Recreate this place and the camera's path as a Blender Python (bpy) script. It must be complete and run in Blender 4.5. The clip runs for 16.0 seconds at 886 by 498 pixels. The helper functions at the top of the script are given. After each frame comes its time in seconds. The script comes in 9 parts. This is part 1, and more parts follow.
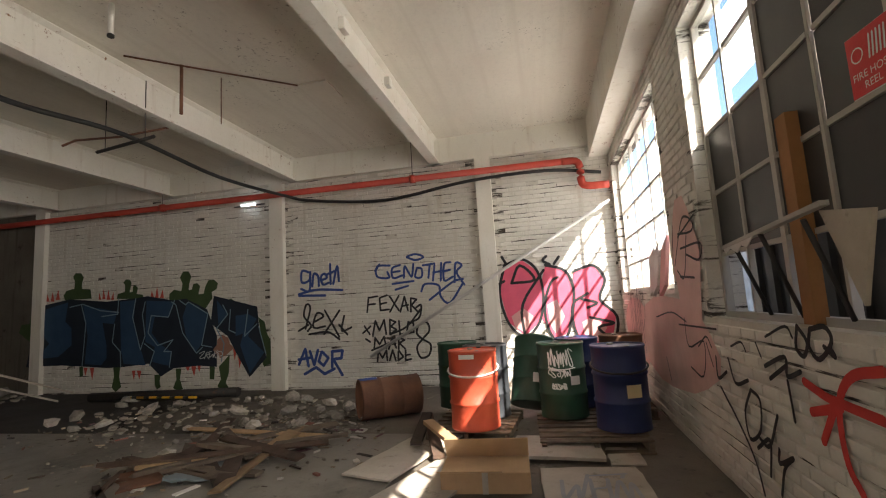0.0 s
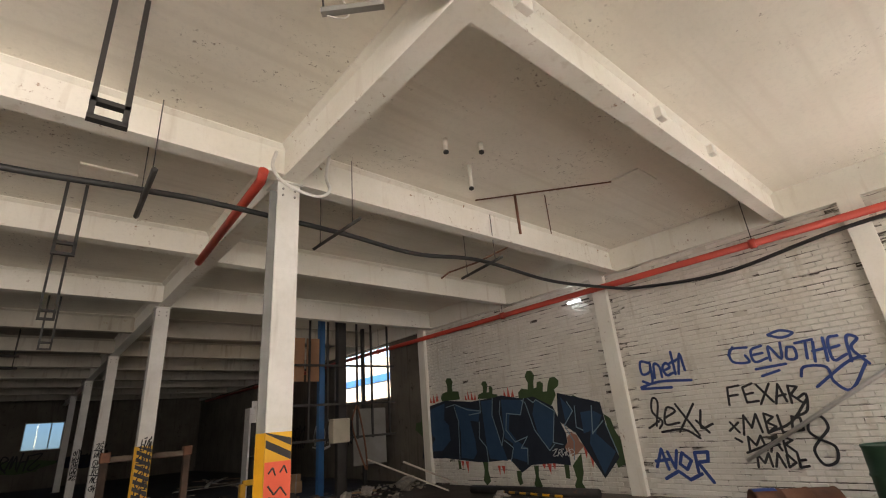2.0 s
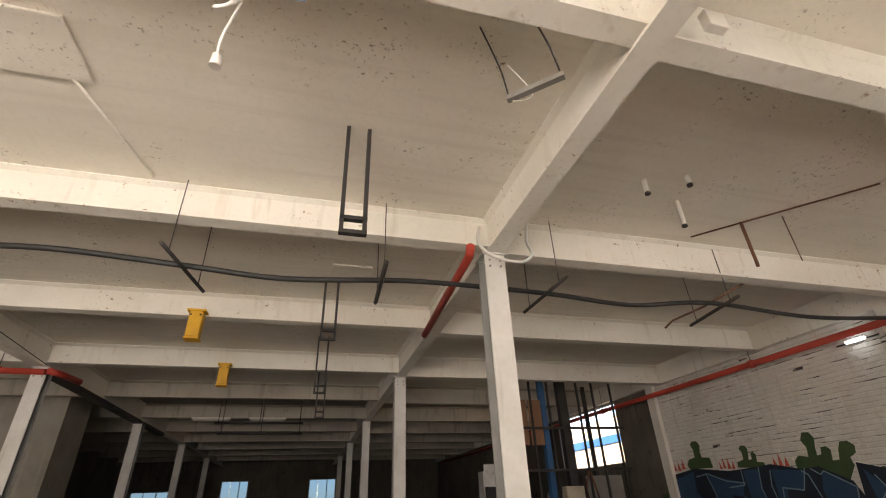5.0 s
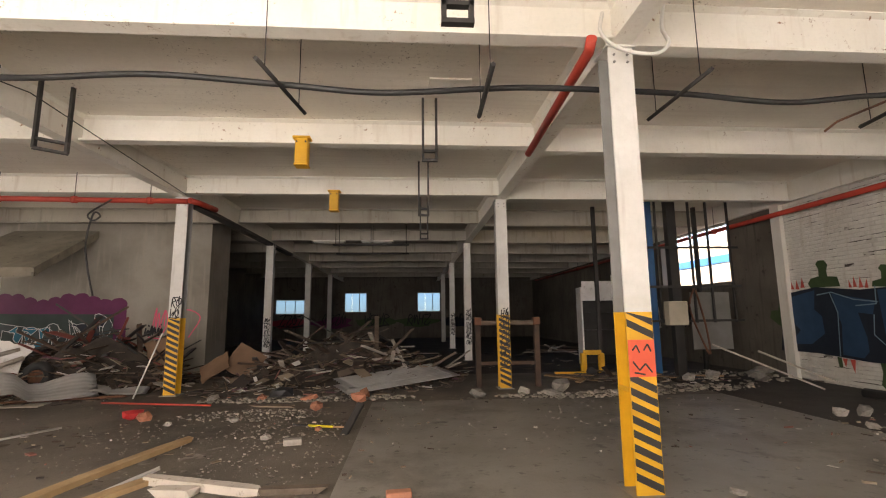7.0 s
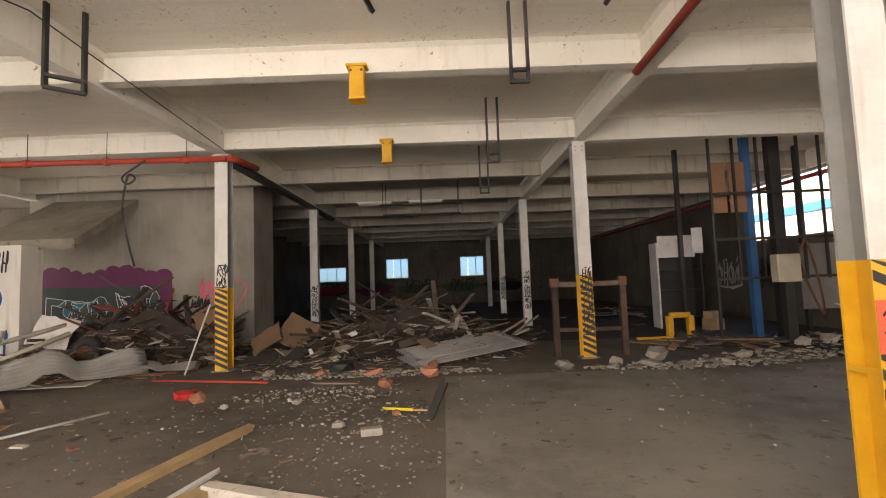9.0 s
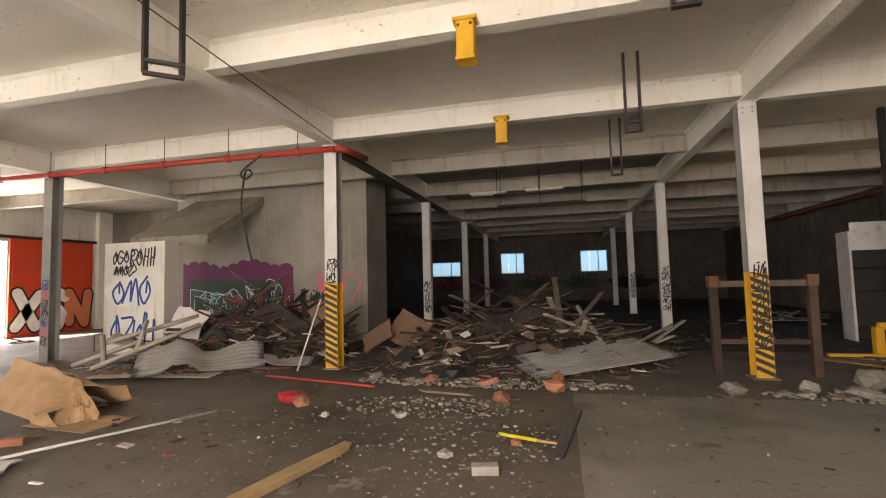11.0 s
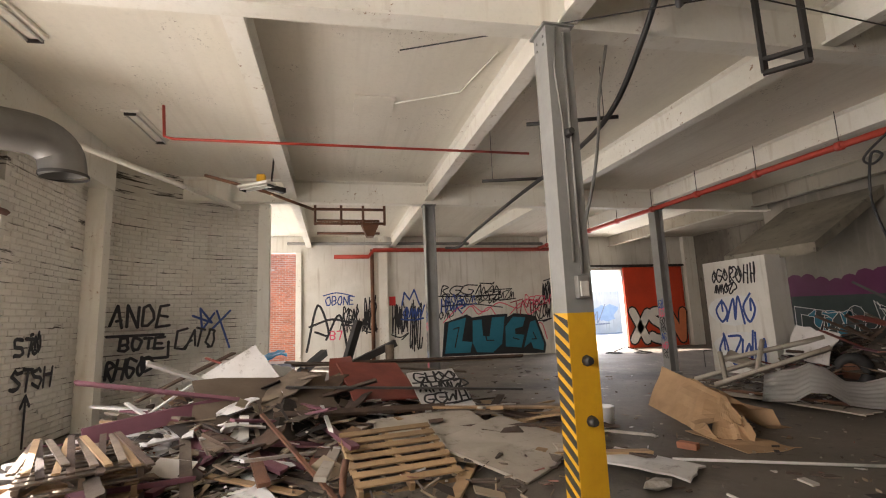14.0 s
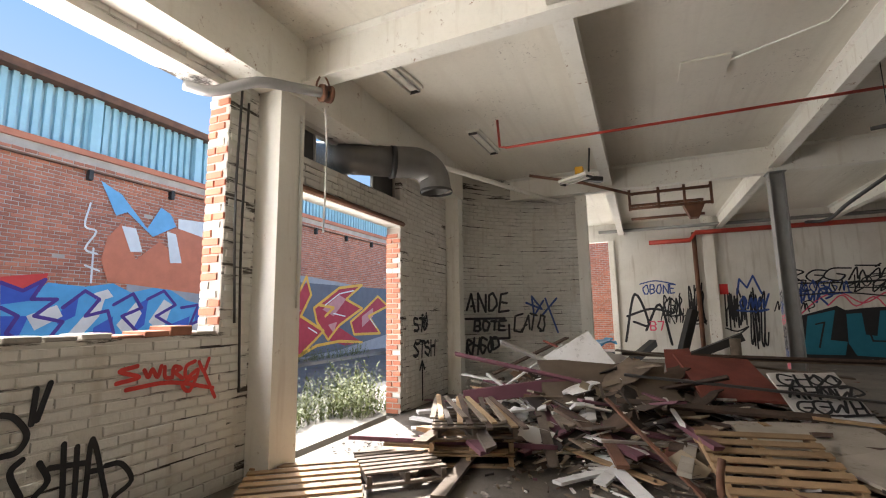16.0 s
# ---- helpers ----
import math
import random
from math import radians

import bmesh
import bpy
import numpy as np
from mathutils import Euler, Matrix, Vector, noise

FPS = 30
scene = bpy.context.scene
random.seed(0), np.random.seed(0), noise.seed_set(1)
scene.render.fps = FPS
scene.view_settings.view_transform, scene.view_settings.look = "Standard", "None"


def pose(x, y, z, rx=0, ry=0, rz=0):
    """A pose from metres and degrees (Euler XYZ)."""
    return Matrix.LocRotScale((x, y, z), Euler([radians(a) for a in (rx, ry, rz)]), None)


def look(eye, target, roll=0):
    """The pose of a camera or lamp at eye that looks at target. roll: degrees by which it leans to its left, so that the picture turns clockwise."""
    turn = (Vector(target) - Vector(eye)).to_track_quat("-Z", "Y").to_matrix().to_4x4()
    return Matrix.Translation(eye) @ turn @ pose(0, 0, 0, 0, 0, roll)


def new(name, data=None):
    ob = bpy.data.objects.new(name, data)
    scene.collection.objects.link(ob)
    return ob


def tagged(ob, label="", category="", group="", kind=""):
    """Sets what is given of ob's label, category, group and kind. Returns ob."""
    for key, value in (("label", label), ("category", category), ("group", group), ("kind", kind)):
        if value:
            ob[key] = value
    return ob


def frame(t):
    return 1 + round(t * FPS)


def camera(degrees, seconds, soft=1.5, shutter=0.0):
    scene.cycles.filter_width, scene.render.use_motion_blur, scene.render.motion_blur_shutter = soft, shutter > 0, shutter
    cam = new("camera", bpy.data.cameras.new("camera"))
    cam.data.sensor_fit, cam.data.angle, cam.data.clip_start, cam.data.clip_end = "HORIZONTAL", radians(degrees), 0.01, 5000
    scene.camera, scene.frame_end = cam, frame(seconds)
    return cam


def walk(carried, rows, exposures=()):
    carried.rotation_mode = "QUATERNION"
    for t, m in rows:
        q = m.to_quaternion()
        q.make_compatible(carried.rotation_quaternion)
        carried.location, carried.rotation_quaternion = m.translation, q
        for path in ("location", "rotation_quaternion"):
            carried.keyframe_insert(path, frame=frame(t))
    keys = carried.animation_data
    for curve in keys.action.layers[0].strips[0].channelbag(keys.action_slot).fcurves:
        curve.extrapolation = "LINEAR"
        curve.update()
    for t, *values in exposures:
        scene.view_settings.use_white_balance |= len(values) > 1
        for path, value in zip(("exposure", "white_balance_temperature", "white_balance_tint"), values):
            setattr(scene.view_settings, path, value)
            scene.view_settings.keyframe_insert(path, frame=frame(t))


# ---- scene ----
cam = camera(87.33, 16.0, 1.1)
PATH = [
    (0.0, pose(0.673, -1.017, 1.571, 96.84, 3.40, -77.44)),
    (0.5, pose(0.671, -1.004, 1.595, 100.02, 3.88, -72.56)),
    (1.0, pose(0.646, -0.914, 1.600, 103.13, 4.60, -62.19)),
    (1.5, pose(0.412, -0.711, 1.597, 106.55, 4.85, -51.44)),
    (2.0, pose(0.269, -0.670, 1.610, 110.60, 4.56, -40.54)),
    (2.5, pose(0.165, -0.664, 1.632, 115.84, 3.80, -31.87)),
    (3.0, pose(0.169, -0.690, 1.668, 124.69, 2.75, -30.51)),
    (3.5, pose(0.186, -0.736, 1.707, 133.87, 2.53, -33.69)),
    (4.0, pose(0.194, -0.727, 1.717, 134.89, 1.74, -33.85)),
    (4.5, pose(0.185, -0.685, 1.704, 127.49, 2.25, -25.17)),
    (5.0, pose(0.169, -0.695, 1.682, 118.76, 2.07, -15.05)),
    (7.5, pose(-0.092, -0.008, 1.620, 96.14, 0.94, -2.96)),
    (8.0, pose(-0.392, 0.342, 1.601, 95.10, 1.67, -1.33)),
    (10.5, pose(-0.747, 2.001, 1.648, 93.52, 0.82, 5.31)),
    (11.0, pose(-0.810, 2.173, 1.651, 93.87, 1.49, 14.17)),
    (11.5, pose(-1.026, 2.158, 1.652, 94.37, 1.94, 23.61)),
    (12.0, pose(-1.299, 2.078, 1.647, 95.59, 1.78, 33.11)),
    (12.5, pose(-1.438, 2.184, 1.651, 96.64, 1.98, 44.56)),
    (13.0, pose(-1.485, 2.141, 1.656, 97.50, 1.76, 56.32)),
    (13.5, pose(-1.557, 2.012, 1.659, 97.92, 1.96, 67.20)),
    (14.0, pose(-1.570, 1.888, 1.666, 98.37, 2.26, 76.92)),
    (14.5, pose(-1.576, 1.781, 1.673, 98.53, 2.47, 86.38)),
    (15.0, pose(-1.576, 1.695, 1.664, 98.70, 2.34, 95.66)),
    (15.5, pose(-1.525, 1.584, 1.656, 98.65, 1.79, 104.70)),
    (16.0, pose(-1.473, 1.506, 1.651, 98.07, 0.85, 113.04)),
]
EXPOSURES = [(0.0, 1.95, 6900, 14), (0.5, 1.8, 6850, 13), (1.0, 1.75, 6900, 12), (1.5, 2.05, 6900, 14), (2.0, 2.4, 7000, 17), (2.5, 2.6, 7150, 19), (3.0, 2.5, 7250, 19), (3.5, 1.75, 7250, 20), (4.0, 1.65, 7250, 21), (5.0, 2.4, 7200, 18), (7.5, 2.95, 7100, 19), (10.5, 3.25, 7200, 18), (11.5, 3.1, 7200, 18), (12.5, 2.87, 7100, 18), (14.0, 2.35, 6850, 17), (15.0, 1.9, 6600, 15), (16.0, 1.8, 6450, 14)]
walk(cam, PATH, EXPOSURES)

# world, sun, exposure
SUN = Vector((1.0, 1.0, -1.3)).normalized()
world = bpy.data.worlds.new("world")
scene.world = world
world.use_nodes = True
wn = world.node_tree.nodes
wsky = wn.new("ShaderNodeTexSky")
wsky.sky_type, wsky.sun_disc = "NISHITA", False
wsky.air_density, wsky.dust_density, wsky.ozone_density = 1.0, 0.2, 2.5
wsky.sun_elevation = math.asin(-SUN.z)
wsky.sun_rotation = math.atan2(-SUN.x, -SUN.y)
wn["Background"].inputs["Strength"].default_value = 0.12
world.node_tree.links.new(wsky.outputs["Color"], wn["Background"].inputs["Color"])
sun_data = bpy.data.lights.new("sun", "SUN")
sun_data.energy, sun_data.angle, sun_data.color = 5.0, radians(0.5), (1.0, 0.95, 0.87)
sun_lamp = new("sun", sun_data)
sun_lamp.matrix_world = look(tuple(-SUN * 60), (0, 0, 0))


def opening_light(x, y, z, w, h, facing, power, spread=180, color=(1.0, 0.97, 0.92)):
    """A fill lamp added in an opening to boost the sky's light; facing: the way it shines."""
    d = bpy.data.lights.new("opening_light", "AREA")
    d.shape, d.size, d.size_y, d.energy, d.color, d.spread = "RECTANGLE", w, h, power, color, radians(spread)
    o = new("opening_light", d)
    o.matrix_world = look((x, y, z), (x + facing[0], y + facing[1], z + facing[2]))
    return o


opening_light(-2.7, -3.0, 2.8, 4.3, 2.5, (0, 1, -0.08), 92)
opening_light(-7.2, -3.0, 1.6, 2.9, 3.1, (0, 1, -0.25), 44)
opening_light(-20.2, 12.9, 1.7, 2.9, 3.3, (1, -0.25, -0.1), 55)
# lamp in the added southwest opening, brightening the west wing
opening_light(-16.4, -2.75, 2.7, 4.0, 2.4, (-0.2, 1, -0.1), 60)
opening_light(-20.3, -0.05, 2.1, 1.0, 4.0, (1, 0.3, 0), 20)
opening_light(7.8, -2.7, 2.8, 3.3, 2.3, (0, 1, 0), 24)
opening_light(2.8, -2.7, 3.6, 4.2, 0.7, (0, 1, 0), 14)

# ---- building tools ----
def material(name, color, rough=0.8, metal=0.0, second=None, mix=0.5, big=1.5, small=14.0, bump=0.25, spots=None,
             spot_at=0.62, spot_scale=3.0, vary=0.0, island=False, spec=0.5, streak=None, streak_at=0.55, grime=None,
             streak_scale=(7.0, 7.0, 0.7), cluster=0.0, cracks=None, spot_stretch=None):
    m = bpy.data.materials.new(name)
    m.use_nodes = True
    nt = m.node_tree
    bs = nt.nodes["Principled BSDF"]
    bs.inputs["Roughness"].default_value, bs.inputs["Metallic"].default_value = rough, metal
    bs.inputs["Specular IOR Level"].default_value = spec
    co = nt.nodes.new("ShaderNodeTexCoord")

    def noise_node(scale, detail=4.0, rough_=0.6):
        n = nt.nodes.new("ShaderNodeTexNoise")
        n.inputs["Scale"].default_value, n.inputs["Detail"].default_value, n.inputs["Roughness"].default_value = scale, detail, rough_
        nt.links.new(co.outputs["Object"], n.inputs["Vector"])
        return n.outputs["Fac"]

    def ramp(fac, a, b):
        r = nt.nodes.new("ShaderNodeMapRange")
        r.inputs["From Min"].default_value, r.inputs["From Max"].default_value = a, b
        nt.links.new(fac, r.inputs["Value"])
        return r.outputs["Result"]

    def mixed(fac, a, b):
        x = nt.nodes.new("ShaderNodeMix")
        x.data_type = "RGBA"
        for sock, v in ((x.inputs["Factor"], fac), (x.inputs["A"], a), (x.inputs["B"], b)):
            if isinstance(v, (tuple, float, int)):
                sock.default_value = (*v, 1) if isinstance(v, tuple) else v
            else:
                nt.links.new(v, sock)
        return x.outputs["Result"]

    second = second or tuple(c * 0.72 for c in color)
    large, fine = noise_node(big, 5), noise_node(small, 6, 0.7)
    col = mixed(ramp(large, 0.35, 0.7), color, second)
    grain = tuple(c * 0.62 for c in color)
    col = mixed(ramp(fine, 0.5, 0.5 + 0.6 / max(mix, 0.05)), col, grain)
    if spots:
        lumps = noise_node(spot_scale, 8, 0.72)
        if spot_stretch:
            sm = nt.nodes.new("ShaderNodeMapping")
            sm.inputs["Scale"].default_value = spot_stretch
            nt.links.new(co.outputs["Object"], sm.inputs["Vector"])
            nt.links.new(sm.outputs["Vector"], lumps.node.inputs["Vector"])
        fac = ramp(lumps, spot_at, spot_at + 0.06)
        if cluster:
            both = nt.nodes.new("ShaderNodeMath")
            both.operation = "MULTIPLY"
            nt.links.new(fac, both.inputs[0])
            nt.links.new(ramp(noise_node(cluster, 3), 0.51, 0.6), both.inputs[1])
            fac = both.outputs["Value"]
        col = mixed(fac, col, spots)
    if cracks:
        wob = nt.nodes.new("ShaderNodeTexNoise")
        wob.inputs["Scale"].default_value, wob.inputs["Detail"].default_value = 1.3, 6.0
        nt.links.new(co.outputs["Object"], wob.inputs["Vector"])
        add = nt.nodes.new("ShaderNodeVectorMath")
        add.operation = "ADD"
        nt.links.new(co.outputs["Object"], add.inputs[0])
        nt.links.new(wob.outputs["Color"], add.inputs[1])
        vor = nt.nodes.new("ShaderNodeTexVoronoi")
        vor.feature = "DISTANCE_TO_EDGE"
        vor.inputs["Scale"].default_value = 0.33
        nt.links.new(add.outputs["Vector"], vor.inputs["Vector"])
        col = mixed(ramp(vor.outputs["Distance"], 0.006, 0.0015), col, cracks)
    if grime:
        col = mixed(ramp(noise_node(0.35, 9, 0.68), 0.5, 0.66), col, grime)
        col = mixed(ramp(noise_node(5.5, 10, 0.75), 0.57, 0.68), col, tuple(c * 0.6 for c in grime))
    if streak:
        mp = nt.nodes.new("ShaderNodeMapping")
        mp.inputs["Scale"].default_value = streak_scale
        nt.links.new(co.outputs["Object"], mp.inputs["Vector"])
        sn = nt.nodes.new("ShaderNodeTexNoise")
        sn.inputs["Scale"].default_value, sn.inputs["Detail"].default_value = 1.0, 8.0
        nt.links.new(mp.outputs["Vector"], sn.inputs["Vector"])
        col = mixed(ramp(sn.outputs["Fac"], streak_at, streak_at + 0.22), col, streak)
    if vary:
        inf = nt.nodes.new("ShaderNodeNewGeometry" if island else "ShaderNodeObjectInfo")
        hsv = nt.nodes.new("ShaderNodeHueSaturation")
        nt.links.new(col, hsv.inputs["Color"])
        r = nt.nodes.new("ShaderNodeMapRange")
        r.inputs["To Min"].default_value, r.inputs["To Max"].default_value = 1 - vary, 1 + vary
        nt.links.new(inf.outputs["Random Per Island" if island else "Random"], r.inputs["Value"])
        nt.links.new(r.outputs["Result"], hsv.inputs["Value"])
        col = hsv.outputs["Color"]
    nt.links.new(col, bs.inputs["Base Color"])
    if bump:
        b = nt.nodes.new("ShaderNodeBump")
        b.inputs["Strength"].default_value, b.inputs["Distance"].default_value = bump, 0.01
        nt.links.new(fine, b.inputs["Height"])
        nt.links.new(b.outputs["Normal"], bs.inputs["Normal"])
    rr = nt.nodes.new("ShaderNodeMapRange")
    rr.inputs["To Min"].default_value, rr.inputs["To Max"].default_value = max(rough - 0.12, 0.05), min(rough + 0.1, 1.0)
    nt.links.new(large, rr.inputs["Value"])
    nt.links.new(rr.outputs["Result"], bs.inputs["Roughness"])
    return m


def mesh_of(bm, name, mat):
    me = bpy.data.meshes.new(name)
    bmesh.ops.recalc_face_normals(bm, faces=bm.faces)
    bm.to_mesh(me)
    bm.free()
    for one in (mat if isinstance(mat, (list, tuple)) else (mat,)):
        me.materials.append(one)
    return me


def part(name, bm, mat, parent=None, label=""):
    ob = new(name, bm if isinstance(bm, bpy.types.Mesh) else mesh_of(bm, name, mat))
    if parent:
        ob.parent = parent
    return tagged(ob, label)


def thing(name, label, category, group="", at=None, kind=""):
    ob = new(name)
    ob.empty_display_size = 0.1
    if at is not None:
        ob.matrix_basis = at if isinstance(at, Matrix) else Matrix.Translation(at)
    return tagged(ob, label, category, group, kind)


def setting(name, bm, mat, label="", category=""):
    return tagged(new(name, mesh_of(bm, name, mat)), label, category or name.split("_")[0], "", "structure")


def box(bm, x0, y0, z0, x1, y1, z1, m=None):
    vs = [bm.verts.new((x, y, z)) for x in (x0, x1) for y in (y0, y1) for z in (z0, z1)]
    if m is not None:
        for v in vs:
            v.co = m @ v.co
    return [bm.faces.new([vs[i] for i in q]) for q in ((0, 1, 3, 2), (4, 6, 7, 5), (0, 4, 5, 1), (2, 3, 7, 6), (0, 2, 6, 4), (1, 5, 7, 3))]


def mbox(x0, y0, z0, x1, y1, z1, m=None, bevel=0.0):
    bm = bmesh.new()
    box(bm, x0, y0, z0, x1, y1, z1, m)
    if bevel:
        bmesh.ops.bevel(bm, geom=bm.edges[:], offset=bevel, segments=1, affect="EDGES")
    return bm


def tube(bm, pts, r, seg=8, closed_ends=True):
    pts = [Vector(p) for p in pts]
    rings = []
    for i, p in enumerate(pts):
        d = (pts[min(i + 1, len(pts) - 1)] - pts[max(i - 1, 0)]).normalized()
        side = d.cross(Vector((0, 0, 1)))
        if side.length < 1e-3:
            side = d.cross(Vector((0, 1, 0)))
        side.normalize()
        up = side.cross(d)
        rr = r[i] if isinstance(r, (list, tuple)) else r
        rings.append([bm.verts.new(p + (side * math.cos(a) + up * math.sin(a)) * rr) for a in (2 * math.pi * k / seg for k in range(seg))])
    for a, b in zip(rings, rings[1:]):
        for k in range(seg):
            f = bm.faces.new((a[k], a[(k + 1) % seg], b[(k + 1) % seg], b[k]))
            f.smooth = True
    if closed_ends:
        bm.faces.new(rings[0][::-1])
        bm.faces.new(rings[-1])
    return bm


def mtube(pts, r, seg=8):
    return tube(bmesh.new(), pts, r, seg)


def bend(points, n=8):
    """A smooth run of points through the given ones."""
    p = [Vector(q) for q in points]
    p = [p[0] * 2 - p[1]] + p + [p[-1] * 2 - p[-2]]
    out = []
    for i in range(1, len(p) - 2):
        for k in range(n):
            t = k / n
            a, b, c, d = p[i - 1], p[i], p[i + 1], p[i + 2]
            out.append(0.5 * ((2 * b) + (c - a) * t + (2 * a - 5 * b + 4 * c - d) * t * t + (3 * b - a - 3 * c + d) * t ** 3))
    return out + [p[-2]]


def prism(bm, poly, depth, m=None):
    """A flat polygon in x, z with a depth along y."""
    a = [bm.verts.new((x, 0, z)) for x, z in poly]
    b = [bm.verts.new((x, depth, z)) for x, z in poly]
    bm.faces.new(a)
    bm.faces.new(b[::-1])
    n = len(poly)
    for i in range(n):
        bm.faces.new((a[i], b[i], b[(i + 1) % n], a[(i + 1) % n]))
    if m is not None:
        for v in a + b:
            v.co = m @ v.co
    return bm



# ---- materials ----
M_FLOOR = material("worn_concrete", (0.17, 0.145, 0.115), 0.72, second=(0.09, 0.075, 0.058), big=0.55, small=26, bump=0.55, mix=1.2, spots=(0.32, 0.29, 0.245), spot_at=0.56, spot_scale=2.2, cluster=0.6, grime=(0.05, 0.042, 0.032))
M_SLAB = material("smooth_concrete", (0.27, 0.248, 0.213), 0.6, second=(0.165, 0.15, 0.126), big=0.5, small=30, bump=0.25, mix=1.0, grime=(0.09, 0.079, 0.064), spots=(0.06, 0.053, 0.043), spot_at=0.56, spot_scale=1.1, cluster=0.4)
M_CEIL = material("old_ceiling_paint", (0.8, 0.765, 0.675), 0.85, second=(0.71, 0.67, 0.58), big=0.5, small=14, bump=0.35, mix=0.7, spots=(0.22, 0.18, 0.14), spot_at=0.585, spot_scale=20, cluster=0.9, streak=(0.7, 0.66, 0.57), streak_at=0.5, streak_scale=(0.3, 7.0, 1.0))
M_BEAM = material("beam_paint", (0.8, 0.78, 0.71), 0.7, second=(0.72, 0.69, 0.6), big=0.9, small=22, bump=0.1, spots=(0.28, 0.16, 0.09), spot_at=0.6, spot_scale=11, cluster=1.1, streak=(0.6, 0.55, 0.46), streak_at=0.58)
# beam and ceiling paint darkened: the far hall's dimness is in the colour
M_BEAMDIM = material("dimmed_beam_paint", (0.47, 0.44, 0.37), 0.8, second=(0.36, 0.33, 0.27), big=0.9, small=22, bump=0.1, spots=(0.2, 0.13, 0.08), spot_at=0.6, spot_scale=9, cluster=0.9, streak=(0.27, 0.24, 0.19), streak_at=0.55)
M_CEILDIM = material("dimmed_ceiling_paint", (0.34, 0.315, 0.265), 0.9, second=(0.22, 0.2, 0.165), big=0.5, small=12, bump=0.35, spots=(0.1, 0.08, 0.06), spot_at=0.6, spot_scale=5, cluster=0.6)
M_WALL = material("white_wall_paint", (0.74, 0.72, 0.66), 0.85, second=(0.6, 0.57, 0.5), big=0.7, small=20, bump=0.35, spots=(0.42, 0.34, 0.26), spot_at=0.67, spot_scale=3.2, streak=(0.5, 0.46, 0.39), streak_at=0.55)
M_JOINT = material("painted_joint", (0.68, 0.655, 0.595), 0.95, second=(0.58, 0.55, 0.48), big=2.5, small=30, bump=0.8, spots=(0.06, 0.05, 0.04), spot_at=0.535, spot_scale=1.0, spot_stretch=(1.1, 1.1, 11.0))
# wall paint with the dimness of the far walls in its base colour
M_DIMWALL = material("dimmed_wall_paint", (0.17, 0.152, 0.125), 0.9, second=(0.1, 0.088, 0.07), big=0.7, small=18, bump=0.4, spots=(0.07, 0.058, 0.045), spot_at=0.6, spot_scale=3, streak=(0.09, 0.078, 0.062), streak_at=0.52)
# dirty floor, with the far end's darkness put into its colour
M_BLACKFLOOR = material("dimmed_dirty_floor", (0.055, 0.047, 0.038), 0.85, second=(0.033, 0.028, 0.022), big=0.9, small=20, bump=0.5, spots=(0.12, 0.105, 0.085), spot_at=0.64, spot_scale=2.6)
M_BRICKPAINT = material("painted_brick", (0.75, 0.73, 0.67), 0.85, second=(0.64, 0.61, 0.54), big=0.8, small=24, bump=1.0, spots=(0.42, 0.34, 0.26), spot_at=0.665, spot_scale=4.2, vary=0.035, island=True, streak=(0.55, 0.5, 0.42), streak_at=0.56)
M_BRICK = material("red_brick", (0.5, 0.185, 0.105), 0.85, second=(0.4, 0.14, 0.085), big=1.2, small=26, bump=0.5, vary=0.2, island=True)
M_MORTAR = material("mortar", (0.5, 0.43, 0.37), 0.95, second=(0.36, 0.3, 0.25), big=2, small=30, bump=0.4)
M_ASPHALT = material("asphalt", (0.11, 0.108, 0.1), 0.9, second=(0.075, 0.072, 0.068), big=0.7, small=40, bump=0.5)
M_REDPIPE = material("red_pipe_paint", (0.5, 0.055, 0.03), 0.5, second=(0.36, 0.045, 0.03), big=1.5, small=18, bump=0.1, spots=(0.16, 0.06, 0.035), spot_at=0.68, spot_scale=5)
M_BLACK = material("black_rubber", (0.022, 0.022, 0.022), 0.55, bump=0.05)
M_STEEL = material("grey_steel", (0.27, 0.265, 0.25), 0.55, metal=0.3, second=(0.2, 0.19, 0.17), spots=(0.17, 0.09, 0.05), spot_at=0.68)
M_DARKSTEEL = material("dark_steel", (0.055, 0.052, 0.048), 0.6, metal=0.4, spots=(0.12, 0.06, 0.035), spot_at=0.66)
M_RUST = material("rust", (0.19, 0.085, 0.045), 0.9, second=(0.1, 0.05, 0.035), big=3, small=30, bump=0.5)
M_COLWHITE = material("column_white", (0.7, 0.69, 0.65), 0.6, second=(0.56, 0.55, 0.5), big=2, small=18, bump=0.1, spots=(0.2, 0.14, 0.1), spot_at=0.68, spot_scale=6, streak=(0.46, 0.43, 0.38), streak_at=0.56)
M_COLGREY = material("column_grey", (0.3, 0.3, 0.285), 0.6, second=(0.22, 0.22, 0.205), big=2, small=18, bump=0.1, spots=(0.14, 0.09, 0.06), spot_at=0.7, spot_scale=5)
M_YELLOW = material("yellow_paint", (0.72, 0.4, 0.02), 0.5, second=(0.6, 0.31, 0.015), big=2.5, small=18, bump=0.1, spots=(0.12, 0.075, 0.04), spot_at=0.69, spot_scale=6)
M_STRIPE = material("black_stripe", (0.035, 0.032, 0.03), 0.6, bump=0.1)
M_WOOD = material("raw_timber", (0.38, 0.25, 0.13), 0.8, second=(0.27, 0.175, 0.095), big=4, small=40, bump=0.3, vary=0.3)
M_WOODGREY = material("weathered_timber", (0.19, 0.145, 0.105), 0.85, second=(0.1, 0.076, 0.056), big=4, small=40, bump=0.4, vary=0.4)
M_WOODDARK = material("dark_timber", (0.085, 0.052, 0.034), 0.85, second=(0.045, 0.03, 0.022), big=4, small=40, bump=0.4, vary=0.4)
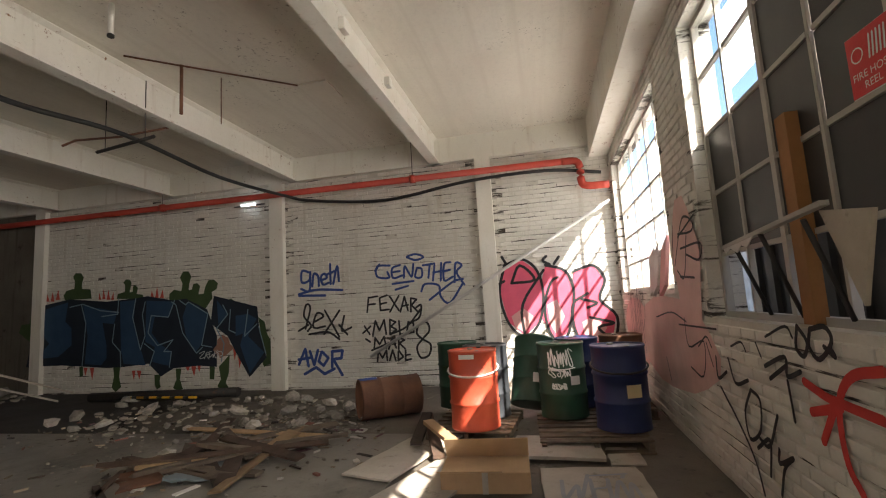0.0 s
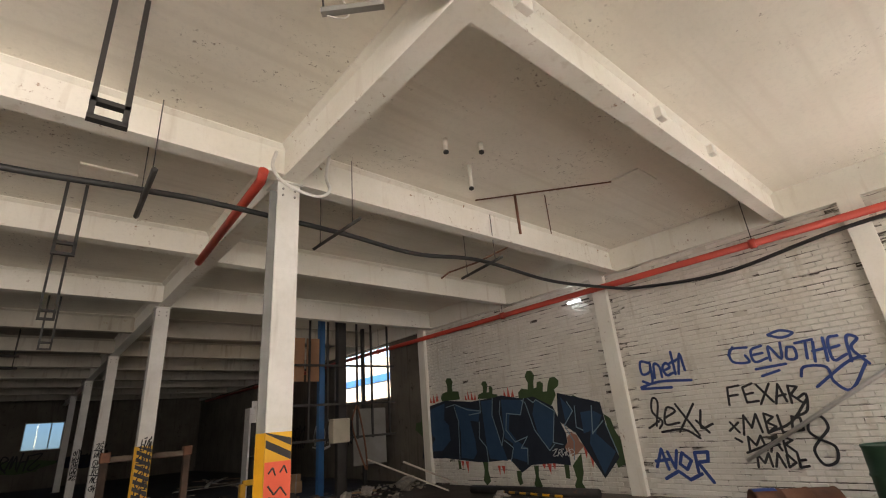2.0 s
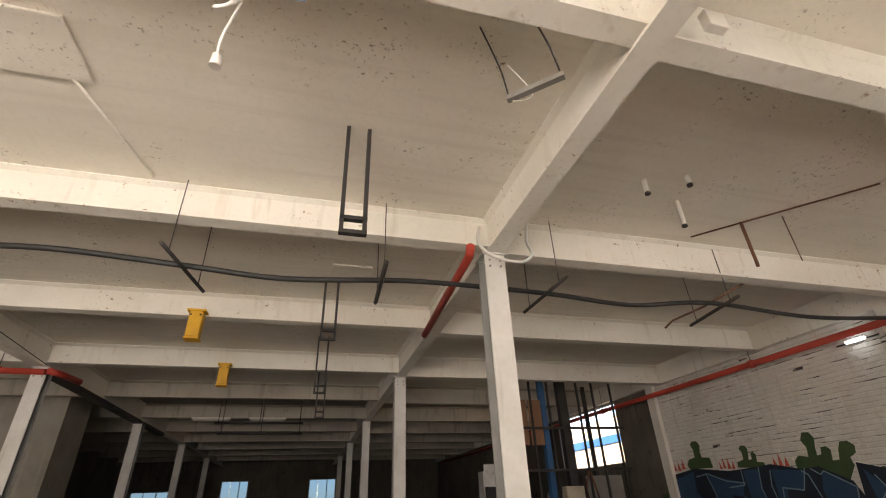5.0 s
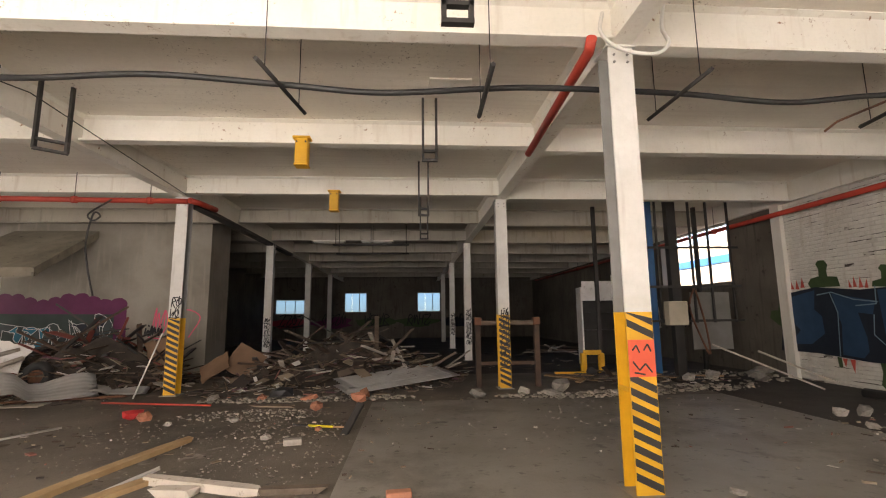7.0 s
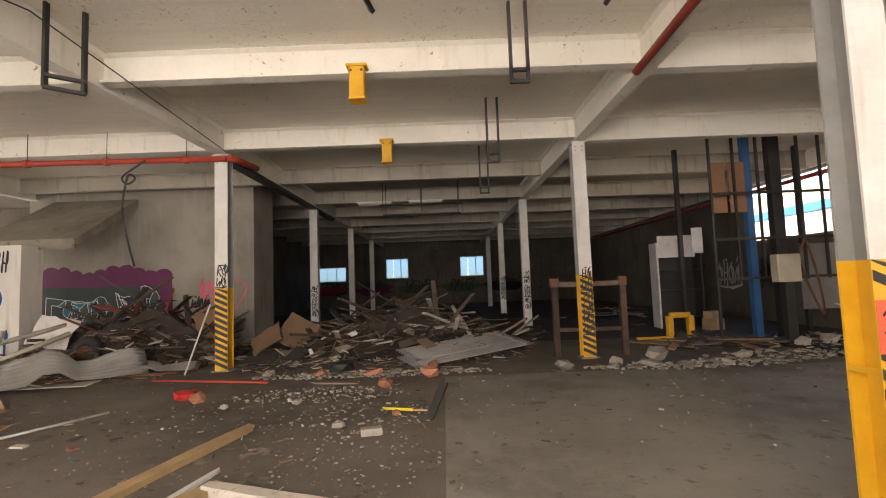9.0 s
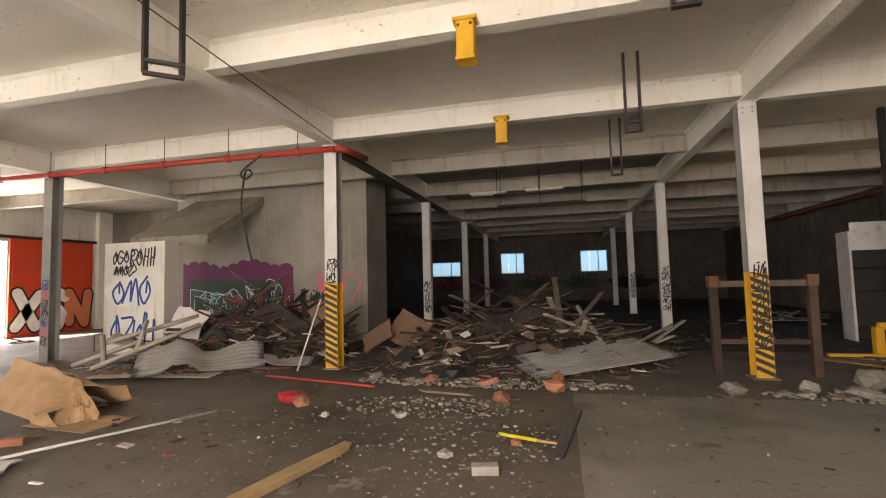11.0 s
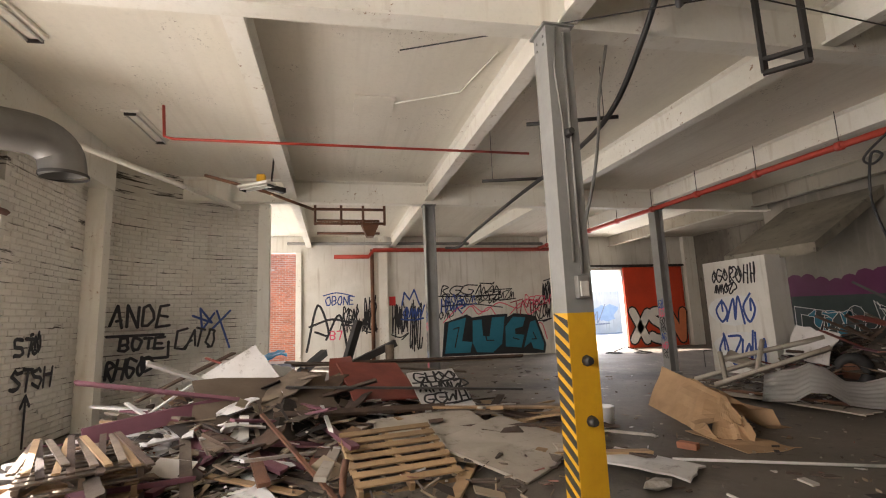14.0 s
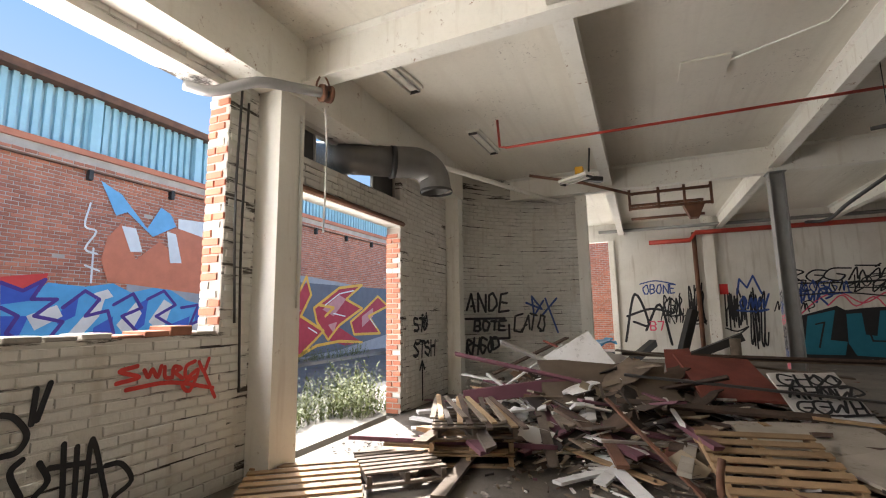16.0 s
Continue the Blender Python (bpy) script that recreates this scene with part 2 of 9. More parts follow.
M_PLY = material("grey_board", (0.5, 0.45, 0.38), 0.8, second=(0.38, 0.34, 0.28), big=2, small=25, bump=0.15, vary=0.15, spots=(0.2, 0.16, 0.12), spot_at=0.64, spot_scale=5, grime=(0.33, 0.29, 0.23))
M_WHITEBOARD = material("white_board", (0.7, 0.69, 0.67), 0.6, second=(0.58, 0.56, 0.53), big=2, small=25, bump=0.1, spots=(0.3, 0.26, 0.22), spot_at=0.66, spot_scale=5, grime=(0.5, 0.47, 0.43))
M_CARD = material("cardboard", (0.46, 0.3, 0.165), 0.9, second=(0.36, 0.23, 0.125), big=3, small=30, bump=0.15)
M_ZINC = material("galvanised_sheet", (0.66, 0.65, 0.62), 0.45, metal=0.15, second=(0.5, 0.48, 0.45), spots=(0.22, 0.15, 0.1), spot_at=0.68, bump=0.1)
M_BROWNBOARD = material("brown_board", (0.2, 0.12, 0.07), 0.8, second=(0.14, 0.085, 0.05), big=2, small=25, bump=0.2, spots=(0.08, 0.05, 0.035), spot_at=0.66, spot_scale=5)
M_REDBOARD = material("red_board", (0.26, 0.06, 0.042), 0.7, second=(0.17, 0.045, 0.035), big=2, small=20, bump=0.2)
M_REDDOOR = material("red_door_paint", (0.62, 0.06, 0.02), 0.6, second=(0.5, 0.05, 0.02), big=1, small=16, bump=0.1)
M_RUBBLE = material("rubble", (0.4, 0.37, 0.32), 0.95, second=(0.26, 0.235, 0.2), big=6, small=30, bump=0.5, vary=0.3)
M_RUBBLES = material("rubble_heap", (0.31, 0.28, 0.235), 0.95, second=(0.19, 0.17, 0.14), big=6, small=30, bump=0.5, vary=0.35, island=True)
M_BRICKBIT = material("broken_brick", (0.45, 0.19, 0.11), 0.95, second=(0.34, 0.15, 0.09), big=6, small=30, bump=0.5, vary=0.25)
# dirt fill, near black so the gaps between boards look shaded
M_GAPDIRT = material("shaded_gap_dirt", (0.055, 0.043, 0.033), 0.95, second=(0.03, 0.024, 0.019), big=5, small=30, bump=0.6)
M_GLASSDARK = material("dark_board", (0.03, 0.031, 0.03), 0.35, bump=0.03)
# whitish frame paint, greyed in colour to look backlit
M_WINFRAME = material("window_frame_paint", (0.42, 0.4, 0.36), 0.6, second=(0.4, 0.37, 0.32), spots=(0.18, 0.1, 0.06), spot_at=0.66, spot_scale=6)
M_DUCT = material("galvanised_duct", (0.2, 0.195, 0.185), 0.5, metal=0.55, second=(0.14, 0.135, 0.125), bump=0.1)
M_LEAF = material("weed_leaf", (0.1, 0.13, 0.03), 0.7, second=(0.14, 0.15, 0.04), big=8, small=40, bump=0, vary=0.4, island=True)
M_TEAL = material("teal_sheet", (0.36, 0.57, 0.64), 0.6, second=(0.3, 0.5, 0.57), bump=0.05)
M_BLUESTEEL = material("blue_steel_paint", (0.03, 0.14, 0.33), 0.5, second=(0.03, 0.1, 0.24))


def paint(name, c, rough=0.7):
    return material(name, c, rough, second=tuple(x * 0.85 for x in c), big=3, small=26, bump=0.2, mix=0.3)


P_BLACK = paint("black_spray", (0.02, 0.02, 0.022))
P_BLUE = paint("blue_spray", (0.03, 0.07, 0.26))
P_NAVY = paint("navy_spray", (0.009, 0.016, 0.03))
P_MIDBLUE = paint("mid_blue_spray", (0.02, 0.06, 0.125))
P_TEAL = paint("teal_spray", (0.015, 0.17, 0.25))
P_PINK = paint("pink_spray", (0.8, 0.12, 0.2))
P_PALEPINK = paint("pale_pink_spray", (0.78, 0.4, 0.38))
P_RED = paint("red_spray", (0.65, 0.05, 0.04))
P_GREEN = paint("green_spray", (0.05, 0.09, 0.03))
P_PURPLE = paint("purple_spray", (0.13, 0.012, 0.075))
P_WHITE = paint("white_spray", (0.75, 0.75, 0.73))
P_YELLOW = paint("yellow_spray", (0.75, 0.42, 0.06))
P_ORANGE = paint("orange_spray", (0.7, 0.22, 0.1))
P_SKYBLUE = paint("sky_blue_spray", (0.08, 0.35, 0.62))
P_GREY = paint("grey_wash", (0.33, 0.34, 0.36))
P_MAROON = paint("maroon_spray", (0.3, 0.03, 0.05))

# ---- the hall ----
XE, XW, YS, YN, ZC = 9.72, -19.86, -2.37, 36.1, 4.93
COLX = (2.2, -5.14, -12.45)
COLY = (4.16, 10.55, 17.26, 23.8, 30.3)
BEAMY = (0.98, 4.16, 7.3, 10.55, 13.9, 17.26, 20.5, 23.8, 27.0, 30.3, 33.4)
ZB, ZG = 4.5, 4.39


def girder_x(x, y):
    """The middle girder runs slightly out of line towards the south wall."""
    return x - 0.043 * max(0.0, 10.55 - y) if x == COLX[1] else x


def wall_with_holes(bm, axis, at, thick, lo, hi, z0, z1, holes):
    """A wall across x (axis 'x') or y at a plane, with rectangular holes (a, b, za, zb)."""
    cuts = sorted({lo, hi, *[h[0] for h in holes], *[h[1] for h in holes]})
    for a, b in zip(cuts, cuts[1:]):
        mid = (a + b) / 2
        spans, z = [], z0
        for h in sorted((h for h in holes if h[0] < mid < h[1]), key=lambda h: h[2]):
            if h[2] > z:
                spans.append((z, h[2]))
            z = h[3]
        if z < z1:
            spans.append((z, z1))
        for s0, s1 in spans:
            if axis == "x":
                box(bm, a, min(at, at + thick), s0, b, max(at, at + thick), s1)
            else:
                box(bm, min(at, at + thick), a, s0, max(at, at + thick), b, s1)


bm = bmesh.new()
box(bm, XW, YS, -0.3, XE, YN, 0.0)
setting("floor", bm, M_FLOOR, "dirty worn grey concrete factory floor")
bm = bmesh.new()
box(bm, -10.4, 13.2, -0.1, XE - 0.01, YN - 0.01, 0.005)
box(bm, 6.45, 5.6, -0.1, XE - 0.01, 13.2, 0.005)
setting("floor_far", bm, M_BLACKFLOOR, "dirty concrete, tinted near black for the shade at the far end", "floor")
bm = bmesh.new()
box(bm, -900, -900, -0.5, 900, 900, -0.12)
setting("ground", bm, M_ASPHALT, "grey asphalt lane and open ground outside")

S_HOLES = [(6.1, 9.5, 1.6, 3.95), (0.6, 5.05, 1.33, 3.95), (-4.9, -0.5, 1.5, 4.06), (-8.7, -5.7, -0.3, 3.23), (-8.7, -5.7, 3.7, 4.2)]
bm = bmesh.new()
wall_with_holes(bm, "x", YS, -0.28, -11.0, XE + 0.28, -0.3, 5.2, S_HOLES)
wall_south = setting("wall_south", bm, M_JOINT, "white painted brick outer wall with window and door openings")
bm = bmesh.new()
wall_with_holes(bm, "y", XE, 0.28, YS, 11.05, -0.3, 5.2, [])
wall_east = setting("wall_east", bm, M_JOINT, "white painted brick wall covered in graffiti")
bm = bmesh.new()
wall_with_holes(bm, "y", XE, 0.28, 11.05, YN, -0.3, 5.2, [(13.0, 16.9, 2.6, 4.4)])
setting("wall_east_far", bm, M_DIMWALL, "shade-tinted brick wall past the hoist opening")
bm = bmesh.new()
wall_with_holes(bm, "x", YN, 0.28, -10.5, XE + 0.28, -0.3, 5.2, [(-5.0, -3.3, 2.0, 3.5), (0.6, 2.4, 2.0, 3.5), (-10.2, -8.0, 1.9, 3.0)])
wall_north = setting("wall_north", bm, M_DIMWALL, "far dim rendered wall with small windows")
bm = bmesh.new()
wall_with_holes(bm, "y", XW, -0.28, YS, 18.2, -0.3, 5.2, [(11.36, 14.37, -0.3, 3.45), (-0.6, 0.5, -0.3, 4.3)])
wall_west = setting("wall_west", bm, M_WALL, "white wall with a wide bright doorway and murals")
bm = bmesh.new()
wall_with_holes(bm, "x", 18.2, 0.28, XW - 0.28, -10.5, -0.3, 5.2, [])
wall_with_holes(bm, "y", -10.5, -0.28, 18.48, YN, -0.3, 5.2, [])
setting("wall_northwest", bm, M_DIMWALL, "shade-tinted white wall closing the west wing")
bm = bmesh.new()
# the hole is out of view, added to let light into the west wing
wall_with_holes(bm, "x", YS, -0.28, XW - 0.28, -13.1, -0.3, 5.2, [(-18.4, -14.4, 1.5, 3.9)])
setting("wall_southwest", bm, M_WALL, "white wall behind the curved corner, with an added unseen opening")
# curved corner wall
bm = bmesh.new()
arc = [(-11.0, -2.37), (-11.6, -2.1), (-12.15, -1.65), (-12.6, -1.1), (-12.9, -0.5), (-13.1, 0.17)]
for (xa, ya), (xb, yb) in zip(arc, arc[1:]):
    n = Vector((yb - ya, xa - xb, 0)).normalized() * 0.25
    vs = [bm.verts.new((x, y, z)) for z in (-0.1, 5.0) for x, y in ((xa, ya), (xb, yb), (xb - abs(n.x), yb - abs(n.y)), (xa - abs(n.x), ya - abs(n.y)))]
    for q in ((0, 1, 2, 3), (7, 6, 5, 4), (0, 4, 5, 1), (1, 5, 6, 2), (2, 6, 7, 3), (3, 7, 4, 0)):
        bm.faces.new([vs[i] for i in q])
wall_corner = setting("wall_corner", bm, M_JOINT, "curved white painted block wall with black tags")

# ceiling
bm = bmesh.new()
box(bm, XW - 0.28, YS - 0.28, ZC, XE + 0.28, 13.9, ZC + 0.3)
setting("ceiling", bm, M_CEIL, "stained off-white concrete slab ceiling")
# far slab in the darker paint, standing in for shade
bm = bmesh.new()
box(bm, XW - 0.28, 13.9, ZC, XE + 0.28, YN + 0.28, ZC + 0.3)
setting("ceiling_far", bm, M_CEILDIM, "shade-tinted concrete slab over the far end of the hall", "ceiling")


def beam(x0, x1, y, w=0.2, ZB=ZB):
    bm = bmesh.new()
    t = 0.014
    poly = [(-w / 2, ZB), (w / 2, ZB), (w / 2, ZB + 0.03), (t, ZB + 0.045), (t, ZC - 0.05), (0.075, ZC - 0.012), (0.075, ZC + 0.02), (-0.075, ZC + 0.02), (-0.075, ZC - 0.012), (-t, ZC - 0.05), (-t, ZB + 0.045), (-w / 2, ZB + 0.03)]
    m = Matrix(((0, 1, 0, x0), (1, 0, 0, y), (0, 0, 1, 0), (0, 0, 0, 1)))
    prism(bm, poly, x1 - x0, m)
    tagged(new("beam", mesh_of(bm, "beam", M_BEAMDIM if y > 13 else M_BEAM)), "off-white painted steel I-beam under the slab, " + ("shade-tinted" if y > 13 else "rust-streaked"), "beam", "ceiling beams", "structure")


for y in BEAMY:
    gx = girder_x(COLX[1], y)
    spans = [(COLX[0] + 0.02, XE), (gx + 0.02, COLX[0] - 0.02)]
    spans += [(COLX[2] + 0.02, gx - 0.02), (XW, COLX[2] - 0.02)] if y < 14 else [(-10.5, gx - 0.02)]
    for a, b in spans:
        beam(a, b, y, 0.2, 4.42 if a > 2 else 4.5)
for x in COLX:
    y_end = YN if x > -10 else 18.2
    bm = bmesh.new()
    prism(bm, [(-0.11, ZG), (0.11, ZG), (0.11, ZG + 0.03), (0.016, ZG + 0.045), (0.016, ZC - 0.05), (0.08, ZC - 0.012), (0.08, ZC + 0.02), (-0.08, ZC + 0.02), (-0.08, ZC - 0.012), (-0.016, ZC - 0.05), (-0.016, ZG + 0.045), (-0.11, ZG + 0.03)],
          y_end - 10.55, Matrix.Translation((x, 10.55, 0)))
    GI = [(-0.11, ZG), (0.11, ZG), (0.11, ZG + 0.03), (0.016, ZG + 0.045), (0.016, ZC - 0.05), (0.08, ZC - 0.012), (0.08, ZC + 0.02), (-0.08, ZC + 0.02), (-0.08, ZC - 0.012), (-0.016, ZC - 0.05), (-0.016, ZG + 0.045), (-0.11, ZG + 0.03)]
    ends = [[bm.verts.new((girder_x(x, y) + u, y, z)) for u, z in GI] for y in (YS, 10.55)]
    for i in range(12):
        bm.faces.new((ends[0][i], ends[0][(i + 1) % 12], ends[1][(i + 1) % 12], ends[1][i]))
    bm.faces.new(ends[0])
    tagged(new("girder", mesh_of(bm, "girder", M_BEAM)), "off-white painted steel girder under the slab", "beam", "ceiling girders", "structure")
bm = bmesh.new()
box(bm, -11.0, YS, 4.2, XE, YS + 0.35, ZC + 0.02)
setting("beam_edge", bm, M_BEAM, "off-white painted edge beam above the windows", "beam")
bm = bmesh.new()
box(bm, XE - 0.12, YS + 0.35, 4.42, XE, YN, ZC + 0.02)
setting("beam_edge_east", bm, M_BEAM, "off-white painted band along the wall head", "beam")

# stair core
bm = bmesh.new()
box(bm, -12.6, 14.4, 0, -6.1, 15.9, ZC)
# grubby paint whose base is also lowered to stand in for weak light
setting("wall_core", bm, material("grubby_dimmed_core_paint", (0.33, 0.305, 0.26), 0.9, second=(0.2, 0.182, 0.15), big=0.6, small=18, bump=0.4, spots=(0.28, 0.23, 0.18), spot_at=0.66, spot_scale=3, streak=(0.34, 0.3, 0.25), streak_at=0.55), "grubby white stair core wall, toned down for shade, with a purple mural")

# pilasters
for nm, ext in (("pilaster_south", (-5.7, YS, -0.1, -5.3, YS + 0.32, 4.2)), ("pilaster_corner", (-11.06, YS, -0.1, -10.8, YS + 0.3, 4.2)),
                ("pilaster_east", (XE - 0.12, 4.42, 0, XE, 4.74, 4.42)), ("pilaster_east_window", (XE - 0.12, -0.13, 0, XE, 0.17, 4.42)),
                ("pilaster_east_far", (XE - 0.12, 10.9, 0, XE, 11.2, 4.42)), ("pilaster_west", (XW, 3.6, 0, XW + 0.15, 3.95, 4.93)),
                ("pilaster_west_door", (XW, 10.9, 0, XW + 0.15, 11.25, 4.93)), ("pilaster_west_corner", (XW, 17.6, 0, XW + 0.2, 18.2, 4.93)),
                ("pilaster_corner_end", (-13.25, 0.17, 0, -12.98, 0.42, 4.5)), ("pilaster_west_frame", (XW, 0.5, 0, XW + 0.12, 0.7, 4.3))):
    b = bmesh.new()
    box(b, *ext)
    setting(nm, b, M_BEAM, "white painted wall pilaster", "pilaster")
# newer slab, broken edge strip
bm = bmesh.new()
box(bm, -0.7, 0.5, 0.0, 6.4, 9.1, 0.012)
setting("floor_slab", bm, M_SLAB, "smoother pale concrete floor slab", "floor")
# stair block and its sloping soffit
bm = bmesh.new()
box(bm, -12.2, 11.66, 0, -10.32, 12.25, 2.82)
setting("wall_block", bm, M_WALL, "white block wall under the stair with blue graffiti")
bm = bmesh.new()
m_yz = Matrix(((0, 1, 0, -11.9), (1, 0, 0, 0), (0, 0, 1, 0), (0, 0, 0, 1)))
prism(bm, [(12.1, 2.74), (14.4, 4.1), (14.4, 4.34), (12.1, 2.98)], 2.45, m_yz)
setting("stair_soffit", bm, material("raw_concrete", (0.3, 0.27, 0.21), 0.9, second=(0.22, 0.2, 0.16), grime=(0.16, 0.14, 0.11)), "bare concrete sloping underside of a stair", "stair")

# ---- columns ----
FEET = {}


def column(x, y, ztop, style):
    """An H-section steel column: flanges face south and north, web between."""
    lab = {"yellow": "white steel column with a yellow and black striped foot", "grey": "grey steel column with a yellow and black striped foot",
           "plain": "white painted steel column", "dark": "grey steel column with graffiti on its foot"}[style]
    t = thing("column", lab, "column", "hall columns", (x, y, 0))
    up = M_COLGREY if style in ("grey", "dark") else M_COLWHITE
    zy = 1.66 if style in ("yellow", "grey") else 0.0
    h, w, tf = 0.13, 0.13, 0.02
    for z0, z1, mat, nm in ((0.0, zy, M_YELLOW, "foot"), (zy, ztop, up, "shaft")):
        if z1 - z0 < 0.01:
            continue
        bm = bmesh.new()
        box(bm, -w, -h, z0, w, -h + tf, z1)
        piece = part(nm, bm, mat, t, "yellow painted foot" if nm == "foot" else "")
        # on white columns the grey of flange and web stands in for shade
        part("back_flange", mbox(-w, h - tf, z0, w, h, z1), M_COLGREY if nm == "shaft" else mat, t, "grey flange, shade coloured in on white columns" if nm == "shaft" else "")
        part("web", mbox(-0.012, -h + tf, z0, 0.012, h - tf, z1), M_COLGREY if nm == "shaft" else mat, t, "grey web, shade coloured in on white columns" if nm == "shaft" else "")
        if nm == "foot":
            FEET[t.name] = piece
    bm = bmesh.new()
    box(bm, -0.16, -0.16, ztop - 0.02, 0.16, 0.16, ztop)
    part("cap_plate", bm, up, t)
    bm = bmesh.new()
    box(bm, -0.18, -0.18, 0.0, 0.18, 0.18, 0.02)
    part("base_plate", bm, M_STEEL, t)
    for sx in (-0.07, 0.07):
        for z in (ztop - 0.1, ztop - 0.18):
            bm = bmesh.new()
            tube(bm, [(sx, -h - 0.012, z), (sx, -h, z)], 0.014, 6)
            part("bolt", bm, M_STEEL, t)
    return t


def stripe_bands(t, side, z0, z1, step=0.125, gap=(9, 9)):
    """Slanted black bands on one face of a foot; side: 's' or 'w' or 'e'."""
    z, k = z0, 0
    while z < z1 - 0.05:
        if not gap[0] <= k < gap[1]:
            lo, hi, s = z, min(z + 0.07, z1), 0.12
            pts = [(-0.125, lo + s), (0.125, lo), (0.125, hi), (-0.125, min(hi + s, z1))]
            bm = bmesh.new()
            m = Matrix.Translation((0, -0.134, 0)) if side == "s" else Matrix.Translation((0, -0.134, 0))
            if side == "w":
                m = Matrix.Rotation(radians(-90), 4, "Z") @ m
            if side == "e":
                m = Matrix.Rotation(radians(90), 4, "Z") @ m
            prism(bm, pts, 0.003, m)
            part("stripe", bm, M_STRIPE, FEET[t.name], "black slanted stripe")
        z += step
        k += 1


ZTOP = ZG
c1 = column(COLX[0], COLY[0], ZTOP, "yellow")
stripe_bands(c1, "s", 0.03, 1.66, gap=(8, 11))
part("weld_strap", mbox(-0.136, -0.1, 0.92, -0.12, 0.1, 0.96), M_YELLOW, c1, "small rust-edged strap")
bm = bmesh.new()
box(bm, -0.128, -0.137, 1.06, 0.128, -0.133, 1.4)
part("sticker", bm, paint("orange_red_panel", (0.75, 0.12, 0.06)), c1, "orange red painted square with black scrawl")
bm = bmesh.new()
for q in (((-0.09, 1.3), (-0.05, 1.35), (-0.02, 1.28)), ((0.02, 1.3), (0.06, 1.36), (0.09, 1.29)), ((-0.09, 1.2), (-0.03, 1.12), (0.03, 1.18), (0.09, 1.1)), ((-0.08, 1.1), (0.02, 1.08))):
    stroke_pts = list(q)
    for (xa, za), (xb, zb) in zip(stroke_pts, stroke_pts[1:]):
        tube(bm, [(xa, -0.138, za), (xb, -0.138, zb)], 0.008, 4)
part("scrawl", bm, M_STRIPE, c1, "black scrawl")
c3 = column(-5.4, 3.98, ZTOP, "grey")
stripe_bands(c3, "s", 0.03, 1.66)
part("side_plate", mbox(0.125, -0.11, 0.0, 0.13, 0.11, 1.66), M_YELLOW, c3)
part("side_plate", mbox(0.125, -0.11, 1.66, 0.13, 0.11, ZTOP - 0.02), M_COLGREY, c3)
for z in (0.75, 1.25, 3.3):
    part("knob", mtube([(0.13, 0.02, z), (0.2, 0.02, z)], [0.05, 0.03], 8), M_DARKSTEEL, c3, "dark worn bolt stub")
c2 = column(COLX[1], COLY[1], ZTOP, "yellow")
stripe_bands(c2, "s", 0.03, 1.66)
c6 = column(COLX[0], COLY[1], ZTOP, "yellow")
stripe_bands(c6, "s", 0.03, 1.66)
column(COLX[2], COLY[0], ZTOP, "dark")
column(COLX[2], COLY[1], ZTOP, "dark")
for y in COLY[2:]:
    column(COLX[0], y, ZTOP, "plain")
    column(COLX[1], y, ZTOP, "plain")

# ---- spray paint tools ----
def plane(origin, right, out):
    """A frame on a wall: x to the viewer's right, y up, z towards the viewer."""
    r, o = Vector(right), Vector(out)
    u = Vector((0, 0, 1))
    m = Matrix.Identity(4)
    for i in range(3):
        m[i][0], m[i][1], m[i][2], m[i][3] = r[i], u[i], o[i], origin[i]
    return m


ON_EAST = plane((XE - 0.022, 0, 0), (0, -1, 0), (-1, 0, 0))
ON_SOUTH = plane((0, YS + 0.022, 0), (-1, 0, 0), (0, 1, 0))
ON_WEST = plane((XW + 0.006, 0, 0), (0, 1, 0), (1, 0, 0))
ON_CORE = plane((0, 14.394, 0), (1, 0, 0), (0, -1, 0))
ON_BLOCK = plane((0, 11.654, 0), (1, 0, 0), (0, -1, 0))
ON_ACROSS = plane((0, -10.975, 0), (-1, 0, 0), (0, 1, 0))
ON_NORTH = plane((0, YN - 0.006, 0), (1, 0, 0), (0, -1, 0))


def fill(bm, pts, m, lift=0.0):
    vs = [bm.verts.new(m @ Vector((x, y, lift))) for x, y in pts]
    try:
        bm.faces.new(vs)
    except ValueError:
        pass


def stroke(bm, pts, w, m, lift=0.0, taper=False):
    """A flat ribbon with round joints."""
    n = len(pts)
    for i in range(n - 1):
        (xa, ya), (xb, yb) = pts[i], pts[i + 1]
        L = math.hypot(xb - xa, yb - ya)
        if L < 1e-5:
            continue
        px, py = -(yb - ya) / L * w / 2, (xb - xa) / L * w / 2
        fill(bm, [(xa + px, ya + py), (xa - px, ya - py), (xb - px, yb - py), (xb + px, yb + py)], m, lift + 0.0003 * (i % 2))
    for i, (x, y) in enumerate(pts):
        fill(bm, [(x + math.cos(a) * w / 2, y + math.sin(a) * w / 2) for a in (k * math.pi / 4 for k in range(8))], m, lift + 0.0006 + 0.0001 * (i % 3))


def curve2(pts, n=5):
    return [(p.x, p.y) for p in bend([(x, y, 0) for x, y in pts], n)]


def blob(cx, cy, rx, ry, seed, wob=0.12, n=20):
    rg = random.Random(seed)
    ph = [rg.uniform(0, 6.28) for _ in range(3)]
    return [(cx + rx * math.cos(a) * (1 + wob * math.sin(3 * a + ph[0]) + wob * 0.6 * math.sin(5 * a + ph[1])),
             cy + ry * math.sin(a) * (1 + wob * math.sin(2 * a + ph[2]) + wob * 0.5 * math.sin(7 * a + ph[0]))) for a in (2 * math.pi * k / n for k in range(n))]


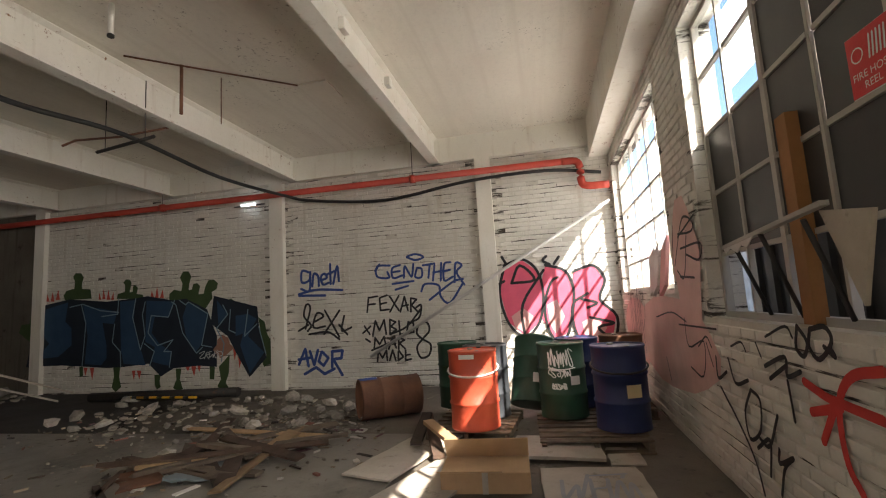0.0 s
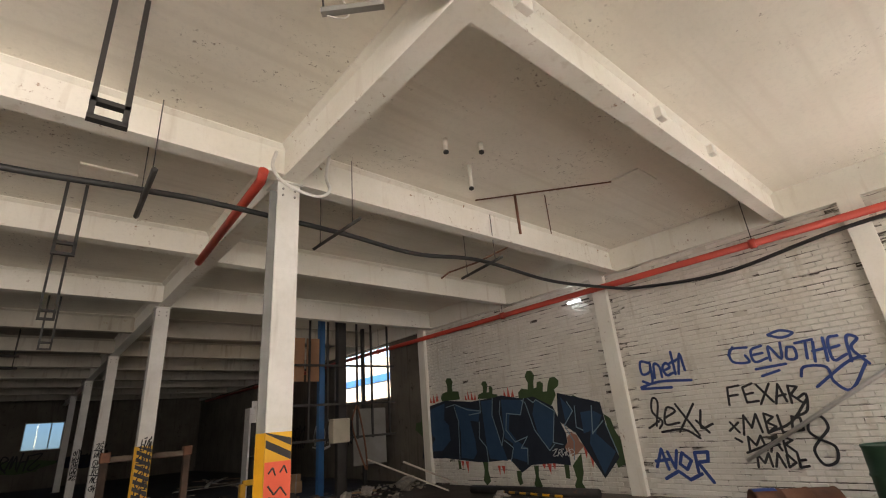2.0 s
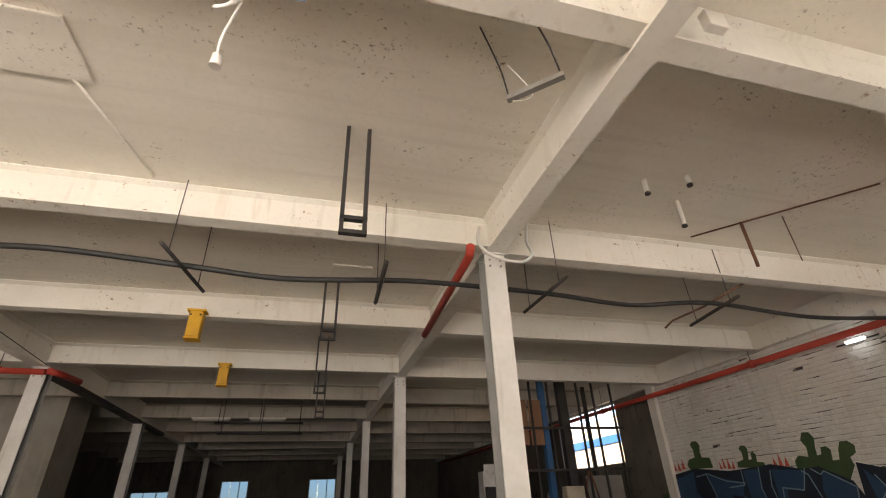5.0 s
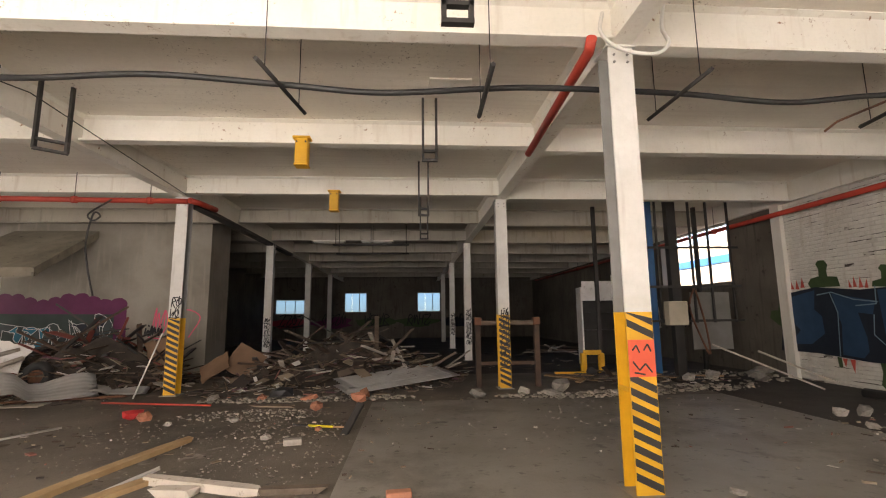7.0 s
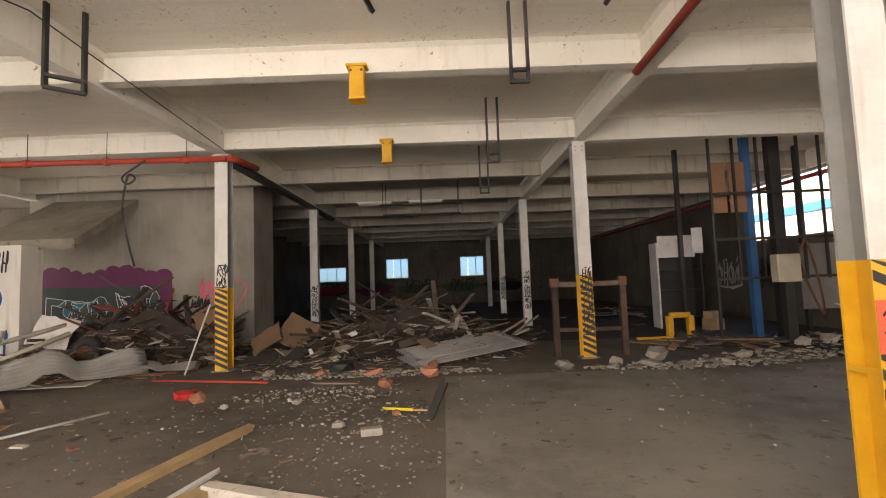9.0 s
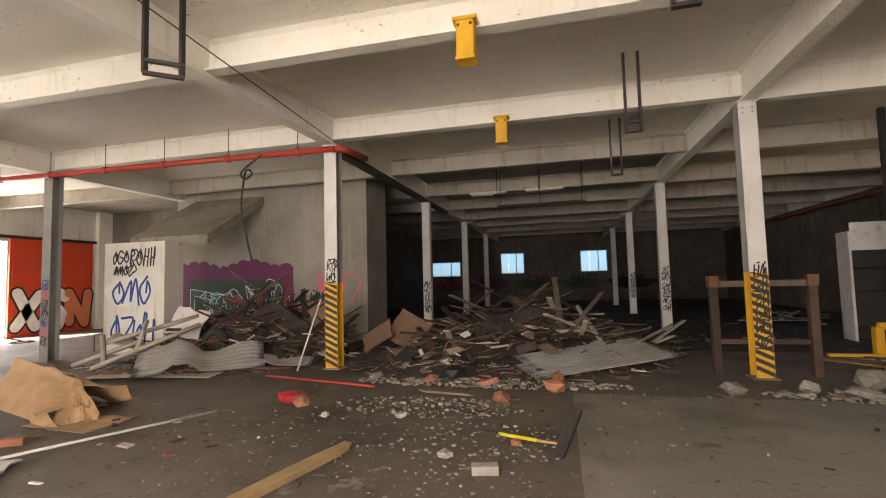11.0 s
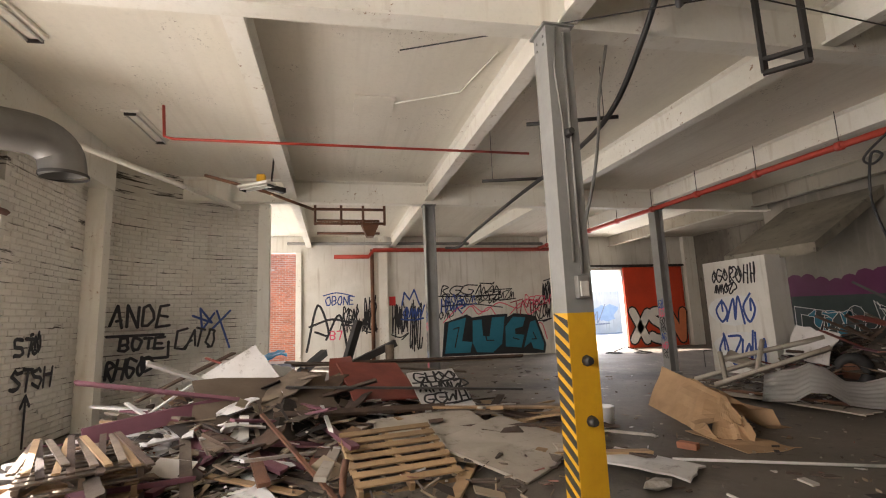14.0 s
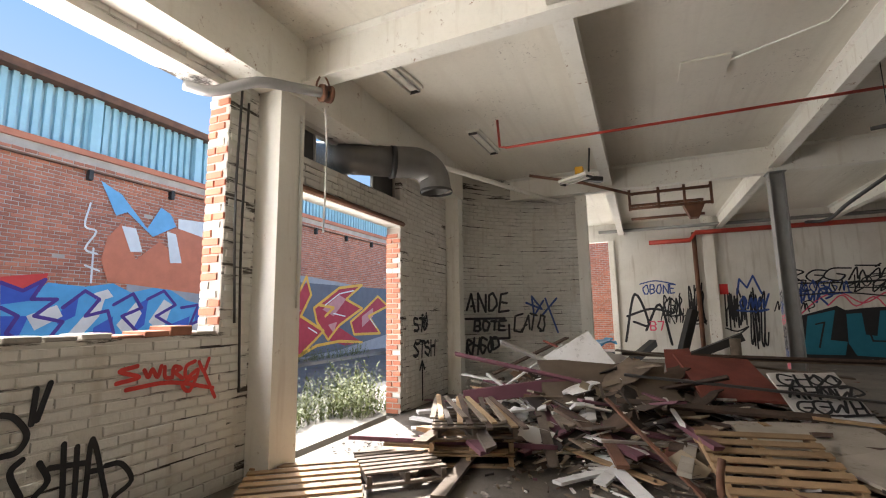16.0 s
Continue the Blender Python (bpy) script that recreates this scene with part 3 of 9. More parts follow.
GLYPHS = {"A": ["00 26 40", "12 32"], "B": ["00 06 36 44 33 03", "33 41 30 00"], "C": ["45 36 16 04 02 10 30 41"], "D": ["00 06 26 44 42 20 00"],
          "E": ["40 00 06 46", "03 33"], "F": ["00 06 46", "03 33"], "G": ["46 06 00 40 42"], "H": ["00 06", "40 46", "03 43"], "I": ["20 26"],
          "J": ["46 41 30 10 01"], "K": ["00 06", "46 03 40"], "L": ["06 00 40"], "M": ["00 06 23 46 40"], "N": ["00 06 40 46"], "O": ["10 02 04 16 36 44 42 30 10"],
          "P": ["00 06 36 44 33 03"], "R": ["00 06 36 44 33 03", "23 40"], "S": ["45 36 16 05 14 33 42 30 10 01"], "T": ["20 26", "06 46"], "U": ["06 01 10 30 41 46"],
          "V": ["06 20 46"], "X": ["00 46", "40 06"], "Z": ["06 46 00 40"], "7": ["06 46 20"]}


def letters(word, x, y, w, h, gap=0.25, slant=0.0, jitter=0.0, seed=0):
    rg = random.Random(seed)
    out = []
    for i, ch in enumerate(word):
        for s in GLYPHS.get(ch, []):
            pts = []
            for q in s.split():
                gx, gy = int(q[0]) / 4, int(q[1]) / 6
                pts.append((x + i * w * (1 + gap) + gx * w + slant * gy * h + rg.uniform(-jitter, jitter), y + gy * h + rg.uniform(-jitter, jitter)))
            out.append(pts)
    return out


def scrawl(x, y, w, h, seed, loops=5):
    """An unreadable tag: quick, slanted, overlapping strokes with flicks."""
    rg = random.Random(seed)
    out = []
    step = w / loops
    for i in range(loops):
        cx = x + step * (i + 0.5)
        hw = step * rg.uniform(0.65, 0.95)
        k = rg.randrange(7)
        sl = 0.25 * hw
        if k == 0:
            p = [(-1, 0.05), (-0.3, 1.0), (0.1, 0.1), (0.5, 0.9), (1.1, -0.05)]
        elif k == 1:
            p = [(0.9, 0.95), (-0.6, 1.02), (-0.9, 0.35), (0.1, -0.05), (0.8, 0.4), (-0.2, 0.55)]
        elif k == 2:
            p = [(-1.0, 0.9), (0.9, 1.05), (-0.5, 0.1), (0.3, -0.1), (1.3, 0.2)]
        elif k == 3:
            p = [(-0.5, -0.1), (-0.3, 1.1), (0.9, 0.85), (-0.2, 0.5), (1.2, -0.2)]
        elif k == 4:
            p = [(0.0, 1.0), (-0.9, 0.5), (0.0, 0.0), (0.9, 0.5), (0.0, 1.0), (0.3, 0.4)]
        elif k == 5:
            p = [(-0.9, 1.0), (-0.7, 0.05), (0.2, 0.7), (0.5, 0.0), (1.0, 1.15)]
        else:
            p = [(-0.6, 1.15), (-0.5, -0.1), (-0.5, 0.5), (0.7, 0.55), (0.6, 1.1), (0.75, -0.15)]
        out.append(curve2([(cx + a * hw * 0.62 + sl * b + rg.uniform(-0.12, 0.12) * hw, y + b * h * rg.uniform(0.85, 1.1) + rg.uniform(-0.06, 0.06) * h) for a, b in p], 5))
    r = rg.random()
    if r < 0.45:
        out.append(curve2([(x - 0.05 * w, y - 0.12 * h), (x + 0.5 * w, y - 0.22 * h), (x + 1.05 * w, y - 0.08 * h), (x + 0.6 * w, y - 0.3 * h)], 4))
    elif r < 0.75:
        out.append(curve2([(x + w, y + 0.2 * h), (x + 1.2 * w, y + 0.5 * h), (x + 1.1 * w, y + 1.1 * h), (x + 0.9 * w, y + 0.95 * h)], 4))
    for q in range(rg.randrange(3)):
        out.append([(x + w * rg.random(), y + h * rg.uniform(1.1, 1.3)), (x + w * rg.random(), y + h * rg.uniform(1.15, 1.35))][:2] if q else [(x + 0.9 * w, y + 1.1 * h), (x + 0.95 * w, y + 1.35 * h)])
    return out


def sprayed(strokes, w, mat, m, wall, label, lift=0.0):
    bm = bmesh.new()
    for i, s in enumerate(strokes):
        stroke(bm, s, w * 1.2, m, lift + 0.0012 * (i % 3))
    return part("graffiti", bm, mat, wall, label)


def filled(polys, mat, m, wall, label, lift=0.0):
    for i, p in enumerate(polys):
        bm = bmesh.new()
        fill(bm, p, m, lift + 0.0006 * (i % 4))
        last = part("graffiti", bm, mat, wall, label)
    return last


def wildstyle(u0, u1, z0, z1, n, m, wall, label, under, fills, edge, shine, seed, lift=0.006, bar=0.2, edge_w=0.16):
    """An interlocked letter piece: bent, arrow-ended bars in layers over a ragged ground."""
    rg = random.Random(seed)
    h, w = z1 - z0, (u1 - u0) / n
    if under:
        filled([blob(u0 + (i + 0.5) * w, (z0 + z1) / 2 + rg.uniform(-0.06, 0.06) * h, w * 0.8, h * rg.uniform(0.5, 0.62), seed + i, 0.2, 26) for i in range(n)], under, m, wall, label, lift)
    bars = []
    for i in range(n):
        c = u0 + (i + 0.5) * w
        for k in range(3):
            a = (c + rg.uniform(-0.5, 0.1) * w, z0 + rg.uniform(0.02, 0.3) * h)
            b = (c + rg.uniform(-0.45, 0.2) * w, z0 + rg.uniform(0.55, 0.95) * h)
            d = (c + rg.uniform(0.1, 0.65) * w, z0 + rg.uniform(0.5, 1.0) * h)
            e = (c + rg.uniform(0.0, 0.7) * w, z0 + rg.uniform(0.0, 0.45) * h)
            pts = {0: [a, b, d], 1: [b, d, e], 2: [a, e, (e[0] + 0.15 * w, e[1] + 0.25 * h)]}[k]
            bars.append((curve2(pts, 4) if rg.random() < 0.55 else pts, rg.choice(fills)))
    bw = bar * h
    for i, (pts, mt) in enumerate(bars):
        dz = lift + 0.006 + 0.0045 * (i % 3)
        poly = []
        L, R = [], []
        for q in range(len(pts)):
            pa, pb = pts[max(q - 1, 0)], pts[min(q + 1, len(pts) - 1)]
            l = max(math.hypot(pb[0] - pa[0], pb[1] - pa[1]), 1e-4)
            nx, ny = -(pb[1] - pa[1]) / l, (pb[0] - pa[0]) / l
            f = bw / 2 * (0.7 + 0.5 * math.sin(q * 1.3 + i))
            L.append((pts[q][0] + nx * f, pts[q][1] + ny * f))
            R.append((pts[q][0] - nx * f, pts[q][1] - ny * f))
        pa, pb = pts[-2], pts[-1]
        l = max(math.hypot(pb[0] - pa[0], pb[1] - pa[1]), 1e-4)
        dx, dy = (pb[0] - pa[0]) / l, (pb[1] - pa[1]) / l
        tip = [(pb[0] + dx * bw * 0.8, pb[1] + dy * bw * 0.8)]
        poly = L + ([(pb[0] - dy * bw * 0.85, pb[1] + dx * bw * 0.85)] + tip + [(pb[0] + dy * bw * 0.85, pb[1] - dx * bw * 0.85)] if i % 3 == 1 else tip) + R[::-1]
        bm = bmesh.new()
        fill(bm, poly, m, dz)
        part("graffiti", bm, mt, wall, label)
        bm = bmesh.new()
        stroke(bm, poly + [poly[0]], bw * edge_w, m, dz + 0.001)
        part("graffiti", bm, edge, wall, label)
        if shine and i % 2 == 0:
            bm = bmesh.new()
            stroke(bm, [((a_[0] + b_[0]) / 2 - 0.02, (a_[1] + b_[1]) / 2 + 0.03) for a_, b_ in zip(L, pts)], bw * 0.1, m, dz + 0.003)
            part("graffiti", bm, shine, wall, label)


# ---- east wall pieces (u = -y) ----
def mural_east():
    L = "green, navy and red wild-style mural on white brick"
    pale = paint("pale_blue_line", (0.2, 0.3, 0.36))
    salmon = paint("salmon_spray", (0.6, 0.1, 0.07))
    filled([[(-11.41, 0.67), (-11.3, 1.19), (-11.06, 2.11), (-10.18, 2.23), (-9.08, 2.11), (-9.03, 0.58), (-10.34, 0.68)], [(-9.08, 2.11), (-8.25, 2.14), (-7.95, 2.17), (-7.24, 2.03), (-7.22, 0.52), (-7.55, 0.35), (-7.88, 0.64), (-8.56, 0.59), (-9.03, 0.58)], [(-7.24, 2.03), (-6.91, 2.05), (-6.36, 1.78), (-6.11, 1.18), (-6.11, 0.52), (-6.58, 0.56), (-7.22, 0.52)], [(-6.19, 2.07), (-5.11, 1.77), (-5.07, 1.34), (-4.9, 0.68), (-5.31, 0.28), (-5.65, 0.83), (-5.84, 1.17), (-6.27, 1.46)]], P_NAVY, ON_EAST, wall_east, L, 0.01)
    filled([[(-10.87, 2.03), (-10.2, 2.16), (-10.27, 1.7), (-10.08, 1.54), (-10.06, 1.14), (-10.44, 0.88), (-11.09, 0.85), (-10.73, 1.2), (-11.05, 1.51)], [(-9.76, 2.06), (-8.77, 1.86), (-8.86, 1.58), (-9.18, 1.62), (-9.05, 1.1), (-9.04, 0.8), (-9.18, 0.65), (-9.66, 0.69), (-9.6, 1.34)], [(-8.7, 2.09), (-8.27, 2.1), (-8.31, 1.63), (-8.1, 0.99), (-7.96, 0.61), (-8.56, 0.66), (-8.64, 0.94)], [(-7.96, 2.07), (-7.22, 2), (-7.36, 1.66), (-7.73, 1.68), (-7.81, 1.33), (-7.6, 1.08), (-7.27, 0.88), (-7.34, 0.58), (-7.78, 0.68), (-7.72, 1.01), (-7.98, 1.14)]], P_MIDBLUE, ON_EAST, wall_east, L, 0.0145)
    filled([[(-6.87, 1.96), (-6.58, 1.86), (-6.36, 1.66), (-6.49, 1.03), (-6.64, 0.86), (-6.9, 1.22), (-6.99, 1.64)], [(-6.11, 1.97), (-5.83, 1.63), (-6.07, 1.44)], [(-5.64, 1.6), (-5.37, 1.62), (-5.43, 1.22), (-5.64, 1.16)], [(-5.33, 1.62), (-5.12, 1.51), (-5.34, 1.15), (-4.95, 0.79), (-5.3, 0.36), (-5.53, 0.96)]], P_MIDBLUE, ON_EAST, wall_east, L, 0.0145)
    sprayed([[(-10.14, 2.04), (-9.76, 2.09), (-9.25, 1.91), (-8.72, 1.84)], [(-8.73, 2.16), (-8.75, 1.8), (-9.2, 1.77)], [(-9.8, 2.08), (-9.65, 1.63), (-9.72, 0.66)], [(-8.83, 1.57), (-8.88, 1.16), (-8.65, 0.94), (-8.63, 0.59)], [(-8.25, 2.13), (-8.33, 1.71), (-8.1, 0.96), (-7.98, 1.27), (-8.06, 1.76), (-7.99, 2.04)], [(-7.99, 1.09), (-7.72, 0.91), (-7.84, 0.6)], [(-7.2, 2.03), (-7.36, 1.66), (-7.82, 1.72), (-7.9, 1.33), (-7.64, 1.04), (-7.23, 1.15), (-7.47, 0.9), (-7.27, 0.89), (-7.32, 0.55)], [(-7.28, 2), (-7.16, 1.92), (-6.98, 1.29), (-6.62, 0.83), (-6.46, 0.96)]], 0.02, pale, ON_EAST, wall_east, L, 0.022)
    sprayed([[(-7.07, 2.02), (-6.91, 1.91), (-6.83, 1.97), (-6.33, 1.68), (-6.49, 1), (-6.23, 0.95)], [(-5.95, 1.85), (-5.83, 1.64), (-6.11, 1.35), (-5.92, 1.01), (-5.99, 0.64)], [(-5.76, 1.74), (-5.8, 1.3), (-5.64, 1.23)], [(-5.33, 1.72), (-5.42, 1.15), (-5.11, 1.4)], [(-5.07, 1.34), (-4.91, 0.77)]], 0.02, pale, ON_EAST, wall_east, L, 0.022)
    filled([[(-10.37, 2.33), (-10.28, 2.44), (-10.05, 2.48), (-10.04, 2.65), (-10.1, 2.77), (-10.03, 2.85), (-9.86, 2.84), (-9.78, 2.73), (-9.83, 2.6), (-9.82, 2.46), (-9.57, 2.43), (-9.53, 2.21), (-10.32, 2.22)], [(-8.81, 2.16), (-8.78, 2.27), (-8.59, 2.31), (-8.58, 2.46), (-8.63, 2.53), (-8.56, 2.6), (-8.44, 2.58), (-8.4, 2.5), (-8.45, 2.29), (-8.36, 2.3), (-8.36, 2.41), (-8.29, 2.45), (-8.22, 2.38), (-8.25, 2.24), (-8.08, 2.21), (-8.06, 2.1)]], P_GREEN, ON_EAST, wall_east, L, 0.002)
    filled([[(-7.36, 2.04), (-7.36, 2.18), (-7.24, 2.27), (-7.04, 2.23), (-7.01, 2.39), (-7.08, 2.54), (-7, 2.67), (-6.85, 2.66), (-6.78, 2.54), (-6.83, 2.39), (-6.85, 2.24), (-6.76, 2.25), (-6.73, 2.37), (-6.62, 2.38), (-6.55, 2.31), (-6.59, 2.13), (-6.46, 2.13), (-6.41, 2.3), (-6.33, 2.43), (-6.19, 2.43), (-6.09, 2.34), (-6.12, 2.22), (-6.25, 2.15), (-6.23, 2.02), (-6.42, 1.78)], [(-5.95, 1.92), (-5.76, 1.98), (-5.58, 1.87), (-5.37, 1.85), (-5.35, 1.72), (-6.11, 1.86)], [(-5.09, 1.54), (-4.94, 1.43), (-4.89, 1.2), (-4.76, 0.93), (-4.78, 0.57), (-4.97, 0.48), (-5.01, 0.61), (-4.91, 0.74), (-5.04, 1.2)]], P_GREEN, ON_EAST, wall_east, L, 0.002)
    filled([[(-11.69, 1.5), (-11.62, 1.69), (-11.38, 1.7), (-11.34, 1.9), (-11.1, 1.93), (-11.2, 1.18), (-11.45, 1.34)], [(-8.86, 0.6), (-8.66, 0.59), (-8.69, 0.38), (-8.63, 0.14), (-8.78, 0.03), (-8.89, 0.14), (-8.83, 0.39)], [(-7.73, 0.39), (-7.56, 0.39), (-7.59, 0.25), (-7.56, 0.12), (-7.66, 0.07), (-7.72, 0.16)], [(-7.17, 0.51), (-7.02, 0.51), (-7.06, 0.28), (-6.98, 0.07), (-7.12, 0.03), (-7.23, 0.09), (-7.15, 0.28)], [(-6.3, 0.56), (-6.17, 0.52), (-6.19, 0.25), (-6.3, 0.26)], [(-6.07, 0.52), (-5.8, 0.77), (-5.82, 0.38), (-5.9, 0.18), (-5.8, 0.03), (-6.07, 0.03), (-6.1, 0.12), (-6.02, 0.25)]], P_GREEN, ON_EAST, wall_east, L, 0.0022)
    filled([[(-9.83, 0.63), (-9.72, 0.62), (-9.71, 0.41), (-9.81, 0.4)]], P_GREEN, ON_EAST, wall_east, L, 0.0022)
    filled([[(-10.88, 2.22), (-10.86, 2.4), (-10.78, 2.21)], [(-10.75, 2.21), (-10.7, 2.44), (-10.63, 2.2)], [(-10.6, 2.23), (-10.53, 2.48), (-10.47, 2.24)], [(-9.32, 2.17), (-9.31, 2.34), (-9.24, 2.16)], [(-9.22, 2.17), (-9.19, 2.42), (-9.13, 2.17)], [(-9.09, 2.15), (-9.05, 2.4), (-8.99, 2.15)], [(-8.97, 2.14), (-8.9, 2.33), (-8.88, 2.14)], [(-7.87, 2.12), (-7.83, 2.3), (-7.77, 2.12)], [(-7.74, 2.11), (-7.69, 2.37), (-7.64, 2.11)], [(-7.61, 2.1), (-7.54, 2.29), (-7.5, 2.1)], [(-9.7, 0.61), (-9.64, 0.41), (-9.58, 0.6)], [(-9.52, 0.6), (-9.44, 0.3), (-9.39, 0.6)], [(-8.34, 0.5), (-8.28, 0.27), (-8.24, 0.5)]], salmon, ON_EAST, wall_east, L, 0.0045)
    filled([[(-8.21, 0.5), (-8.13, 0.3), (-8.08, 0.49)], [(-6.92, 0.55), (-6.85, 0.44), (-6.8, 0.55)], [(-6.77, 0.55), (-6.69, 0.33), (-6.64, 0.55)], [(-6.61, 0.56), (-6.56, 0.41), (-6.52, 0.56)], [(-5.72, 0.93), (-5.68, 0.64), (-5.62, 0.86)], [(-5.6, 0.8), (-5.56, 0.47), (-5.5, 0.66)], [(-5.94, 1.06), (-5.88, 0.87), (-5.83, 1)]], salmon, ON_EAST, wall_east, L, 0.0045)
    filled([blob(-5.95, 0.95, 0.22, 0.2, 44, 0.2)], paint("tan_patch", (0.4, 0.2, 0.14)), ON_EAST, wall_east, L, 0.019)
    sprayed(scrawl(-6.55, 0.72, 0.5, 0.12, 77, 4), 0.012, P_WHITE, ON_EAST, wall_east, "small white signature", 0.03)


mural_east()
TAG = "hand-sprayed tag on painted brick"
sprayed([curve2(p, 4) for p in ([(-3.86, 2.42), (-4.03, 2.46), (-4.04, 2.22), (-3.87, 2.25), (-3.84, 2.42), (-3.87, 2.03), (-4.06, 2.08)], [(-3.8, 2.12), (-3.76, 2.38), (-3.66, 2.32), (-3.65, 2.12)], [(-3.6, 2.23), (-3.46, 2.28), (-3.52, 2.37), (-3.6, 2.29), (-3.55, 2.14), (-3.42, 2.17)], [(-3.38, 2.56), (-3.38, 2.14)], [(-3.45, 2.35), (-3.27, 2.41)], [(-3.32, 2.14), (-3.22, 2.5), (-3.19, 2.19)], [(-4.12, 1.97), (-3.71, 2.04), (-3.12, 2)], [(-4.11, 1.94), (-3.51, 1.91)],)], 0.042, P_BLUE, ON_EAST, wall_east, "blue " + TAG, 0.002)
sprayed([curve2(p, 4) for p in ([(-3.98, 1.24), (-3.86, 1.66), (-3.95, 1.74), (-4.01, 1.5), (-3.85, 1.31), (-3.93, 1.19)], [(-3.78, 1.37), (-3.56, 1.48), (-3.71, 1.55), (-3.8, 1.26), (-3.53, 1.27)], [(-3.53, 1.6), (-3.22, 1.04)], [(-3.2, 1.58), (-3.56, 1.11)], [(-3.1, 1.46), (-3.16, 1.16), (-2.95, 1.22)], [(-3.9, 1.12), (-3.48, 1.15), (-3.22, 0.99)], [(-4.14, 1.2), (-3.91, 1.32)], [(-3.22, 1.29), (-3.04, 1.08)],)], 0.036, P_BLACK, ON_EAST, wall_east, "black " + TAG, 0.002)
sprayed([[(-4.15, 0.51), (-4, 0.82), (-3.93, 0.47)], [(-4.15, 0.61), (-3.88, 0.64)], [(-3.89, 0.77), (-3.8, 0.49), (-3.71, 0.79)], [(-3.63, 0.74), (-3.7, 0.56), (-3.59, 0.47), (-3.48, 0.62), (-3.62, 0.75)], [(-3.4, 0.43), (-3.39, 0.75), (-3.16, 0.76), (-3.19, 0.61), (-3.37, 0.59), (-3.18, 0.27)], [(-4.02, 0.31), (-3.76, 0.44), (-3.57, 0.3), (-3.35, 0.4)]], 0.05, P_BLUE, ON_EAST, wall_east, "blue " + TAG, 0.002)
sprayed([curve2(p, 4) for p in ([(-2.06, 2.43), (-2.33, 2.43), (-2.34, 2.22), (-2.09, 2.18), (-2.12, 2.3)], [(-1.84, 2.42), (-2.01, 2.37), (-2, 2.17), (-1.8, 2.21)], [(-1.99, 2.29), (-1.85, 2.3)], [(-1.77, 2.16), (-1.74, 2.39), (-1.61, 2.17), (-1.56, 2.42)], [(-1.49, 2.33), (-1.53, 2.16), (-1.4, 2.15), (-1.39, 2.31), (-1.48, 2.34)], [(-1.36, 2.38), (-1.12, 2.4)], [(-1.22, 2.37), (-1.26, 2.12)], [(-1.12, 2.36), (-1.17, 2.06)], [(-0.98, 2.4), (-1.01, 2.05)], [(-1.16, 2.22), (-0.98, 2.24)], [(-0.79, 2.4), (-0.92, 2.37), (-0.94, 2.05), (-0.76, 2.11)], [(-0.93, 2.23), (-0.81, 2.25)],)], 0.036, P_BLUE, ON_EAST, wall_east, "blue " + TAG, 0.002)
sprayed([curve2(p, 4) for p in ([(-0.73, 2), (-0.69, 2.37), (-0.57, 2.32), (-0.68, 2.19), (-0.54, 1.94)], [(-1.69, 2.58), (-1.51, 2.62), (-1.34, 2.55), (-1.51, 2.5), (-1.69, 2.57)], [(-2.02, 2.05), (-1.57, 2.08)], [(-1.96, 1.93), (-1.69, 1.99)], [(-1.42, 1.86), (-1.34, 2), (-1.06, 1.96), (-1.03, 1.74), (-0.85, 1.6), (-0.56, 1.98)], [(-1.26, 1.68), (-0.78, 2), (-0.56, 2.05)], [(-2.38, 2.34), (-2.28, 2.47)],)], 0.036, P_BLUE, ON_EAST, wall_east, "blue " + TAG, 0.002)
sprayed([[(-2.59, 1.51), (-2.55, 1.8), (-2.36, 1.82)], [(-2.57, 1.66), (-2.41, 1.67)], [(-2.15, 1.83), (-2.31, 1.78), (-2.3, 1.53), (-2.12, 1.54)], [(-2.3, 1.66), (-2.17, 1.68)], [(-2.09, 1.8), (-1.91, 1.51)], [(-1.9, 1.8), (-2.1, 1.49)], [(-1.88, 1.48), (-1.78, 1.78), (-1.72, 1.5)], [(-1.85, 1.59), (-1.71, 1.61)], [(-1.66, 1.47), (-1.65, 1.74), (-1.53, 1.71), (-1.64, 1.6), (-1.51, 1.46)], [(-2.7, 1.09), (-2.53, 1.22)], [(-2.66, 1.23), (-2.55, 1.06)], [(-2.49, 1.02), (-2.42, 1.33), (-2.34, 1.13), (-2.23, 1.34), (-2.2, 1.05)], [(-2.12, 1.04), (-2.11, 1.34), (-1.99, 1.28), (-2.1, 1.2), (-1.98, 1.13), (-2.12, 1.04)]], 0.032, P_BLACK, ON_EAST, wall_east, "black " + TAG, 0.003)
sprayed([[(-1.92, 1.3), (-1.91, 1.03), (-1.79, 1.05)], [(-1.73, 1.25), (-1.77, 1.05), (-1.62, 1.06), (-1.62, 1.24), (-1.73, 1.27)], [(-2.47, 0.76), (-2.44, 0.99), (-2.35, 0.85), (-2.25, 1), (-2.21, 0.78)], [(-2.16, 0.75), (-2.08, 0.97), (-2, 0.77)], [(-2.13, 0.84), (-2.01, 0.86)], [(-1.95, 0.74), (-1.94, 0.97), (-1.82, 0.92), (-1.93, 0.86), (-1.81, 0.74)], [(-2.41, 0.52), (-2.38, 0.72), (-2.3, 0.58), (-2.21, 0.73), (-2.2, 0.53)], [(-2.15, 0.53), (-2.08, 0.73), (-2.02, 0.52)], [(-1.96, 0.7), (-1.97, 0.52), (-1.86, 0.59), (-1.95, 0.71)], [(-1.81, 0.72), (-1.82, 0.52), (-1.7, 0.54)], [(-1.81, 0.62), (-1.72, 0.63)]], 0.032, P_BLACK, ON_EAST, wall_east, "black " + TAG, 0.003)
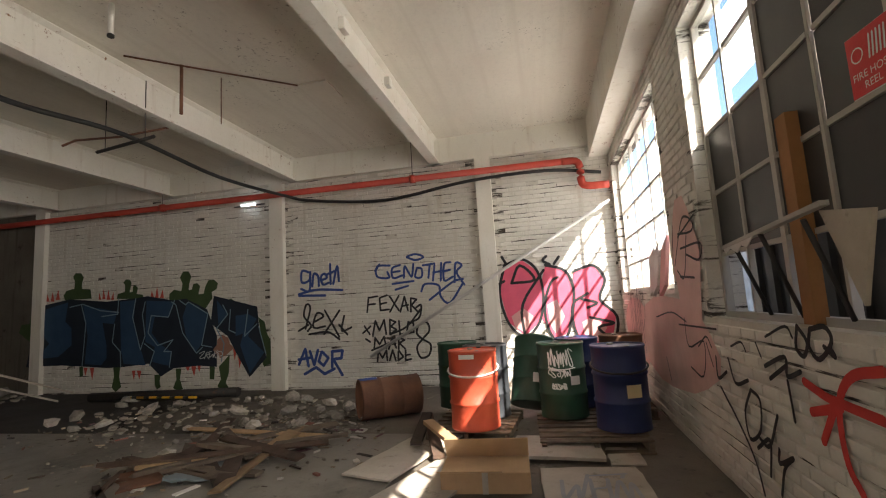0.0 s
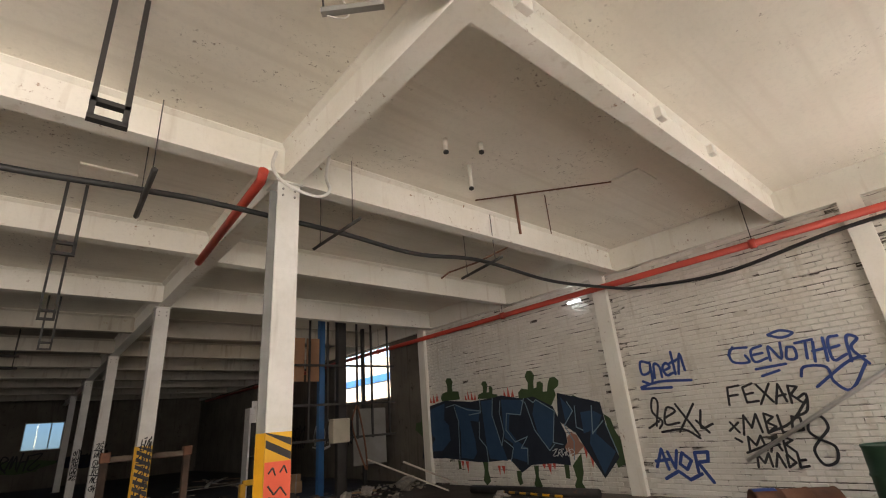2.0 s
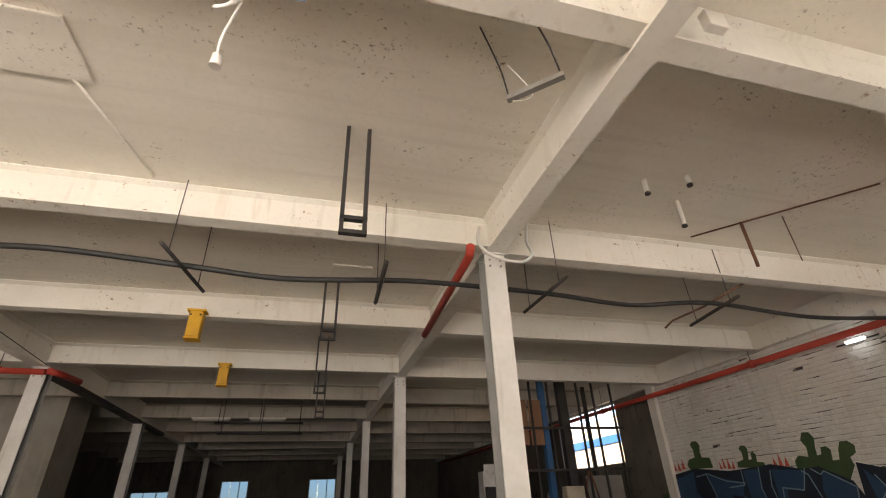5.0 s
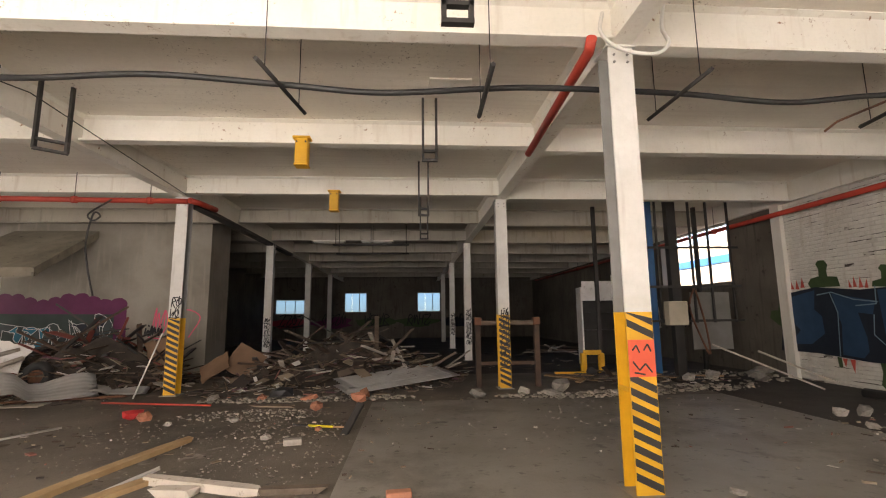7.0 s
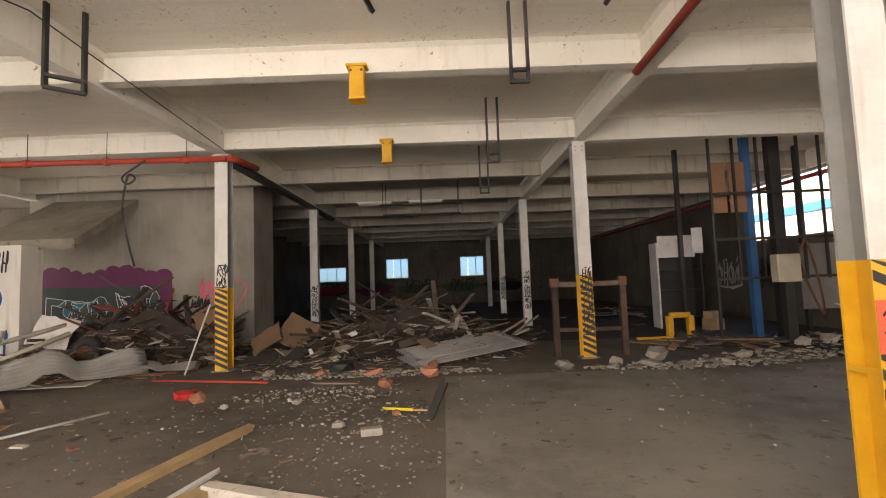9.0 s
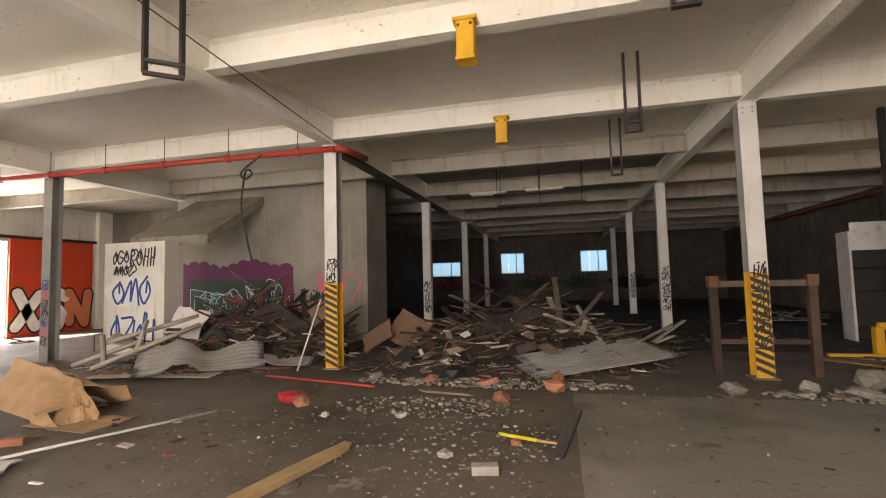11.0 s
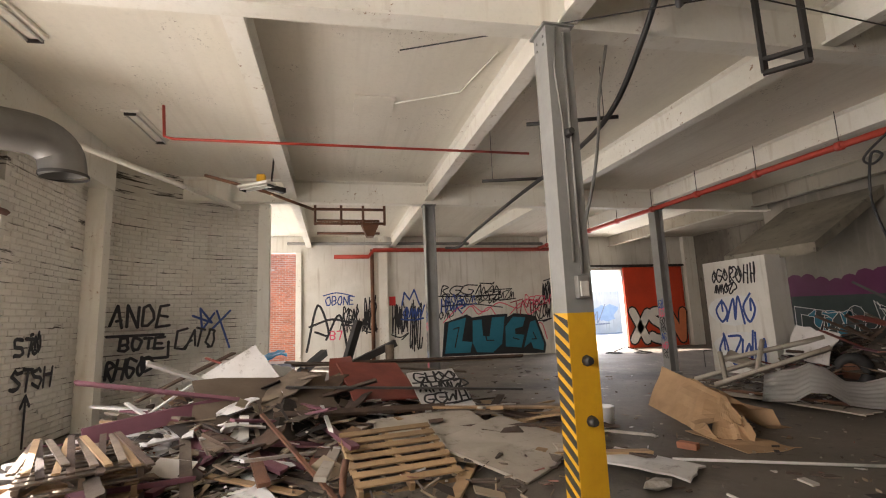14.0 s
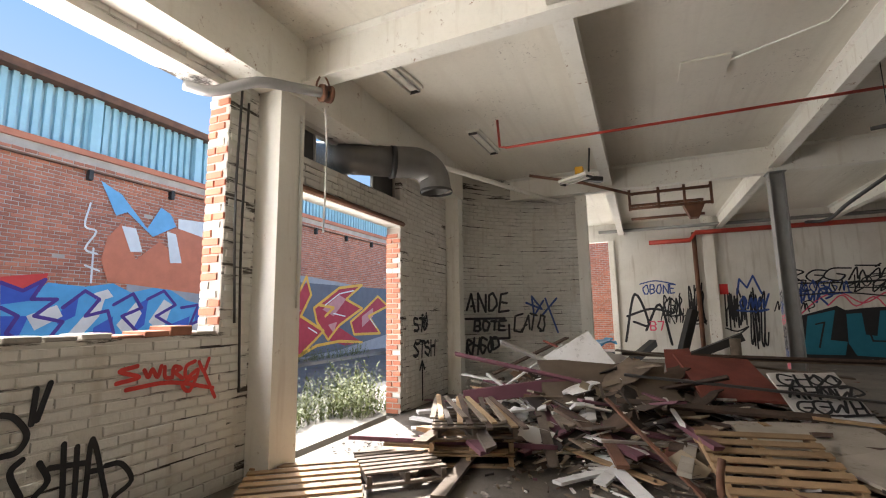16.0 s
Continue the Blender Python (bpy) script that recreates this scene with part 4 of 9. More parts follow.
sprayed([[(-2.52, 0.74), (-2.01, 0.92)], [(-2.55, 0.91), (-2.64, 0.97)]], 0.032, P_BLACK, ON_EAST, wall_east, "black " + TAG, 0.003)
sprayed([curve2(p, 4) for p in ([(-1.52, 1.2), (-1.35, 1.25), (-1.3, 1.08), (-1.45, 0.92), (-1.57, 0.76), (-1.5, 0.56), (-1.33, 0.61), (-1.29, 0.81), (-1.45, 0.92), (-1.56, 1.04), (-1.52, 1.2)], [(-1.56, 1.54), (-1.44, 1.59), (-1.49, 1.35), (-1.64, 1.27)], [(-1.46, 1.5), (-1.76, 1.18), (-2.12, 1.04)],)], 0.034, P_BLACK, ON_EAST, wall_east, "black figure-eight " + TAG, 0.003)
# pink bubble piece
PK = "pink bubble-letter piece with black outlines"
filled([[(0.27, 2.26), (0.62, 2.32), (0.88, 2.1), (0.96, 1.66), (0.85, 1.14), (0.57, 0.89), (0.27, 1.17), (0.15, 1.72)], [(1.04, 2.2), (1.4, 2.06), (1.51, 1.63), (1.34, 0.91), (1.13, 0.82), (1, 1.03), (0.86, 1.25), (0.94, 1.88)], [(1.55, 2.05), (1.91, 2.13), (2.07, 1.86), (1.97, 1.5), (2.22, 1.18), (2.12, 0.72), (1.78, 0.66), (1.5, 0.9), (1.46, 1.42)]], P_PINK, ON_EAST, wall_east, PK, 0.002)
filled([[(0.33, 1.27), (0.56, 1.42), (0.75, 1.25), (0.57, 0.96), (0.39, 1.06)], [(1.01, 1.45), (1.2, 1.54), (1.32, 1.22), (1.14, 0.9), (1.04, 1.08)], [(1.62, 1.1), (1.82, 1.2), (2.05, 0.98), (1.88, 0.74), (1.64, 0.88)]], P_PALEPINK, ON_EAST, wall_east, PK, 0.005)
sprayed([curve2(p, 4) for p in ([(0.27, 2.26), (0.63, 2.34), (0.88, 2.1), (0.96, 1.66), (0.85, 1.14), (0.56, 0.88), (0.27, 1.15), (0.14, 1.72), (0.27, 2.26)], [(0.38, 1.9), (0.56, 2.23), (0.82, 1.94), (0.38, 1.9)], [(1.04, 2.2), (1.4, 2.06), (1.52, 1.63), (1.36, 0.91), (1.13, 0.79), (1, 1.03), (0.97, 1.45), (1.12, 1.87), (1.26, 1.96)], [(0.56, 0.88), (0.56, 1.48), (1, 2.11)], [(1.55, 2.05), (1.91, 2.13), (2.09, 1.86), (1.97, 1.5), (2.24, 1.17), (2.13, 0.71), (1.77, 0.66), (1.5, 0.9), (1.48, 1.42), (1.76, 1.62)], [(1.65, 1.52), (1.91, 1.44), (1.74, 1.36)],)], 0.042, P_BLACK, ON_EAST, wall_east, PK, 0.009)
sprayed([curve2(p, 4) for p in ([(1.77, 1.18), (2.17, 1.06), (1.9, 0.99), (2.1, 0.77)], [(1.12, 2.21), (1, 2.29), (1.07, 2.37)], [(1.2, 2.21), (1.3, 2.34)], [(-0.01, 1.51), (0.11, 1.63)], [(-0.01, 1.24), (0.1, 1.29)], [(0.23, 2.42), (0.33, 2.23)], [(0.1, 1.88), (0.24, 1.95)],)], 0.042, P_BLACK, ON_EAST, wall_east, PK, 0.009)

# ---- south wall tags (u = -x) ----
# pink patches paint in the light bounced off the sunlit mural
pk = filled([blob(-6.6, 1.0, 1.6, 0.55, 51, 0.06), blob(-5.55, 1.75, 0.42, 0.7, 52, 0.08), blob(-8.4, 1.0, 1.0, 0.5, 54, 0.06)], paint("pink_bounce_wash", (0.74, 0.5, 0.45)), ON_SOUTH, wall_south, "pink bounce light painted on brick", -0.004)
sprayed([curve2(p, 4) for p in ([(-5.9, 1.83), (-5.53, 2.22), (-5.33, 2.25), (-5.17, 2.16), (-5.27, 2.1), (-5.67, 2.13)], [(-5.38, 2.12), (-5.61, 1.7), (-5.82, 1.77)], [(-5.63, 1.98), (-5.03, 1.97), (-5.11, 1.83), (-5.47, 1.91)], [(-5.83, 2.24), (-5.96, 1.85)], [(-5.75, 1.71), (-5.3, 1.68)], [(-5.11, 2.23), (-5.68, 2.1)],)], 0.018, P_BLACK, ON_SOUTH, wall_south, "thin black " + TAG, 0.004)
sprayed([curve2(p, 4) for p in ([(-4.96, 0.77), (-4.64, 0.55), (-4.44, 0.36), (-4.36, 0.17)], [(-4.36, 0.86), (-4.51, 0.68), (-4.48, 0.5), (-4.29, 0.6), (-4.23, 0.81), (-4.36, 0.86)], [(-4, 0.77), (-4.17, 0.54), (-4.31, 0.55)], [(-4.37, 0.47), (-4.16, 0.58), (-4.22, 0.34)], [(-4.04, 0.56), (-4.06, 0.47), (-3.87, 0.56), (-4, 0.46), (-4.09, 0.27)], [(-4.08, 1.06), (-3.8, 1.15), (-3.8, 1.04), (-3.64, 1.09)], [(-3.81, 1.01), (-3.79, 0.79)], [(-4.03, 0.99), (-3.8, 1.1)], [(-3.61, 1.34), (-3.53, 1.26), (-3.58, 1.18), (-3.65, 1.22), (-3.61, 1.34)], [(-3.49, 1.33), (-3.35, 1.35), (-3.31, 1.28), (-3.44, 1.18), (-3.52, 1.24), (-3.49, 1.33)],)], 0.024, P_BLACK, ON_SOUTH, wall_south, "large black " + TAG, 0.005)
sprayed([curve2(p, 4) for p in ([(-3.38, 1.25), (-3.3, 1.21), (-3.32, 1.24)], [(-4.99, 1.01), (-4.99, 0.84), (-4.78, 0.92)], [(-4.71, 1.03), (-4.62, 0.86), (-4.38, 0.92)],)], 0.024, P_BLACK, ON_SOUTH, wall_south, "large black " + TAG, 0.005)
sprayed([curve2(p, 4) for p in ([(-5.79, 1.3), (-5.74, 1.02), (-5.26, 1.11), (-5.38, 0.79), (-5.74, 0.82)], [(-6.71, 0.8), (-6.6, 0.56)], [(-7, 1.26), (-6.25, 1.34), (-5.72, 1.26)], [(-6.01, 1.22), (-4.9, 1.24)], [(-4.02, 1.25), (-3.75, 1.33), (-3.68, 1.27)], [(-5.19, 1.11), (-5.08, 0.92)], [(-4.63, 1.13), (-4.43, 1.18), (-4.36, 1.12)], [(-4.18, 1.2), (-4.12, 1.11)], [(-5.42, 1.05), (-5.18, 1.16), (-5.06, 1.08)],)], 0.015, P_BLACK, ON_SOUTH, wall_south, "thin black " + TAG, 0.005)
sprayed([curve2(p, 4) for p in ([(-3.62, 1.04), (-3.44, 1), (-3.3, 0.99), (-3.02, 0.98)], [(-2.97, 1.19), (-3.18, 1.14), (-3.3, 1.03), (-3.34, 0.88), (-3.32, 0.7), (-3.24, 0.6)], [(-3.58, 0.89), (-3.31, 0.97)], [(-3.38, 0.94), (-3.51, 0.76)],)], 0.042, P_RED, ON_SOUTH, wall_south, "bright red looping spray mark", 0.006)
sprayed([curve2(p, 4) for p in ([(4.09, 1.27), (3.95, 1.24), (4.11, 1.18), (3.93, 1.15)], [(4.15, 1.23), (4.19, 1.17), (4.22, 1.23), (4.27, 1.16), (4.3, 1.25)], [(4.33, 1.24), (4.34, 1.15), (4.4, 1.14)], [(4.41, 1.14), (4.42, 1.23), (4.49, 1.21), (4.44, 1.18), (4.51, 1.12)], [(4.63, 1.26), (4.54, 1.22), (4.55, 1.12), (4.67, 1.18), (4.59, 1), (4.51, 1.07), (4.65, 1.12)], [(4.67, 1.25), (4.73, 1.16), (4.78, 1.27)], [(4.73, 1.16), (4.87, 0.9)], [(4.01, 1.09), (4.39, 1.1), (4.84, 0.99)],)], 0.03, P_RED, ON_SOUTH, wall_south, "red " + TAG, 0.004)
sprayed([curve2(p, 4) for p in ([(3.4, 1.19), (3.39, 0.96)], [(3.48, 1.22), (3.42, 0.98)], [(3.22, 1.05), (3.29, 1.02), (3.37, 0.9), (3.33, 0.8), (3.24, 0.79)], [(3.36, 0.74), (3.3, 0.67), (3.37, 0.5)], [(3.46, 0.69), (3.52, 0.56), (3.45, 0.48)], [(3.6, 0.78), (3.62, 0.42)], [(3.69, 0.74), (3.7, 0.39)], [(3.52, 0.64), (3.76, 0.61)], [(3.77, 0.37), (3.79, 0.77), (3.92, 0.32)], [(3.78, 0.54), (3.87, 0.53)], [(3.9, 0.55), (4.02, 0.53), (4.11, 0.38), (3.98, 0.3)],)], 0.034, P_BLACK, ON_SOUTH, wall_south, "black " + TAG, 0.004)
sprayed(scrawl(-8.9, 0.9, 1.0, 0.8, 65, 5), 0.013, P_BLACK, ON_SOUTH, wall_south, "thin black " + TAG, 0.004)
sprayed(letters("ST", 9.15, 1.35, 0.2, 0.25, 0.3, 0, 0.03, 1) + scrawl(9.5, 1.36, 0.2, 0.24, 72, 1) + letters("ST", 9.15, 0.9, 0.2, 0.25, 0.3, 0, 0.03, 2) + letters("SH", 9.62, 0.9, 0.2, 0.25, 0.3, 0, 0.03, 3)
        + [[(9.5, 0.1), (9.5, 0.8)], [(9.4, 0.65), (9.5, 0.8), (9.6, 0.65)]], 0.045, P_BLACK, ON_SOUTH, wall_south, "bold black stacked " + TAG, 0.004)
a_, b_ = Vector((-11.6, -2.1, 0)), Vector((-12.9, -0.5, 0))
dirn = (b_ - a_).normalized()
nrm_ = Vector((dirn.y, -dirn.x, 0))
ON_CURVE = plane(tuple(a_ + nrm_ * 0.16), tuple(dirn), tuple(nrm_))
sprayed(letters("ANDE", -0.15, 1.72, 0.2, 0.38, 0.3, 0.05, 0.03, 8) + [[(-0.2, 1.55), (0.75, 1.55)]] + letters("BOTE", 0.0, 1.28, 0.15, 0.22, 0.35, 0.05, 0.015, 5)
        + [[(0.45, 1.1), (0.85, 1.1), (0.85, 1.4)]] + scrawl(-0.25, 0.8, 0.7, 0.3, 82, 4), 0.045, P_BLACK, ON_CURVE, wall_corner, "black block-letter " + TAG, 0.02)
sprayed(letters("GATO", 1.02, 1.25, 0.15, 0.36, 0.25, 0.1, 0.05, 83), 0.04, P_BLACK, ON_CURVE, wall_corner, "black looping " + TAG, 0.02)
sprayed([[(1.3, 1.9), (1.7, 1.75), (1.45, 2.05), (1.5, 1.6), (1.75, 1.95)], [(1.7, 1.6), (2.1, 2.0)], [(1.8, 2.0), (2.1, 1.2)]], 0.04, P_BLUE, ON_CURVE, wall_corner, "blue star " + TAG, 0.02)

# ---- west wall (u = y) ----
LU = "teal block-letter piece with pink glow"
filled([[(6.18, 1.45), (7.14, 1.75), (7.35, 1.61), (7.83, 1.67), (8.17, 1.69), (8.88, 1.71), (8.65, 0.1), (6.04, 0.12)], [(8.83, 1.56), (9.15, 1.72), (9.72, 1.66), (10.14, 1.55), (10.52, 0.4), (10.44, 0.04), (8.65, 0.1)]], P_BLACK, ON_WEST, wall_west, LU, 0.006)
filled([[(6.36, 1.44), (7.09, 1.62), (6.88, 0.69), (7.3, 0.64), (7.21, 0.23), (6.16, 0.24)], [(7.36, 1.49), (7.74, 1.52), (7.77, 0.86), (8.04, 0.82), (8.19, 1.58), (8.74, 1.6), (8.57, 0.51), (8.16, 0.18), (7.49, 0.22), (7.32, 0.6)], [(9.65, 1.53), (9.1, 1.58), (8.75, 1.18), (8.72, 0.39), (9.4, 0.31), (9.56, 0.82), (9.17, 0.87), (9.17, 1.09), (9.51, 1.16)], [(9.52, 0.31), (9.85, 1.34), (10.09, 1.4), (10.42, 0.4), (10.36, 0.15), (9.93, 0.26), (9.84, 0.52)]], P_TEAL, ON_WEST, wall_west, LU, 0.012)
sprayed([[(6.55, 1.18), (6.78, 1.24), (6.58, 0.46)], [(7.84, 1.15), (7.92, 0.67), (8.22, 0.66)], [(9.06, 0.72), (9.31, 0.64)], [(9.96, 0.9), (10.08, 0.63), (9.89, 0.63)], [(7.28, 1.45), (7.3, 0.68)]], 0.04, P_BLACK, ON_WEST, wall_west, LU, 0.016)
sprayed([curve2(p, 4) for p in ([(6.14, 1.45), (6.78, 2.02), (7.32, 2.14), (7.84, 1.82), (8.54, 2.18), (9.34, 1.92), (9.72, 2.28), (10.29, 2.18)], [(6.93, 1.76), (7.32, 2.08), (7.63, 1.73), (8.09, 2.01), (8.35, 1.71)], [(8.98, 1.68), (9.53, 2.14), (9.8, 1.65), (10.32, 1.92)], [(10.06, 1.18), (10.38, 1.26), (10.58, 0.62)],)], 0.035, P_PINK, ON_WEST, wall_west, LU, 0.004)
sprayed([curve2(p, 4) for p in ([(9.04, 2.16), (9.59, 2.29)], [(9.31, 2.18), (9.3, 1.62)], [(9.44, 1.67), (9.58, 2.23), (9.74, 1.94), (9.91, 2.27), (9.91, 1.74)], [(10.07, 2.26), (10.04, 1.74)], [(10.37, 2.33), (10.07, 2), (10.33, 1.76)], [(10.33, 2.01), (10.66, 2.12)],)], 0.035, P_MAROON, ON_WEST, wall_west, "pink " + TAG, 0.004)
sprayed([curve2(p, 4) for p in ([(6.23, 2.28), (6.14, 2.53), (6.44, 2.57), (6.26, 2.24), (6.54, 2.27)], [(6.66, 2.26), (6.8, 2.56), (6.95, 2.29)], [(7.16, 2.24), (7.1, 2.48), (7.37, 2.53), (7.26, 2.24)], [(7.48, 2.33), (7.8, 2.51), (7.64, 2.18), (7.9, 2.31)], [(8.15, 2.49), (8.11, 2.16), (8.44, 2.48), (8.28, 2.19), (8.65, 2.41)], [(6.1, 2.09), (7.32, 2.16), (8.68, 1.98)],)], 0.035, P_BLACK, ON_WEST, wall_west, "black " + TAG, 0.004)
for i, (y, z, w, h, p) in enumerate(((5.9, 2.55, 2.6, 0.35, P_BLACK), (9.9, 1.5, 0.9, 0.6, P_BLACK), (10.5, 2.2, 0.5, 0.7, P_BLACK), (3.0, 1.4, 0.5, 0.9, P_BLACK), (4.1, 1.2, 0.6, 1.1, P_BLACK), (4.75, 0.6, 0.5, 1.5, P_BLACK), (2.2, 1.6, 0.6, 0.5, P_BLACK))):
    sprayed(scrawl(y, z, w, h, 100 + i, 5), 0.04, p, ON_WEST, wall_west, "black " + TAG, 0.002)
sprayed([[(4.5, 2.2), (4.6, 2.7), (4.8, 2.4), (5.0, 2.8), (5.2, 2.2)]] + scrawl(4.5, 1.7, 0.8, 0.4, 107, 3) + scrawl(6.0, 1.9, 0.9, 0.4, 108, 3), 0.05, P_BLUE, ON_WEST, wall_west, "blue crown " + TAG, 0.003)
sprayed(letters("OBONE", 1.6, 2.3, 0.16, 0.3, 0.35, 0.05, 0.02, 9) + [curve2([(1.5, 2.65), (2.0, 2.75), (2.6, 2.62)])], 0.035, P_BLUE, ON_WEST, wall_west, "blue " + TAG, 0.003)
sprayed([curve2([(0.9, 0.6), (1.3, 2.3), (1.7, 1.2), (1.2, 1.3)]), curve2([(1.6, 1.0), (2.1, 1.9), (2.4, 0.5)]), curve2([(1.0, 1.5), (1.8, 1.75), (2.5, 1.6)])], 0.07, P_BLACK, ON_WEST, wall_west, "large black " + TAG, 0.003)
sprayed(letters("B7", 1.75, 1.0, 0.18, 0.3, 0.4), 0.04, P_PINK, ON_WEST, wall_west, "pink " + TAG, 0.004)

# ---- stair block and core ----
wall_core_ob, wall_block_ob = bpy.data.objects["wall_core"], bpy.data.objects["wall_block"]
sprayed(scrawl(-11.95, 2.3, 0.7, 0.3, 121, 4) + scrawl(-11.2, 2.25, 0.6, 0.35, 122, 3) + scrawl(-11.9, 2.0, 0.6, 0.22, 123, 4), 0.035, P_BLACK, ON_BLOCK, wall_block_ob, "black " + TAG, 0.003)
filled([blob(-11.4, 1.55, 0.75, 0.4, 124, 0.08), blob(-11.3, 0.6, 0.8, 0.4, 125, 0.08)], P_WHITE, ON_BLOCK, wall_block_ob, "white and blue bubble letters")
sprayed(scrawl(-12.0, 1.25, 1.3, 0.65, 126, 3) + scrawl(-12.0, 0.3, 1.4, 0.6, 127, 4), 0.05, P_BLUE, ON_BLOCK, wall_block_ob, "white and blue bubble letters", 0.004)
PU = "purple cloud mural with dark letters and white edge"
filled([blob(-12.3 + i * 0.36, 2.1 + 0.1 * math.sin(i * 1.2), 0.27, 0.26, 130 + i, 0.06) for i in range(11)], P_PURPLE, ON_CORE, wall_core_ob, PU)
filled([[(-12.5, 0.3), (-8.4, 0.3), (-8.45, 2.05), (-12.45, 2.05)]], P_PURPLE, ON_CORE, wall_core_ob, PU, 0.003)
filled([[(-12.2, 0.3), (-8.75, 0.3), (-8.8, 1.8), (-12.1, 1.85)]], material("dark_green_wash", (0.035, 0.055, 0.05), 0.8), ON_CORE, wall_core_ob, PU, 0.007)
wildstyle(-12.0, -8.8, 0.6, 1.75, 5, ON_CORE, wall_core_ob, PU, None, (material("dark_slate_spray", (0.05, 0.07, 0.07), 0.8), P_TEAL, P_NAVY), P_WHITE, None, 57, 0.01, 0.2, 0.07)
sprayed(scrawl(-7.7, 1.2, 0.9, 0.7, 141, 4) + [curve2([(-6.9, 1.2), (-6.8, 1.9), (-6.3, 1.7), (-6.6, 1.1)])], 0.03, P_PINK, ON_CORE, wall_core_ob, "pink " + TAG, 0.003)
sprayed(scrawl(-7.9, 1.15, 0.5, 0.25, 142, 3), 0.04, P_BLACK, ON_CORE, wall_core_ob, "black " + TAG, 0.004)
for i in range(5):
    x = -9.0 + i * 3.2
    filled([blob(x, 1.2, 1.5, 0.4, 150 + i, 0.2, 40)], (P_MAROON, P_PURPLE, P_GREEN, P_GREEN, P_NAVY)[i], ON_NORTH, wall_north, "faded mural on the far wall")
    sprayed(scrawl(x - 0.9, 1.1, 1.8, 0.7, 160 + i, 4), 0.06, P_BLACK, ON_NORTH, wall_north, "black outlines of a far mural", 0.006)
for i in range(4):
    sprayed(scrawl(-16.5 - i * 2.2, 1.2, 1.4, 0.7, 170 + i, 4), 0.05, (P_BLACK, P_WHITE)[i % 2], ON_EAST, wall_east, "tag in the dark end of the hall", 0.004)

# more tags where the walls are crowded
for i, (y, z, w, h, n, p) in enumerate(((6.2, 2.2, 1.3, 0.35, 5, P_BLUE), (7.6, 2.35, 1.6, 0.3, 7, P_BLACK), (9.6, 2.05, 1.2, 0.35, 5, P_PINK), (2.1, 1.3, 1.1, 0.4, 5, P_BLACK), (5.5, 1.6, 0.9, 0.3, 4, P_BLACK))):
    sprayed(scrawl(y, z, w, h, 440 + i, n), 0.03, p, ON_WEST, wall_west, "quick " + TAG, 0.004)

# scribbles on the column feet, and a dark channel under the middle girder
for i, (x, y, z0, z1) in enumerate(((COLX[0], COLY[1], 0.5, 1.75), (COLX[0], COLY[2], 0.6, 1.8), (COLX[1], COLY[2], 0.6, 1.7), (COLX[0], COLY[3], 0.7, 1.7), (COLX[1], COLY[1], 1.7, 2.1), (COLX[2], COLY[1], 0.4, 1.8), (COLX[2], COLY[0], 0.5, 1.9))):
    col_ = [o for o in bpy.data.objects if o.name.startswith("column") and o.parent is None and abs(o.location.x - x) < 0.05 and abs(o.location.y - y) < 0.05]
    if col_:
        k = 0
        z = z0
        while z < z1:
            sprayed(scrawl(-0.1, z, 0.2, 0.16, 500 + 10 * i + k, 2), 0.018, (P_BLACK, P_BLACK, P_PINK, P_BLUE)[(i + k) % 4] if i > 3 else P_BLACK, plane((0, -0.1375, 0), (1, 0, 0), (0, -1, 0)), col_[0], "black scribble", 0.0)
            z += 0.22
            k += 1
bm = bmesh.new()
box(bm, -5.26, 10.75, 4.3, -5.02, 20.0, 4.388)
setting("girder_channel", bm, M_DARKSTEEL, "dark rusty steel channel under the girder", "beam")

# ---- windows ----
M_PANE = bpy.data.materials.new("window_glass")
M_PANE.use_nodes = True
_b = M_PANE.node_tree.nodes["Principled BSDF"]
_b.inputs["Transmission Weight"].default_value, _b.inputs["Roughness"].default_value, _b.inputs["IOR"].default_value = 1.0, 0.05, 1.05
_b.inputs["Base Color"].default_value = (0.85, 0.9, 0.9, 1)


# frosted panes tinted dark to hold back daylight at the far end
M_PANEDIM = M_PANE.copy()
M_PANEDIM.name = "dim_frosted_glass"
_b = M_PANEDIM.node_tree.nodes["Principled BSDF"]
_b.inputs["Base Color"].default_value, _b.inputs["Roughness"].default_value = (0.06, 0.1, 0.16, 1), 0.5


